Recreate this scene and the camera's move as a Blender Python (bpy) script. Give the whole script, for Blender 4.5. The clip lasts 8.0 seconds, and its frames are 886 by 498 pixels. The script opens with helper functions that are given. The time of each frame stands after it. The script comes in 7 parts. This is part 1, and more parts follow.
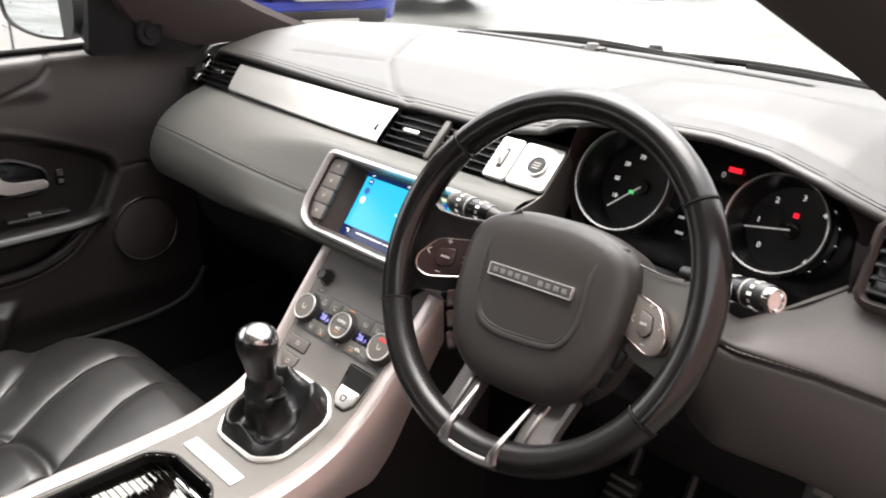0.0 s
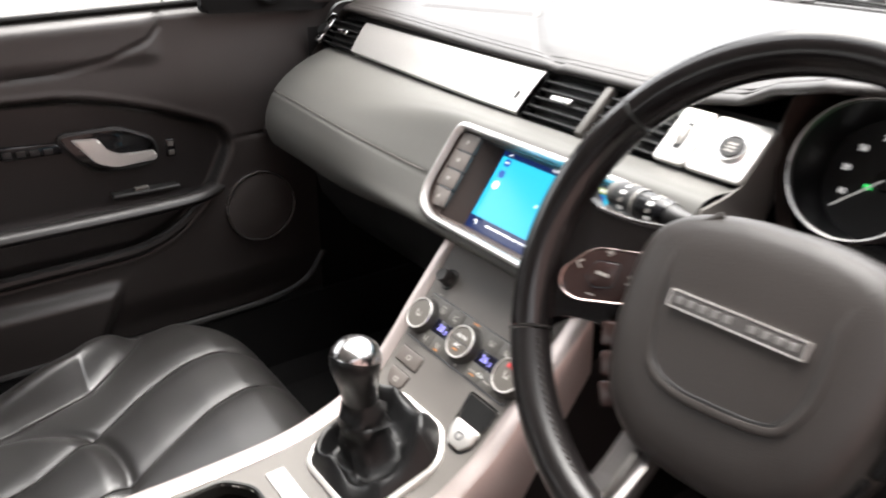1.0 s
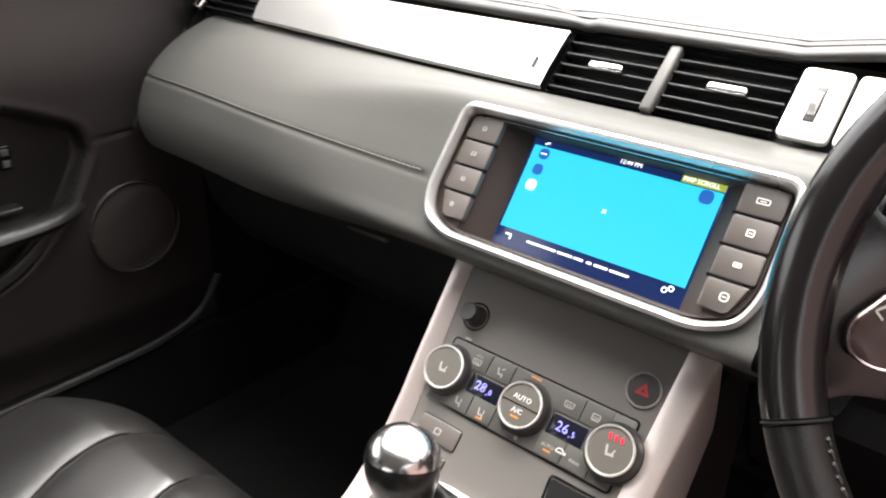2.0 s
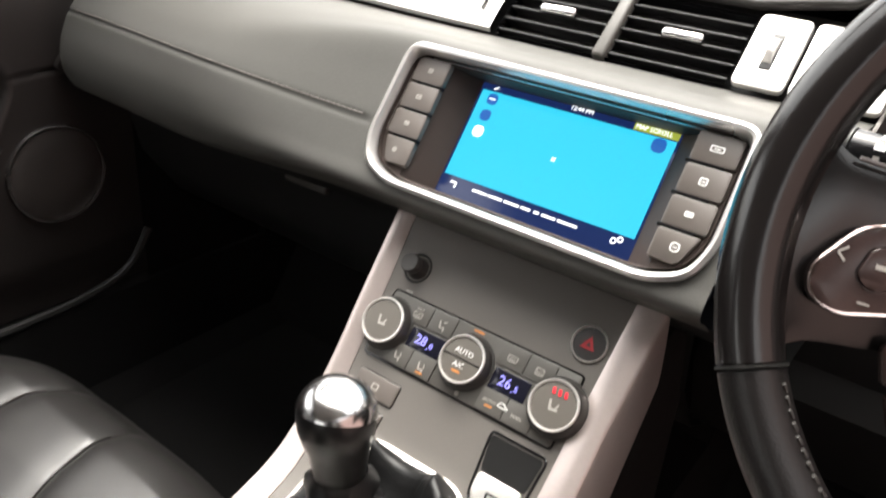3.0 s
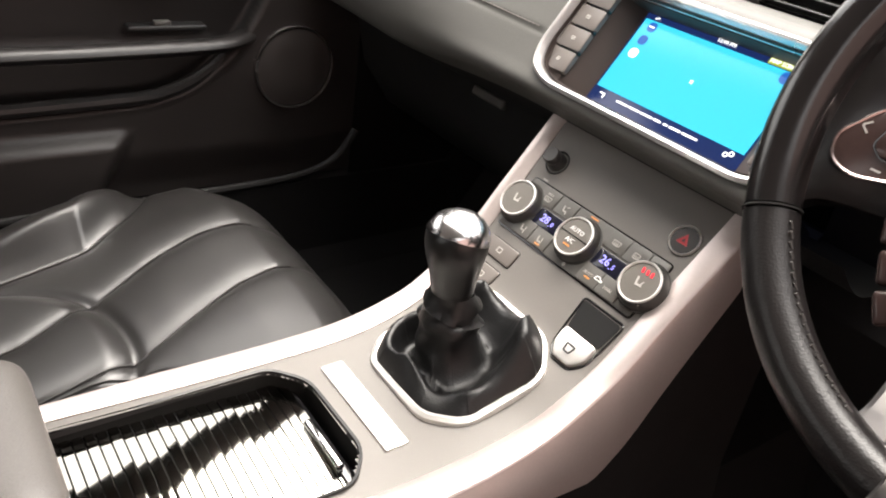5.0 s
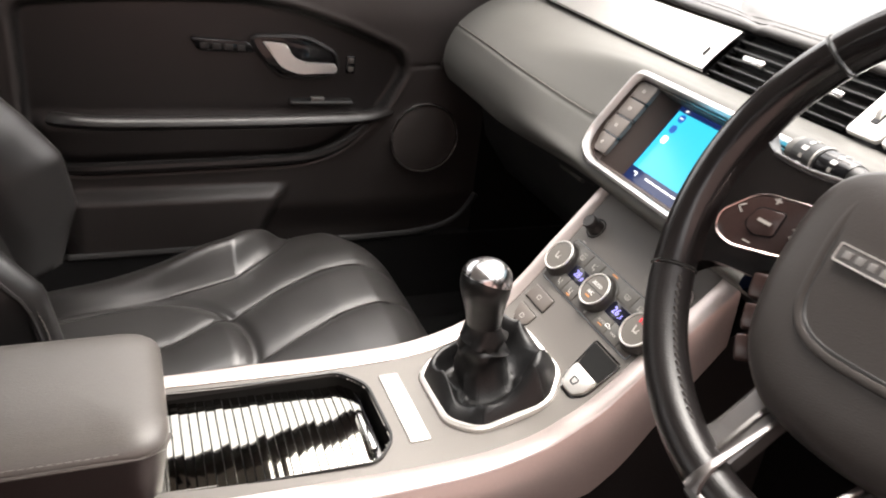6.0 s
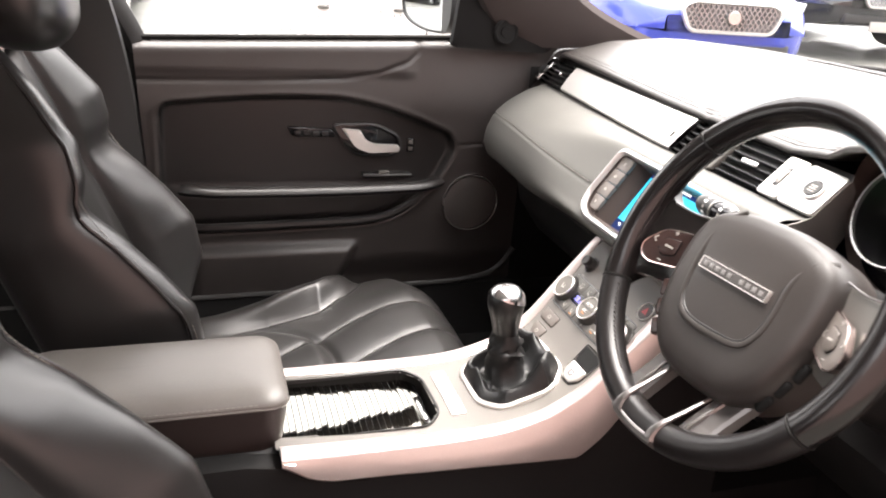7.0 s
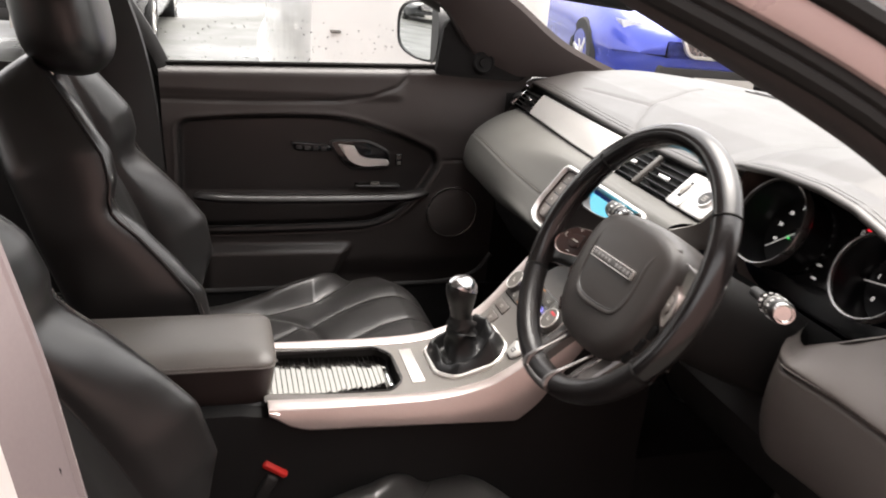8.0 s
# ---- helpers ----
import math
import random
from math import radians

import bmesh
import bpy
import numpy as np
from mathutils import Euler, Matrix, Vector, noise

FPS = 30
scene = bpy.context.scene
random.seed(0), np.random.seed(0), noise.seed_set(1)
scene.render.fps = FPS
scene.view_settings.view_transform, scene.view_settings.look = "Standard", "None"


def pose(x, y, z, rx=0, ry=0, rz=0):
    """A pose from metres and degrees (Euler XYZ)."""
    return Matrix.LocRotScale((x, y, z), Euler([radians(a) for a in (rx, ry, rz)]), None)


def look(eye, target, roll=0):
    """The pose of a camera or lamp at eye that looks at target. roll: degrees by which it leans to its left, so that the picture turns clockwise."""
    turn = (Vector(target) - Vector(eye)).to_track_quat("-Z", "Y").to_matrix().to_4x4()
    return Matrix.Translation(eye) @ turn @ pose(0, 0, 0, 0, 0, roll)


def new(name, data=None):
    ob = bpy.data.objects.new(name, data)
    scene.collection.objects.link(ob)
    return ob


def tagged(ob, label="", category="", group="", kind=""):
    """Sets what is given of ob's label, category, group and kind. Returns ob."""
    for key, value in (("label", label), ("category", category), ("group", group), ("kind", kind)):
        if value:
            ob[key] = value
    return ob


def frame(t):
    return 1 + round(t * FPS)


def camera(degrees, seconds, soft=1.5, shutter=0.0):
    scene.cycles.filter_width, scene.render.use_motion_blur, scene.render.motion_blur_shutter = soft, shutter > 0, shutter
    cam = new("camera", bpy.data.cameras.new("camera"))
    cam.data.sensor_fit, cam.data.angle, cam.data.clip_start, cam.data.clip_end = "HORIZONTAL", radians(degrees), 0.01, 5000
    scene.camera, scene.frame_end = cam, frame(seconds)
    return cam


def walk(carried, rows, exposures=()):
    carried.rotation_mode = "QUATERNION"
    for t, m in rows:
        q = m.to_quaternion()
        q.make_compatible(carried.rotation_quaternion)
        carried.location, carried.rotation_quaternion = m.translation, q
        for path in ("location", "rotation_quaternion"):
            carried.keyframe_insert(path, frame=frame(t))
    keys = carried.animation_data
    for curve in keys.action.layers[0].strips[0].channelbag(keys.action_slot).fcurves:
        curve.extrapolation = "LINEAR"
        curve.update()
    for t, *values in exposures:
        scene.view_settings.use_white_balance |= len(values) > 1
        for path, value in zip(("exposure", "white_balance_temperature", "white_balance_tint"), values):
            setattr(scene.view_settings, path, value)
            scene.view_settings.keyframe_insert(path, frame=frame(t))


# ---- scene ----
cam = camera(58.6, 8.0, soft=1.9, shutter=0.4)
PATH = [
    (0, (0.812, -0.645, 1.421), (-0.462, 0.696, 0.661), 2.4),
    (0.5, (0.792, -0.549, 1.397), (-0.619, 0.64, 0.627), 1.8),
    (1, (0.641, -0.483, 1.351), (-0.847, 0.573, 0.531), 0.5),
    (1.2, (0.554, -0.488, 1.331), (-0.896, 0.597, 0.481), -0.1),
    (2.3, (0.271, -0.438, 1.264), (-0.804, 1.016, 0.41), 2.6),
    (2.5, (0.269, -0.416, 1.258), (-0.772, 1.052, 0.386), 3.1),
    (3, (0.29, -0.45, 1.244), (-0.74, 1.002, 0.333), 4.8),
    (3.5, (0.331, -0.496, 1.231), (-0.804, 0.834, 0.259), 5.1),
    (4, (0.382, -0.526, 1.209), (-0.832, 0.711, 0.211), 6.9),
    (4.2, (0.386, -0.536, 1.199), (-0.83, 0.702, 0.205), 8.6),
    (5.3, (0.496, -0.509, 1.231), (-0.95, 0.486, 0.272), 8.7),
    (5.5, (0.535, -0.499, 1.248), (-0.977, 0.409, 0.306), 8.2),
    (6, (0.657, -0.485, 1.294), (-0.984, 0.237, 0.407), 6.8),
    (6.5, (0.814, -0.512, 1.346), (-0.905, 0.103, 0.53), 4.5),
    (7, (0.98, -0.576, 1.396), (-0.781, 0.016, 0.654), 4.5),
    (7.5, (1.115, -0.602, 1.43), (-0.664, -0.009, 0.735), 4.6),
    (8, (1.231, -0.562, 1.454), (-0.559, -0.008, 0.753), 5.2),
]
walk(cam, [(t, look(eye, target, roll)) for t, eye, target, roll in PATH],
     [(0.0, 2.4, 6700, 11), (0.5, 2.5, 6650, 11), (1.2, 2.6, 6650, 11), (2.5, 2.6, 6750, 10), (3.0, 2.45, 6850, 10), (3.5, 2.52, 6950, 12), (4.0, 2.72, 7000, 12), (6.0, 2.65, 6950, 13), (7.0, 3.2, 6900, 14), (7.5, 2.6, 6900, 13), (8.0, 2.25, 6900, 13)])

# ---- world, sun, exposure ----
world = bpy.data.worlds.new("overcast_sky")
scene.world = world
world.use_nodes = True
wn, wl = world.node_tree.nodes, world.node_tree.links
sky = wn.new("ShaderNodeTexSky")
sky.sky_type, sky.sun_disc = "NISHITA", False
sky.sun_elevation, sky.sun_rotation = radians(72), radians(-37)
sky.air_density, sky.dust_density = 1.2, 4.0
soft_sky = wn.new("ShaderNodeHueSaturation")
soft_sky.inputs["Saturation"].default_value = 0.12
wl.new(sky.outputs[0], soft_sky.inputs["Color"])
wl.new(soft_sky.outputs[0], wn["Background"].inputs[0])
wn["Background"].inputs[1].default_value = 0.15
sun = new("sun", bpy.data.lights.new("sun", "SUN"))
sun.data.energy, sun.data.angle, sun.data.color = 1.05, radians(60), (1.0, 0.97, 0.93)
sun.matrix_world = look((-1.8, 2.4, 10), (0, 0, 1))


# ---- materials ----
def material(name, color, rough=0.5, metal=0.0, vary=0.12, grain=400.0, bump=0.05, blotch=6.0, coat=0.0, spec=0.5,
             cells=False, rough_vary=0.12, emit=None, strength=0.0):
    """A surface with colour and gloss varying at two scales, and a fine relief."""
    m = bpy.data.materials.new(name)
    m.use_nodes = True
    nodes, links = m.node_tree.nodes, m.node_tree.links
    b = nodes["Principled BSDF"]
    b.inputs["Metallic"].default_value = metal
    b.inputs["Coat Weight"].default_value = coat
    b.inputs["Coat Roughness"].default_value = 0.08
    b.inputs["Specular IOR Level"].default_value = spec
    at = nodes.new("ShaderNodeTexCoord")
    big = nodes.new("ShaderNodeTexNoise")
    big.inputs["Scale"].default_value, big.inputs["Detail"].default_value = blotch, 5
    fine = nodes.new("ShaderNodeTexNoise")
    fine.inputs["Scale"].default_value, fine.inputs["Detail"].default_value = grain, 3
    links.new(at.outputs["Object"], big.inputs["Vector"])
    links.new(at.outputs["Object"], fine.inputs["Vector"])
    both = nodes.new("ShaderNodeMix")
    both.inputs["Factor"].default_value = 0.4
    links.new(big.outputs["Fac"], both.inputs["A"])
    links.new(fine.outputs["Fac"], both.inputs["B"])
    ramp = nodes.new("ShaderNodeValToRGB")
    ramp.color_ramp.elements[0].position, ramp.color_ramp.elements[1].position = 0.3, 0.7
    ramp.color_ramp.elements[0].color = (*[c * (1 - vary) for c in color], 1)
    ramp.color_ramp.elements[1].color = (*[min(1, c * (1 + vary)) for c in color], 1)
    links.new(both.outputs["Result"], ramp.inputs["Fac"])
    links.new(ramp.outputs["Color"], b.inputs["Base Color"])
    gloss = nodes.new("ShaderNodeMapRange")
    gloss.inputs["To Min"].default_value = max(0.02, rough * (1 - rough_vary))
    gloss.inputs["To Max"].default_value = min(1, rough * (1 + rough_vary))
    gloss.inputs["From Min"].default_value, gloss.inputs["From Max"].default_value = 0.3, 0.7
    links.new(big.outputs["Fac"], gloss.inputs["Value"])
    links.new(gloss.outputs["Result"], b.inputs["Roughness"])
    if bump:
        relief = nodes.new("ShaderNodeBump")
        relief.inputs["Strength"].default_value, relief.inputs["Distance"].default_value = bump, 0.001
        if cells:
            cell = nodes.new("ShaderNodeTexVoronoi")
            cell.inputs["Scale"].default_value = grain
            links.new(at.outputs["Object"], cell.inputs["Vector"])
            links.new(cell.outputs["Distance"], relief.inputs["Height"])
        else:
            links.new(fine.outputs["Fac"], relief.inputs["Height"])
        links.new(relief.outputs["Normal"], b.inputs["Normal"])
    if emit:
        b.inputs["Emission Color"].default_value = (*emit, 1)
        b.inputs["Emission Strength"].default_value = strength
    return m


def glass(name, tint=(1, 1, 1), gloss=0.05):
    """A thin pane: light passes straight on, with a faint mirror image."""
    m = bpy.data.materials.new(name)
    m.use_nodes = True
    nodes, links = m.node_tree.nodes, m.node_tree.links
    nodes.remove(nodes["Principled BSDF"])
    clear, shine, mix = nodes.new("ShaderNodeBsdfTransparent"), nodes.new("ShaderNodeBsdfGlossy"), nodes.new("ShaderNodeMixShader")
    clear.inputs["Color"].default_value = (*tint, 1)
    shine.inputs["Roughness"].default_value = 0.02
    mix.inputs[0].default_value = gloss
    links.new(clear.outputs[0], mix.inputs[1])
    links.new(shine.outputs[0], mix.inputs[2])
    links.new(mix.outputs[0], nodes["Material Output"].inputs["Surface"])
    return m


LEATHER = material("dark_leather", (0.0165, 0.0155, 0.0152), 0.34, grain=650, bump=0.08, spec=0.68, cells=True, vary=0.2, blotch=9)
# darkened leather: holds the armrest sides' shade; the end vent surround shares it
LEATHER_DARKENED = material("darkened_brown_leather", (0.030, 0.022, 0.0205), 0.5, grain=700, bump=0.14, cells=True, vary=0.18, blotch=7, spec=0.35)
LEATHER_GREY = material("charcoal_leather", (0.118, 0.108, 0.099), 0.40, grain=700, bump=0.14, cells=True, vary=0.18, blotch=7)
PAD_TOP = material("dash_leather", (0.038, 0.0345, 0.0325), 0.37, grain=700, bump=0.12, cells=True, vary=0.12)
PAD_LOW = material("dash_lower_leather", (0.090, 0.088, 0.081), 0.54, grain=700, bump=0.12, cells=True, vary=0.14, spec=0.32)
# dash-top leather made lighter: light from the door opening put into the colour
PAD_DRIVER = material("lightened_driver_dash_leather", (0.062, 0.053, 0.049), 0.5, grain=700, bump=0.12, cells=True, vary=0.12)
DOOR_TRIM = material("door_leather", (0.0310, 0.0268, 0.0255), 0.42, grain=700, bump=0.10, cells=True, vary=0.18, spec=0.5)
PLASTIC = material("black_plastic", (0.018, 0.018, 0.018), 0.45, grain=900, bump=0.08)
PLASTIC_GREY = material("grey_plastic", (0.095, 0.090, 0.082), 0.42, grain=1100, bump=0.08, vary=0.08)
PLASTIC_DARK = material("matt_black_plastic", (0.010, 0.010, 0.010), 0.75, grain=900, bump=0.1, spec=0.2)
BEZEL_SILVER = material("polished_silver", (0.80, 0.785, 0.77), 0.30, metal=0.75, grain=300, bump=0.01, vary=0.04)
SOFT_GREY = material("soft_touch_grey", (0.130, 0.120, 0.109), 0.5, grain=900, bump=0.06, vary=0.08)
GLOSS_BLACK = material("gloss_black", (0.010, 0.010, 0.011), 0.12, bump=0.0, rough_vary=0.4)
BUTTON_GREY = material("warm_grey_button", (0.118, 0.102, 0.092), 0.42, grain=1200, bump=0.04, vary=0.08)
ALU = material("satin_aluminium", (0.80, 0.78, 0.75), 0.32, metal=0.7, grain=300, bump=0.02, vary=0.05)
# silver whose base colour carries the pinkish light reflected from the right
ALU_RAIL = material("pink_lit_silver_rail", (0.58, 0.505, 0.48), 0.33, metal=0.65, grain=300, bump=0.02, vary=0.05)
DARK_SILVER = material("dark_satin_silver", (0.30, 0.29, 0.285), 0.26, metal=0.9, grain=300, bump=0.02, vary=0.06)
CHROME = material("chrome", (0.78, 0.77, 0.76), 0.10, metal=1.0, bump=0.0, vary=0.03)
CARPET = material("black_carpet", (0.010, 0.0097, 0.0097), 0.95, grain=900, bump=0.5, vary=0.4, spec=0.15)
RUBBER = material("black_rubber", (0.009, 0.0085, 0.008), 0.7, grain=500, bump=0.1, spec=0.25)
SURROUND = material("brown_surround", (0.058, 0.044, 0.039), 0.62, grain=1100, bump=0.05, vary=0.08, spec=0.2)
THREAD = material("grey_thread", (0.20, 0.185, 0.17), 0.8, grain=1500, bump=0.1)
# white print with a faint glow added to brighten it
WHITE_MARK = material("glowing_white_print", (0.8, 0.8, 0.78), 0.5, bump=0.0, vary=0.02, emit=(1, 1, 1), strength=0.04)
GREY_MARK = material("grey_print", (0.42, 0.40, 0.37), 0.5, bump=0.0, vary=0.02)
RED_LIGHT = material("red_lamp", (0.5, 0.02, 0.03), 0.4, bump=0.0, emit=(1, 0.02, 0.04), strength=0.22)
RED_PLASTIC = material("red_plastic", (0.62, 0.03, 0.025), 0.4, bump=0.03)
DIM_RED = material("dim_red_print", (0.20, 0.02, 0.025), 0.4, bump=0.0, emit=(1, 0.03, 0.05), strength=0.025)
GREEN_LIGHT = material("green_lamp", (0.02, 0.5, 0.1), 0.4, bump=0.0, emit=(0.05, 0.9, 0.2), strength=0.2)
AMBER_LIGHT = material("amber_lamp", (0.5, 0.2, 0.05), 0.4, bump=0.0, emit=(1.0, 0.32, 0.08), strength=0.10)
VIOLET_LIGHT = material("violet_lamp", (0.25, 0.25, 0.7), 0.4, bump=0.0, emit=(0.30, 0.28, 1.0), strength=0.22)
LCD_DARK = material("dark_display", (0.008, 0.008, 0.012), 0.14, bump=0.0, emit=(0.03, 0.035, 0.10), strength=0.02)
SCREEN_BLUE = material("lit_blue_display", (0.01, 0.03, 0.05), 0.16, bump=0.0, vary=0.02, emit=(0.02, 0.47, 0.70), strength=0.28)
SCREEN_NAVY = material("lit_navy_display", (0.004, 0.008, 0.02), 0.18, bump=0.0, emit=(0.008, 0.02, 0.10), strength=0.2)
SCREEN_MARK = material("lit_display_icon", (0.02, 0.03, 0.08), 0.2, bump=0.0, emit=(0.01, 0.10, 0.40), strength=0.25)
SCREEN_TEXT = material("lit_display_text", (0.5, 0.5, 0.5), 0.2, bump=0.0, emit=(0.9, 0.95, 1.0), strength=0.28)
SCREEN_TAG = material("lit_display_tag", (0.2, 0.25, 0.02), 0.2, bump=0.0, emit=(0.30, 0.36, 0.06), strength=0.2)
SLAT = material("tambour_slat", (0.27, 0.262, 0.238), 0.05, metal=1.0, bump=0.0, vary=0.04)
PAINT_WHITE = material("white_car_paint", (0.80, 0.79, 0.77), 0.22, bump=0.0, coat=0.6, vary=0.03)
# pale body paint; pinkish reflected light is put into its colour
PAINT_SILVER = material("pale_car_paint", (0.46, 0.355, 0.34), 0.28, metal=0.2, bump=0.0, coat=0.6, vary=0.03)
# same body paint darkened: the open door's shade is put into the colour
PAINT_JAMB_SHADED = material("shaded_jamb_paint", (0.17, 0.138, 0.138), 0.45, metal=0.2, bump=0.0, coat=0.3, vary=0.08)
PAINT_BLUE = material("blue_car_paint", (0.035, 0.06, 0.42), 0.25, metal=0.3, bump=0.0, coat=0.8, vary=0.1)
PAINT_DARK = material("black_car_paint", (0.012, 0.013, 0.015), 0.2, bump=0.0, coat=0.8)
CAR_GLASS = material("dark_car_glass", (0.03, 0.035, 0.04), 0.06, bump=0.0)
LAMP_GLASS = material("headlamp_glass", (0.55, 0.57, 0.6), 0.1, bump=0.0, metal=0.3)
GRILLE = material("grille_mesh", (0.10, 0.10, 0.105), 0.4, metal=0.5, grain=60, bump=0.3, vary=0.4)
TYRE = material("tyre_rubber", (0.02, 0.02, 0.02), 0.75, grain=200, bump=0.2)
TARMAC = material("wet_tarmac", (0.060, 0.061, 0.055), 0.42, grain=55, bump=0.4, vary=0.4, blotch=0.7, rough_vary=0.6)
CLOTH_ROOF = material("headliner_cloth", (0.62, 0.58, 0.54), 0.95, grain=900, bump=0.2)
PILLAR_CLOTH = material("pillar_cloth", (0.050, 0.040, 0.038), 0.9, grain=900, bump=0.2, vary=0.2)
MIRROR = material("mirror_glass", (0.86, 0.88, 0.88), 0.02, metal=1.0, bump=0.0, vary=0.01)
PANE = glass("window_glass", (0.97, 0.98, 0.98))
# red-brown for the added wall that holds back light from the right
BLOCK_WALL_BROWN = material("light_block_red_brown", (0.34, 0.23, 0.21), 0.85, grain=8, bump=0.3, vary=0.25, blotch=0.8)
BRICK_FAR = material("pale_render_wall", (0.5, 0.48, 0.45), 0.8, grain=8, bump=0.2, vary=0.2, blotch=0.5)


# ---- mesh helpers ----
def thing(name, at, label, category, group="", kind=""):
    ob = new(name)
    ob.location = at
    ob.empty_display_size = 0.05
    return tagged(ob, label, category, group, kind)


def part(name, bm, mat, parent, label="", sharp=0.62):
    """Links a bmesh as one mesh object under a thing or a part; it is built in world coordinates."""
    bmesh.ops.recalc_face_normals(bm, faces=bm.faces[:])
    for e in bm.edges:
        e.smooth = not (len(e.link_faces) == 2 and e.calc_face_angle(0) > sharp)
    for f in bm.faces:
        f.smooth = True
    me = bpy.data.meshes.new(name)
    bm.to_mesh(me)
    bm.free()
    me.materials.append(mat)
    ob = new(name, me)
    if parent is not None:
        ob.parent = parent
        if parent.type == "EMPTY":
            ob.matrix_parent_inverse = Matrix.Translation(-Vector(parent.location))
    return tagged(ob, label)


def solo(name, bm, mat, label, category, group="", kind="", sharp=0.62):
    return tagged(part(name, bm, mat, None, label, sharp), "", category, group, kind)


def spline(pts, n=6, closed=False):
    """Points on a smooth curve through pts."""
    p = [Vector(q) for q in pts]
    out, count = [], len(p)
    for i in range(count if closed else count - 1):
        if closed:
            a, b, c, d = p[i - 1], p[i], p[(i + 1) % count], p[(i + 2) % count]
        else:
            a, b, c, d = p[max(i - 1, 0)], p[i], p[i + 1], p[min(i + 2, count - 1)]
        for k in range(n):
            t = k / n
            out.append(0.5 * (2 * b + (c - a) * t + (2 * a - 5 * b + 4 * c - d) * t * t + (3 * b - a - 3 * c + d) * t ** 3))
    if not closed:
        out.append(p[-1])
    return out


def sheet(rows, close_u=False, close_v=False, cap=False, bm=None):
    """A surface through rows of points. close_u: each row is a loop; cap: end rows are filled."""
    bm = bmesh.new() if bm is None else bm
    vs = [[bm.verts.new(p) for p in row] for row in rows]
    nr, nc = len(vs), len(vs[0])
    for i in range(nr if close_v else nr - 1):
        for j in range(nc if close_u else nc - 1):
            q = [vs[i][j], vs[i][(j + 1) % nc], vs[(i + 1) % nr][(j + 1) % nc], vs[(i + 1) % nr][j]]
            if len(set(q)) == 4:
                bm.faces.new(q)
    if cap:
        bm.faces.new(vs[0])
        bm.faces.new(vs[-1][::-1])
    return bm


def block(size, at=(0, 0, 0), m=None, round_by=0.004, segs=3, bm=None):
    """A box with rounded edges; m turns it about its own middle before it is set at its place."""
    own = bmesh.new()
    bmesh.ops.create_cube(own, size=1.0, matrix=Matrix.Diagonal((*size, 1)))
    if round_by:
        bmesh.ops.bevel(own, geom=own.edges[:], offset=min(round_by, 0.49 * min(size)), segments=segs, profile=0.5, affect="EDGES")
    bmesh.ops.transform(own, matrix=Matrix.Translation(at) @ (m or Matrix()), verts=own.verts[:])
    if bm is None:
        return own
    return merge(bm, own)


def merge(bm, own):
    me = bpy.data.meshes.new("scratch")
    own.to_mesh(me)
    own.free()
    bm.from_mesh(me)
    bpy.data.meshes.remove(me)
    return bm


def prism(outline, depth, m, round_by=0.0, segs=2, bm=None):
    """A flat outline in x and y given a depth along +z, then placed by m."""
    own = bmesh.new()
    low = [own.verts.new((x, y, 0)) for x, y in outline]
    high = [own.verts.new((x, y, depth)) for x, y in outline]
    own.faces.new(low[::-1])
    top = own.faces.new(high)
    for i in range(len(low)):
        j = (i + 1) % len(low)
        own.faces.new((low[i], low[j], high[j], high[i]))
    if round_by:
        bmesh.ops.bevel(own, geom=list(top.edges), offset=round_by, segments=segs, profile=0.5, affect="EDGES")
    bmesh.ops.transform(own, matrix=m, verts=own.verts[:])
    return own if bm is None else merge(bm, own)


def lathe(profile, m, n=40, bm=None):
    """A profile of (radius, height) turned about z, then placed by m."""
    own = bmesh.new()
    rows = [[(r * math.cos(2 * math.pi * k / n), r * math.sin(2 * math.pi * k / n), h) for k in range(n)] for r, h in profile]
    sheet(rows, close_u=True, bm=own)
    bmesh.ops.remove_doubles(own, verts=own.verts[:], dist=1e-6)
    bmesh.ops.transform(own, matrix=m, verts=own.verts[:])
    return own if bm is None else merge(bm, own)


def tube(path, radius, n=10, closed=False, flat=1.0, bm=None, up=(0, 0, 1)):
    """A pipe along a path; radius may be a number or a list."""
    own = bmesh.new() if bm is None else bm
    p = [Vector(q) for q in path]
    rows = []
    for i, q in enumerate(p):
        a = p[i - 1] if (i or closed) else p[i]
        b = p[(i + 1) % len(p)] if (i + 1 < len(p) or closed) else p[i]
        d = (b - a).normalized()
        s = d.cross(Vector(up))
        s = s.normalized() if s.length > 1e-4 else d.cross(Vector((1, 0, 0))).normalized()
        t = s.cross(d)
        r = radius[i] if isinstance(radius, (list, tuple)) else radius
        rows.append([q + s * (r * math.cos(2 * math.pi * k / n)) + t * (r * flat * math.sin(2 * math.pi * k / n)) for k in range(n)])
    return sheet(rows, close_u=True, close_v=closed, cap=not closed, bm=own)


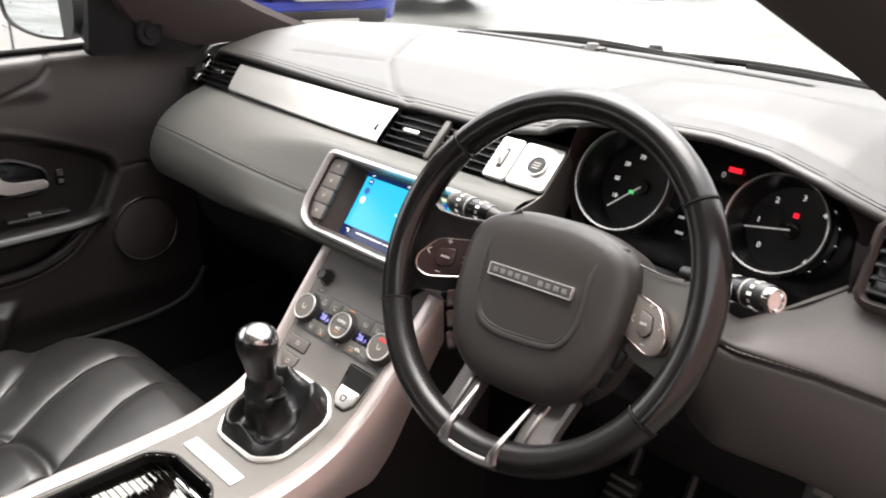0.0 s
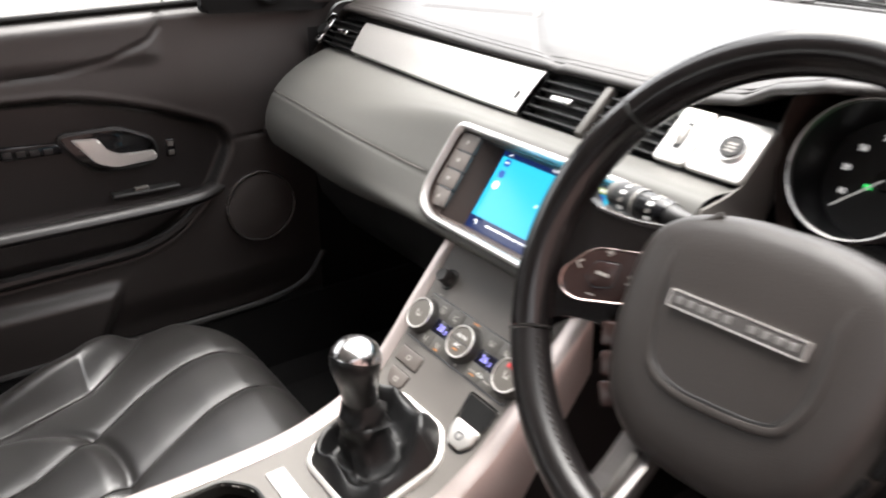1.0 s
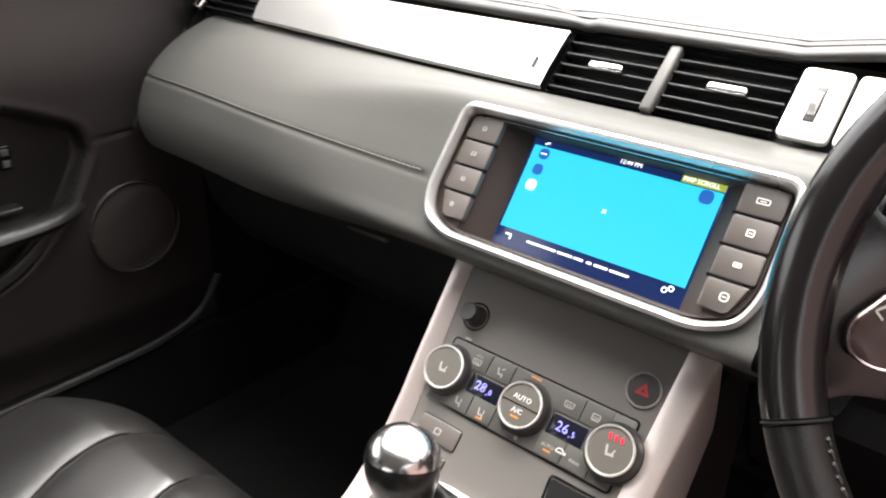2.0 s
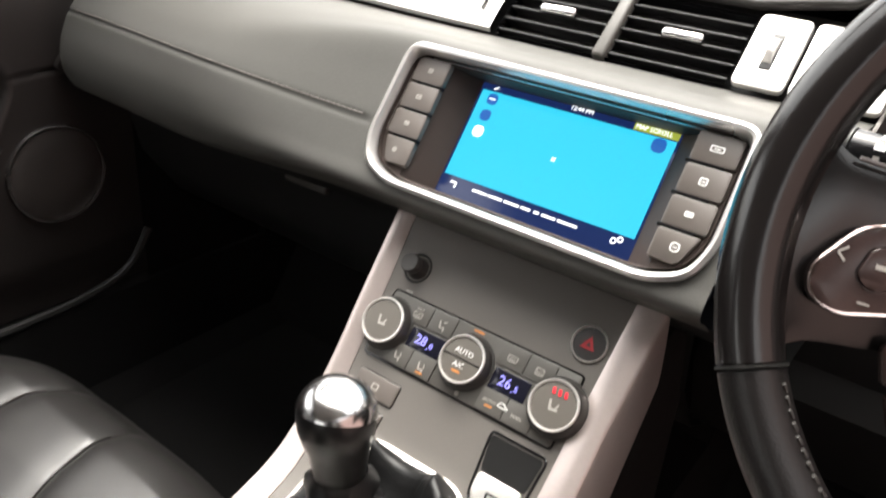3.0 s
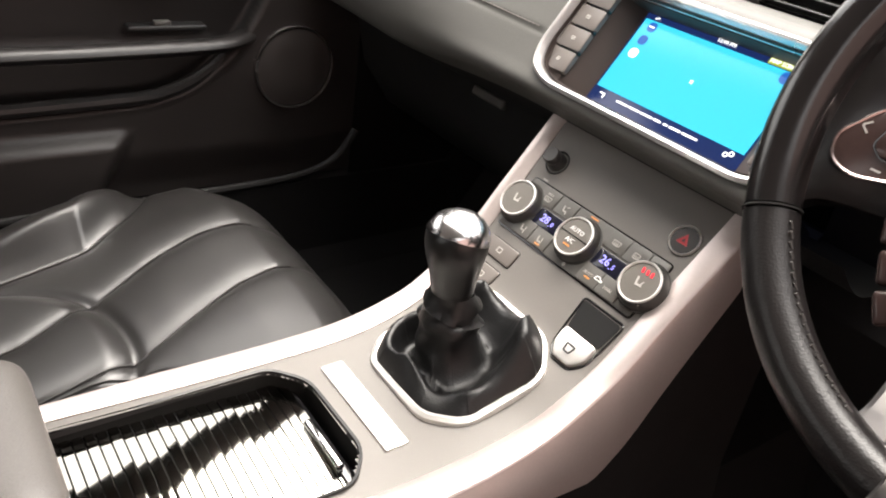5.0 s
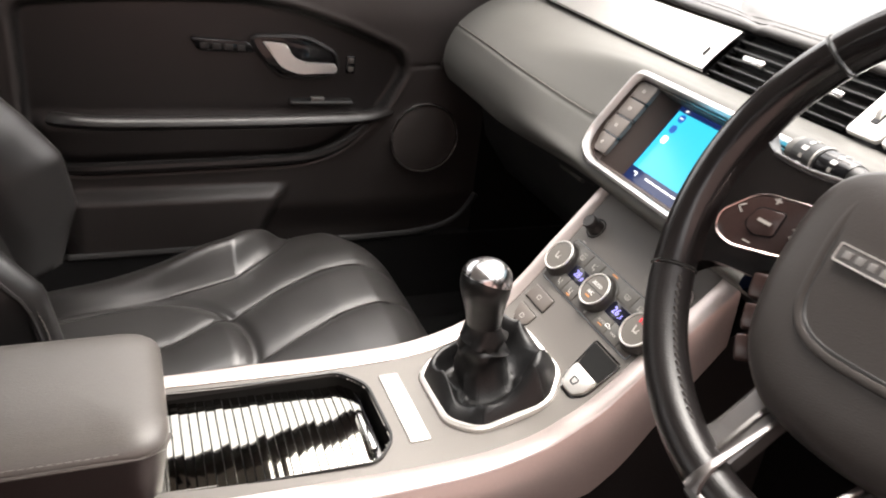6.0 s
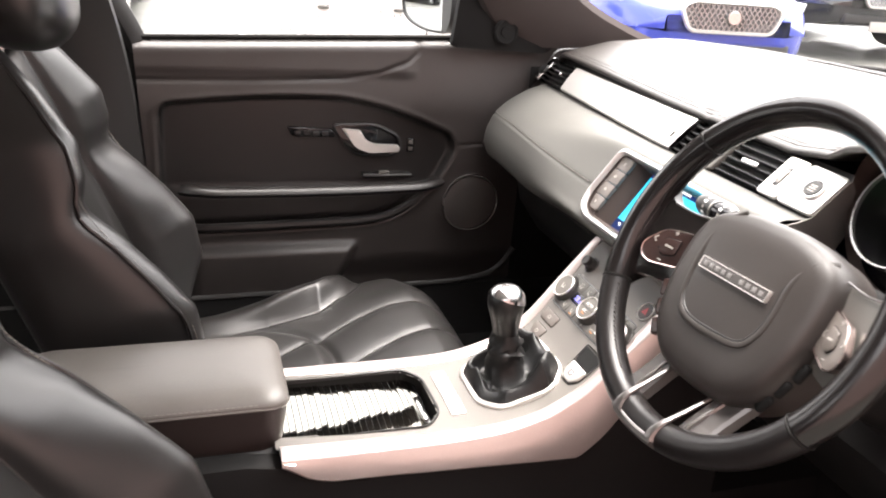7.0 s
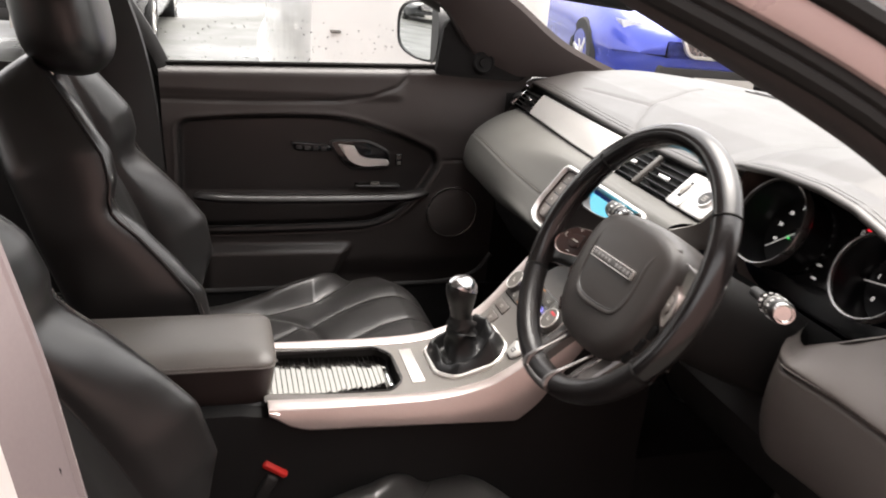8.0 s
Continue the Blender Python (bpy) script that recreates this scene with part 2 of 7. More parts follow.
def band(outline, section, m, bm=None):
    """A frame: a closed outline in x and y along which a section of (outward, height) runs, placed by m."""
    own = bmesh.new()
    p = [Vector((x, y)) for x, y in outline]
    n = len(p)
    area = sum(p[i].x * p[(i + 1) % n].y - p[(i + 1) % n].x * p[i].y for i in range(n))
    side = 1 if area > 0 else -1
    rows = []
    for i in range(n):
        d1, d2 = (p[i] - p[i - 1]).normalized(), (p[(i + 1) % n] - p[i]).normalized()
        n1, n2 = Vector((d1.y, -d1.x)) * side, Vector((d2.y, -d2.x)) * side
        mid = (n1 + n2).normalized()
        mid = mid / max(0.5, mid.dot(n1))
        rows.append([(p[i].x + mid.x * o, p[i].y + mid.y * o, h) for o, h in section])
    sheet(rows, close_u=True, close_v=True, bm=own)
    bmesh.ops.transform(own, matrix=m, verts=own.verts[:])
    return own if bm is None else merge(bm, own)


def rounded(outline, r, n=4):
    """An outline with its corners rounded by r (one number, or one for each corner)."""
    p = [Vector(q) for q in outline]
    out = []
    for i, q in enumerate(p):
        a, b = p[i - 1] - q, p[(i + 1) % len(p)] - q
        k = min(r[i] if isinstance(r, (list, tuple)) else r, 0.45 * a.length, 0.45 * b.length)
        s, e = q + a.normalized() * k, q + b.normalized() * k
        for j in range(n + 1):
            t = j / n
            out.append(tuple((1 - t) ** 2 * s + 2 * t * (1 - t) * q + t * t * e))
    return out


def lettering(text, size, m, depth=0.0003):
    """Words in the built-in font as a bmesh, centred, in the x-y plane of m."""
    cu = bpy.data.curves.new("words", "FONT")
    cu.body, cu.size, cu.extrude, cu.align_x, cu.align_y = text, size, depth, "CENTER", "CENTER"
    cu.resolution_u = 2
    ob = bpy.data.objects.new("words", cu)
    scene.collection.objects.link(ob)
    me = bpy.data.meshes.new_from_object(ob.evaluated_get(bpy.context.evaluated_depsgraph_get()))
    bm = bmesh.new()
    bm.from_mesh(me)
    bpy.data.objects.remove(ob)
    bpy.data.curves.remove(cu)
    bpy.data.meshes.remove(me)
    bmesh.ops.transform(bm, matrix=m, verts=bm.verts[:])
    return bm


def facing(at, normal, right=(1, 0, 0)):
    """A placing matrix whose z is normal and whose x lies near right."""
    z = Vector(normal).normalized()
    y = z.cross(Vector(right)).normalized()
    x = y.cross(z)
    m = Matrix((x, y, z)).transposed().to_4x4()
    m.translation = at
    return m


def step(a, b, x):
    t = min(1.0, max(0.0, (x - a) / (b - a)))
    return t * t * (3 - 2 * t)


def near_line(x, y, line):
    """The distance from a point to an open polyline."""
    best = 9.0
    for (ax, ay), (bx, by) in zip(line, line[1:]):
        dx, dy = bx - ax, by - ay
        t = min(1, max(0, ((x - ax) * dx + (y - ay) * dy) / (dx * dx + dy * dy + 1e-12)))
        best = min(best, math.hypot(x - ax - t * dx, y - ay - t * dy))
    return best


def inside(x, y, poly):
    hit = False
    for (ax, ay), (bx, by) in zip(poly, poly[1:] + poly[:1]):
        if (ay > y) != (by > y) and x < (bx - ax) * (y - ay) / (by - ay) + ax:
            hit = not hit
    return hit


def along(values, y):
    """A number read from (y, value) pairs in rising order of y."""
    ys, vs = zip(*values)
    return float(np.interp(y, ys, vs))


def seam(path, parent, name="stitching", r=0.0011):
    """A raised line of thread stitches laid along a path."""
    p = spline(path, 10)
    bm = bmesh.new()
    total, lengths = 0.0, [0.0]
    for a, b in zip(p, p[1:]):
        total += (b - a).length
        lengths.append(total)
    count = int(total / 0.007)
    for k in range(count):
        s0, s1 = (k + 0.15) / count * total, (k + 0.85) / count * total
        ends = []
        for s in (s0, s1):
            i = max(0, min(len(p) - 2, int(np.searchsorted(lengths, s)) - 1))
            f = (s - lengths[i]) / max(1e-9, lengths[i + 1] - lengths[i])
            ends.append(p[i].lerp(p[i + 1], f))
        tube(ends, r, 5, bm=bm)
    return part(name, bm, THREAD, parent)

# ---- ground ----
bm = bmesh.new()
sheet([[(x, y, 0.045 * min(40.0, max(-6.0, -0.75 * x + 0.66 * y))) for x in (-400, -40, -12, -4, 0, 4, 12, 40, 400)] for y in (-400, -40, -8, 0, 8, 40, 400)], bm=bm)
solo("ground", bm, TARMAC, "wet grey tarmac of a car park", "ground", kind="structure")

# unseen wall added on the driver's side to block low light and bounce warm
solo("light_block_wall", block((0.3, 22.0, 4.0), (3.7, -1.0, 1.7), None, 0.0), BLOCK_WALL_BROWN, "unseen red-brown wall added to block light on the driver's side", "wall", kind="structure")

# ---- car body ----
car = thing("car_body", (0, 0, 0.2), "pale car with dark interior trim and the driver's door open", "car")
# floor with a raised tunnel, sills at the sides
cross = [(-0.80, 0.56), (-0.74, 0.575), (-0.72, 0.44), (-0.68, 0.41), (-0.20, 0.41), (-0.15, 0.46), (-0.12, 0.58), (0.12, 0.58),
         (0.15, 0.46), (0.20, 0.41), (0.68, 0.41), (0.72, 0.44), (0.74, 0.575), (0.80, 0.56)]
bm = sheet([[(x, y, z) for x, z in cross] for y in (-1.6, -0.9, -0.4, 0.0, 0.25, 0.42)])
part("floor_carpet", bm, CARPET, car, "black carpeted floor")
bm = sheet([[(x, 0.42 + 0.16 * k + 0.10 * k * k, max(z, 0.41) + 0.30 * k) for x, z in cross] for k in (0, 0.5, 1.0)])
sheet([[(-0.80, 0.68, z), (0.80, 0.68, z)] for z in (0.70, 1.16)], bm=bm)
part("bulkhead", bm, CARPET, car)
for s in (-1, 1):
    bm = sheet([[(s * 0.756, y, z) for y in (-0.10, 0.1, 0.30, 0.72)] for z in (0.41, 0.50, 0.57)])
    sheet([[(s * 0.756, y, z) for y in (0.19, 0.30, 0.72)] for z in (0.57, 0.75, 1.0, 1.12)], bm=bm)
    part("kick_panel", bm, CARPET, car)
    line = [(s * 0.742, -0.60, 0.575), (s * 0.742, -0.06, 0.580), (s * 0.742, 0.08, 0.588), (s * 0.742, 0.15, 0.612), (s * 0.742, 0.19, 0.665)]
    part("sill_edge", tube(spline(line, 6), 0.007, 8), PLASTIC, car, "dark sill trim edge")
# rear of the cabin, closed behind the seats
bm = sheet([[(-0.78, y, z), (0.78, y, z)] for y, z in ((-1.6, 0.41), (-1.62, 0.95), (-1.75, 1.0), (-2.15, 1.03), (-2.17, 1.05))])
part("rear_trim", bm, PLASTIC, car)
pane = part("rear_window", sheet([[(-0.70 * f, y, z), (0.70 * f, y, z)] for y, z, f in ((-2.17, 1.05, 1.0), (-2.08, 1.25, 0.92), (-1.95, 1.42, 0.80))]), PANE, car, "clear rear window")
pane.visible_shadow = False
# roof lining and skin
roof_rows = []
for y, z, w in ((-1.95, 1.42, 0.56), (-1.5, 1.56, 0.58), (-1.0, 1.605, 0.585), (-0.55, 1.60, 0.58), (-0.30, 1.575, 0.57), (-0.22, 1.555, 0.565)):
    roof_rows.append([(w * math.sin(a) / math.sin(1.2), y, z - 0.10 * (1 - math.cos(a))) for a in np.linspace(-1.2, 1.2, 15)])
part("roof_lining", sheet(roof_rows), CLOTH_ROOF, car, "pale grey cloth roof lining")
part("roof_skin", sheet([[(x * 1.03, y, z + 0.035) for x, y, z in r] for r in roof_rows]), PAINT_SILVER, car)


def ribbon(a, b, thick, n=8):
    """A padded strip between two edge curves, thick along its outer side."""
    a, b = spline(a, n), spline(b, n)
    rows = []
    for p, q in zip(a, b):
        d = (q - p)
        up = Vector(thick)
        rows.append([p, p + up * 0.6 + d * 0.06, p + up + d * 0.28, p + up + d * 0.72, q + up * 0.6 - d * 0.06, q,
                     q - up * 0.5 - d * 0.2, p - up * 0.5 + d * 0.2])
    return sheet(rows, close_u=True, cap=True)


for s in (-1, 1):
    screen_edge = [(s * 0.735, 0.52, 1.185), (s * 0.725, 0.33, 1.26), (s * 0.695, 0.16, 1.365), (s * 0.64, -0.06, 1.475), (s * 0.57, -0.24, 1.55)]
    door_edge = [(s * 0.79, 0.12, 1.17), (s * 0.76, 0.06, 1.24), (s * 0.715, -0.03, 1.338), (s * 0.645, -0.235, 1.432), (s * 0.585, -0.48, 1.515)]
    part("a_pillar_trim", ribbon(screen_edge, door_edge, (-s * 0.022, -0.006, -0.010)), PILLAR_CLOTH, car, "dark brown cloth pillar trim")
    if s > 0:
        pad_edge = [(0.731, 0.30, 1.176), (0.66, 0.115, 1.272), (0.617, 0.0, 1.332), (0.545, -0.19, 1.431), (0.480, -0.40, 1.55)]
        part("a_pillar_pad", ribbon(pad_edge, door_edge, (-0.006, -0.012, -0.004)), PILLAR_CLOTH, car, "dark brown padded pillar cover")
    rail_top = [(s * 0.585, -0.48, 1.515), (s * 0.59, -0.8, 1.53), (s * 0.58, -1.2, 1.52), (s * 0.56, -1.7, 1.46)]
    rail_in = [(s * 0.53, -0.42, 1.56), (s * 0.53, -0.8, 1.575), (s * 0.53, -1.2, 1.57), (s * 0.52, -1.7, 1.50)]
    part("roof_rail_trim", ribbon(rail_in, rail_top, (-s * 0.015, 0, -0.012)), PILLAR_CLOTH, car)
    # outside of the door edge: seal, painted band, screen seal
    edge_pts = [Vector((s * x, y, z)) for x, y, z in ((0.80, 0.14, 1.14), (0.76, 0.06, 1.24), (0.715, -0.03, 1.338), (0.645, -0.235, 1.432), (0.585, -0.48, 1.515), (0.59, -1.2, 1.525))]
    off = lambda x, y, z: [p + Vector((s * x, y, z)) for p in edge_pts]
    part("door_seal", tube(spline(off(0.004, 0.004, 0.006), 6), 0.009, 8), RUBBER, car)
    part("door_seal_web", sheet([spline(q, 6) for q in (off(0.006, 0.008, 0.010), off(0.009, 0.008, 0.017), off(0.006, 0.012, 0.025))]), RUBBER, car, "black rubber door seal")
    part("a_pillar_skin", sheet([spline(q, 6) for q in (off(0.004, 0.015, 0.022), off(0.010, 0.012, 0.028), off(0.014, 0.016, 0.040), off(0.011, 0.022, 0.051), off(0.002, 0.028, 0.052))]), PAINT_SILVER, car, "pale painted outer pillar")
    part("screen_seal", tube(spline(off(0.010, 0.028, 0.062), 6), 0.0115, 8), RUBBER, car)
    # centre pillar
    inner = [(s * 0.595, -0.98, 1.53), (s * 0.66, -0.93, 1.36), (s * 0.725, -0.88, 1.17), (s * 0.745, -0.86, 0.9), (s * 0.74, -0.82, 0.55)]
    outer = [(s * 0.61, -0.82, 1.53), (s * 0.69, -0.755, 1.36), (s * 0.755, -0.705, 1.17), (s * 0.785, -0.675, 0.9), (s * 0.785, -0.65, 0.55)]
    part("b_pillar_trim", ribbon(inner, outer, (-s * 0.02, 0.012, 0)), PLASTIC, car, "black plastic centre pillar trim")
    part("pillar_lining", sheet([[(s * 0.800, -0.652, z), (s * 0.815, -0.72, z), (s * 0.80, -0.86, z)] for z in (0.50, 0.85, 1.15)]), PLASTIC_DARK, car)
    part("rear_side_panel", sheet([[(s * 0.78, y, z) for y in (-1.75, -0.86)] for z in (0.45, 0.8, 1.14)]), PLASTIC, car)
for s in (1,):
    # painted door opening beside the driver: sill, pillar and dash end
    inner = [Vector(q) for q in ((0.80, 0.16, 1.17), (0.80, 0.17, 0.85), (0.80, 0.10, 0.58), (0.80, -0.2, 0.53), (0.80, -0.56, 0.55), (0.80, -0.606, 0.85), (0.785, -0.646, 1.11), (0.77, -0.675, 1.25), (0.71, -0.74, 1.40), (0.62, -0.87, 1.54))]
    jamb = [[p + Vector((dx, (dy if p.y < -0.4 else -dy), 0)) for p in inner] for dx, dy in ((0, 0), (0.008, 0.003), (0.022, -0.002), (0.038, -0.009), (0.046, -0.016))]
    jamb = [spline(q, 5) for q in jamb]
    # jamb takes the darkened paint that carries its shade
    part("door_jamb", sheet(jamb), PAINT_JAMB_SHADED, car, "painted door opening with its shade put into the colour")
    part("jamb_seal", tube([p for p in jamb[0] if p.y < -0.3], 0.005, 8), PAINT_JAMB_SHADED, car)
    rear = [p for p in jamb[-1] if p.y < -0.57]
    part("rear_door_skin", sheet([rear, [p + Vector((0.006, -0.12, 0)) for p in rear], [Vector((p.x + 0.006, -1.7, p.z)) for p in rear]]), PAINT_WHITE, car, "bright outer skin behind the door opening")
    side = [[(0.87, y, 0.36), (0.87, y, 0.50)] for y in (0.3, -1.9)]
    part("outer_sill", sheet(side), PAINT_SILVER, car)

# windscreen, lower edge bowed forward
edge_y = lambda x: 0.90 - 0.40 * (abs(x) / 0.74) ** 3
rows = []
for k in np.linspace(0, 1, 7):
    rows.append([((0.755 - 0.185 * k) * u, (1 - k) * (edge_y(0.74 * u) + 0.02) + k * (-0.22 - 0.05 * abs(u) ** 3), 1.185 + 0.385 * k - 0.03 * k * u * u) for u in np.linspace(-1, 1, 21)])
pane = part("windscreen", sheet(rows), PANE, car, "clear windscreen")
pane.visible_shadow = False
# scuttle between dash and bonnet, and the bonnet
part("scuttle", sheet([[(x, edge_y(x) + d, z) for x in np.linspace(-0.74, 0.74, 25)] for d, z in ((-0.03, 1.165), (0.0, 1.178), (0.05, 1.165), (0.13, 1.145), (0.19, 1.14))]), RUBBER, car, "black plastic scuttle")
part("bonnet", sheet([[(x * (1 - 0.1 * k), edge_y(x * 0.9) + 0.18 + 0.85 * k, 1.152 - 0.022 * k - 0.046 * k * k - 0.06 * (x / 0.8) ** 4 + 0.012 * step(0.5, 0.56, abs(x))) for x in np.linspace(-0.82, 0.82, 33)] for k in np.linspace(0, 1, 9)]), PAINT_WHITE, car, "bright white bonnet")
# plain outer body ahead of and behind the doors, on four wheels
nose = [(-0.82 * (1 - 0.1 * k), edge_y(0.74) + 0.18 + 0.85 * k, 1.092 - 0.022 * k - 0.046 * k * k) for k in np.linspace(0, 1, 6)]
front = [(x * 0.9, edge_y(x * 0.9) + 1.03, 1.084 - 0.06 * (x / 0.8) ** 4) for x in np.linspace(-0.82, 0.82, 17)][1:-1]
edge = nose + front + [(-x, y, z) for x, y, z in nose[::-1]]
part("front_body", sheet([[(x * f, y + d, z if g is None else g) for x, y, z in edge] for f, d, g in ((1.0, 0.0, None), (1.03, 0.02, 0.80), (1.03, 0.02, 0.50), (0.98, -0.02, 0.34))]), PAINT_WHITE, car, "white front wings and bumper")
tail = [(-0.84, -0.9), (-0.85, -1.5), (-0.83, -2.0), (-0.70, -2.24), (0.0, -2.30), (0.70, -2.24), (0.83, -2.0), (0.85, -1.5), (0.84, -1.72)]
tail = [(p.x, p.y) for p in spline([(x, y, 0) for x, y in tail[:-1]], 4)]
part("rear_body", sheet([[(x * f, y, z) for x, y in tail] for f, z in ((0.97, 0.36), (1.0, 0.55), (1.0, 0.85), (0.95, 1.05))]), PAINT_WHITE, car, "white rear quarters and tailgate")
for sx in (-1, 1):
    for y in (1.05, -1.62):
        wm = Matrix.Translation((sx * 0.78, y, 0.345)) @ pose(0, 0, 0, 0, sx * 90, 0)
        wh = part("wheel", lathe([(0.20, -0.10), (0.33, -0.10), (0.345, -0.06), (0.345, 0.08), (0.325, 0.11), (0.24, 0.115), (0.21, 0.07)], wm, 36), TYRE, car)
        part("rim", lathe([(0.23, 0.105), (0.225, 0.06), (0.06, 0.085), (0.0, 0.09)], wm, 32), ALU, wh)
for k, (x0, x1) in enumerate(((-0.1, 0.62), (-0.66, 0.05))):
    arm = [(x0 + (x1 - x0) * t, edge_y(x0 + (x1 - x0) * t) + 0.075 - 0.02 * t, 1.172 + 0.012 * math.sin(3.1 * t)) for t in np.linspace(0, 1, 14)]
    wiper = thing("wiper", arm[0], "black windscreen wiper lying at the foot of the screen", "wiper", "windscreen wipers")
    part("arm", tube(arm, [0.009 - 0.004 * t for t in np.linspace(0, 1, 14)], 8), RUBBER, wiper)
    part("blade", tube([(x, y - 0.012, z - 0.006) for x, y, z in arm[4:]], 0.005, 6, flat=1.6), RUBBER, wiper)
    part("pivot", lathe([(0, 0.022), (0.014, 0.02), (0.02, 0.006), (0.021, -0.01)], Matrix.Translation(arm[0]), 20), PLASTIC, wiper)

# ---- passenger door ----
door = thing("passenger_door", (-0.8, -0.3, 0.55), "closed passenger door lined in dark brown-grey leather", "door")
RECESS = rounded([(-0.645, 1.022), (-0.44, 1.040), (-0.235, 1.040), (-0.10, 1.002), (0.012, 0.955), (0.028, 0.915), (-0.018, 0.829), (-0.10, 0.757),
                  (-0.18, 0.732), (-0.60, 0.722), (-0.655, 0.80)], [0.03, 0.1, 0.1, 0.08, 0.03, 0.03, 0.05, 0.05, 0.05, 0.04, 0.08], 4)
RIM = RECESS + RECESS[:1]
CREASE = [(-0.72, 1.068), (-0.45, 1.070), (-0.25, 1.078), (-0.17, 1.092), (-0.10, 1.118), (-0.076, 1.140), (-0.072, 1.18)]
JOINT = [(0.03, 0.926), (0.12, 0.930), (0.25, 0.935)]
belt = lambda y: 1.150 + 0.024 * (y + 0.68) / 0.755


def door_face(y, z):
    top = belt(y)
    x = -0.768 - 0.022 * step(1.00, top, z) - 0.020 * step(top - 0.02, top + 0.004, z)
    d = near_line(y, z, RIM)
    s = d if inside(y, z, RECESS) else -d
    x -= 0.026 * step(-0.003, 0.013, s)
    x += 0.0015 * math.exp(-((s + 0.005) / 0.005) ** 2)
    if s > 0:
        x += 0.012 * step(0.84, 0.80, z) * step(0.72, 0.76, z) * step(0.0, 0.03, s)
    if z > 1.05:
        x -= 0.004 * math.exp(-(near_line(y, z, CREASE) / 0.004) ** 2)
        x += 0.006 * step(-0.07, -0.11, y) * step(1.075, 1.10, z) * (1 - step(top - 0.03, top, z))
    x -= 0.004 * math.exp(-(near_line(y, z, JOINT) / 0.0025) ** 2)
    if z < 0.72:
        bulge = step(0.700, 0.672, z) * step(-0.195, -0.235, y + 0.45 * (0.685 - z) - 0.0) * step(-0.62, -0.57, y)
        x += 0.026 * bulge
        x -= 0.02 * step(0.66, 0.58, z) * (1 - bulge)
    return x


DOOR_INSET = material("inset_leather", (0.0135, 0.0122, 0.0120), 0.40, grain=650, bump=0.14, cells=True, vary=0.2, spec=0.5)
ys = np.linspace(-0.675, 0.27, 200)
rows = []
for f in np.linspace(0, 1, 140):
    row = []
    for y in ys:
        z = 0.565 + f * (belt(y) - 0.565)
        yy = y + (0.05 * (0.9 - z) * step(-0.60, -0.675, y))
        row.append((door_face(y, z), yy, z))
    rows.append(row)
rows.append([(-0.835, p[1], p[2] - 0.004) for p in rows[-1]])
rows.insert(0, [(-0.855, p[1], p[2] - 0.012) for p in rows[0]])
for name, mat_, want, lab in (("door_lining", DOOR_TRIM, False, "dark brown-grey leather door lining"), ("door_insert", DOOR_INSET, True, "black leather inset panel")):
    bm = sheet(rows)
    gone = [f for f in bm.faces if (inside(f.calc_center_median().y, f.calc_center_median().z, RECESS) and near_line(f.calc_center_median().y, f.calc_center_median().z, RIM) > 0.004) != want]
    bmesh.ops.delete(bm, geom=gone, context="FACES")
    part(name, bm, mat_, door, lab, sharp=1.2)
part("door_shell", sheet([[(-0.86, y, z) for y in (-0.665, 0.35)] for z in (0.42, 0.8, 1.13)]), PAINT_SILVER, door)
# armrest bar and lower ledge
bar = [(-0.775, -0.60, 0.826), (-0.750, -0.57, 0.830), (-0.742, -0.50, 0.828), (-0.742, -0.3, 0.828), (-0.746, -0.12, 0.830), (-0.756, -0.05, 0.832), (-0.785, -0.005, 0.836)]
part("armrest", tube(spline(bar, 6), 0.019, 12, flat=0.62), DOOR_INSET, door, "dark padded armrest bar")
ledge = [(-0.790, -0.60, 0.738), (-0.768, -0.57, 0.737), (-0.762, -0.40, 0.741), (-0.763, -0.20, 0.747), (-0.768, -0.15, 0.752), (-0.775, -0.10, 0.768), (-0.782, -0.05, 0.80), (-0.79, -0.01, 0.84)]
part("pocket_rim", tube(spline(ledge, 6), 0.0110, 10), DOOR_INSET, door)
# handle bowl, lever and switches
bowl = rounded([(-0.275, 0.972), (-0.17, 0.974), (-0.112, 0.945), (-0.106, 0.912), (-0.13, 0.897), (-0.215, 0.897), (-0.245, 0.925)], 0.02, 4)
side_on = Matrix(((0, 0, 1, 0), (1, 0, 0, 0), (0, 1, 0, 0), (0, 0, 0, 1)))
bowl_part = part("handle_bowl", prism([(y, z) for y, z in bowl], 0.006, Matrix.Translation((-0.797, 0, 0)) @ side_on, 0.002), GLOSS_BLACK, door, "black handle bowl")
part("bowl_rim", band(bowl, [(0.003, 0), (0.003, 0.010), (-0.002, 0.012), (-0.004, 0.006)], Matrix.Translation((-0.797, 0, 0)) @ side_on), PLASTIC, bowl_part)
lever = rounded([(-0.252, 0.966), (-0.208, 0.962), (-0.196, 0.939), (-0.175, 0.929), (-0.116, 0.927), (-0.114, 0.912), (-0.186, 0.909), (-0.218, 0.921)], [0.006, 0.006, 0.014, 0.014, 0.005, 0.005, 0.012, 0.012], 4)
part("door_handle", prism(lever[::-1], 0.012, Matrix.Translation((-0.780, 0, 0)) @ side_on, 0.004, 3), ALU, door, "satin silver flared door handle lever")
pod = part("seat_memory_panel", prism(rounded([(-0.375, 0.968), (-0.27, 0.962), (-0.262, 0.942), (-0.362, 0.944)], 0.008, 3), 0.012, Matrix.Translation((-0.797, 0, 0)) @ side_on, 0.003), GLOSS_BLACK, door)
for k in range(4):
    part("memory_button", block((0.004, 0.014, 0.010), (-0.784, -0.350 + 0.021 * k, 0.954 - 0.001 * k), None, 0.001), PLASTIC, pod)
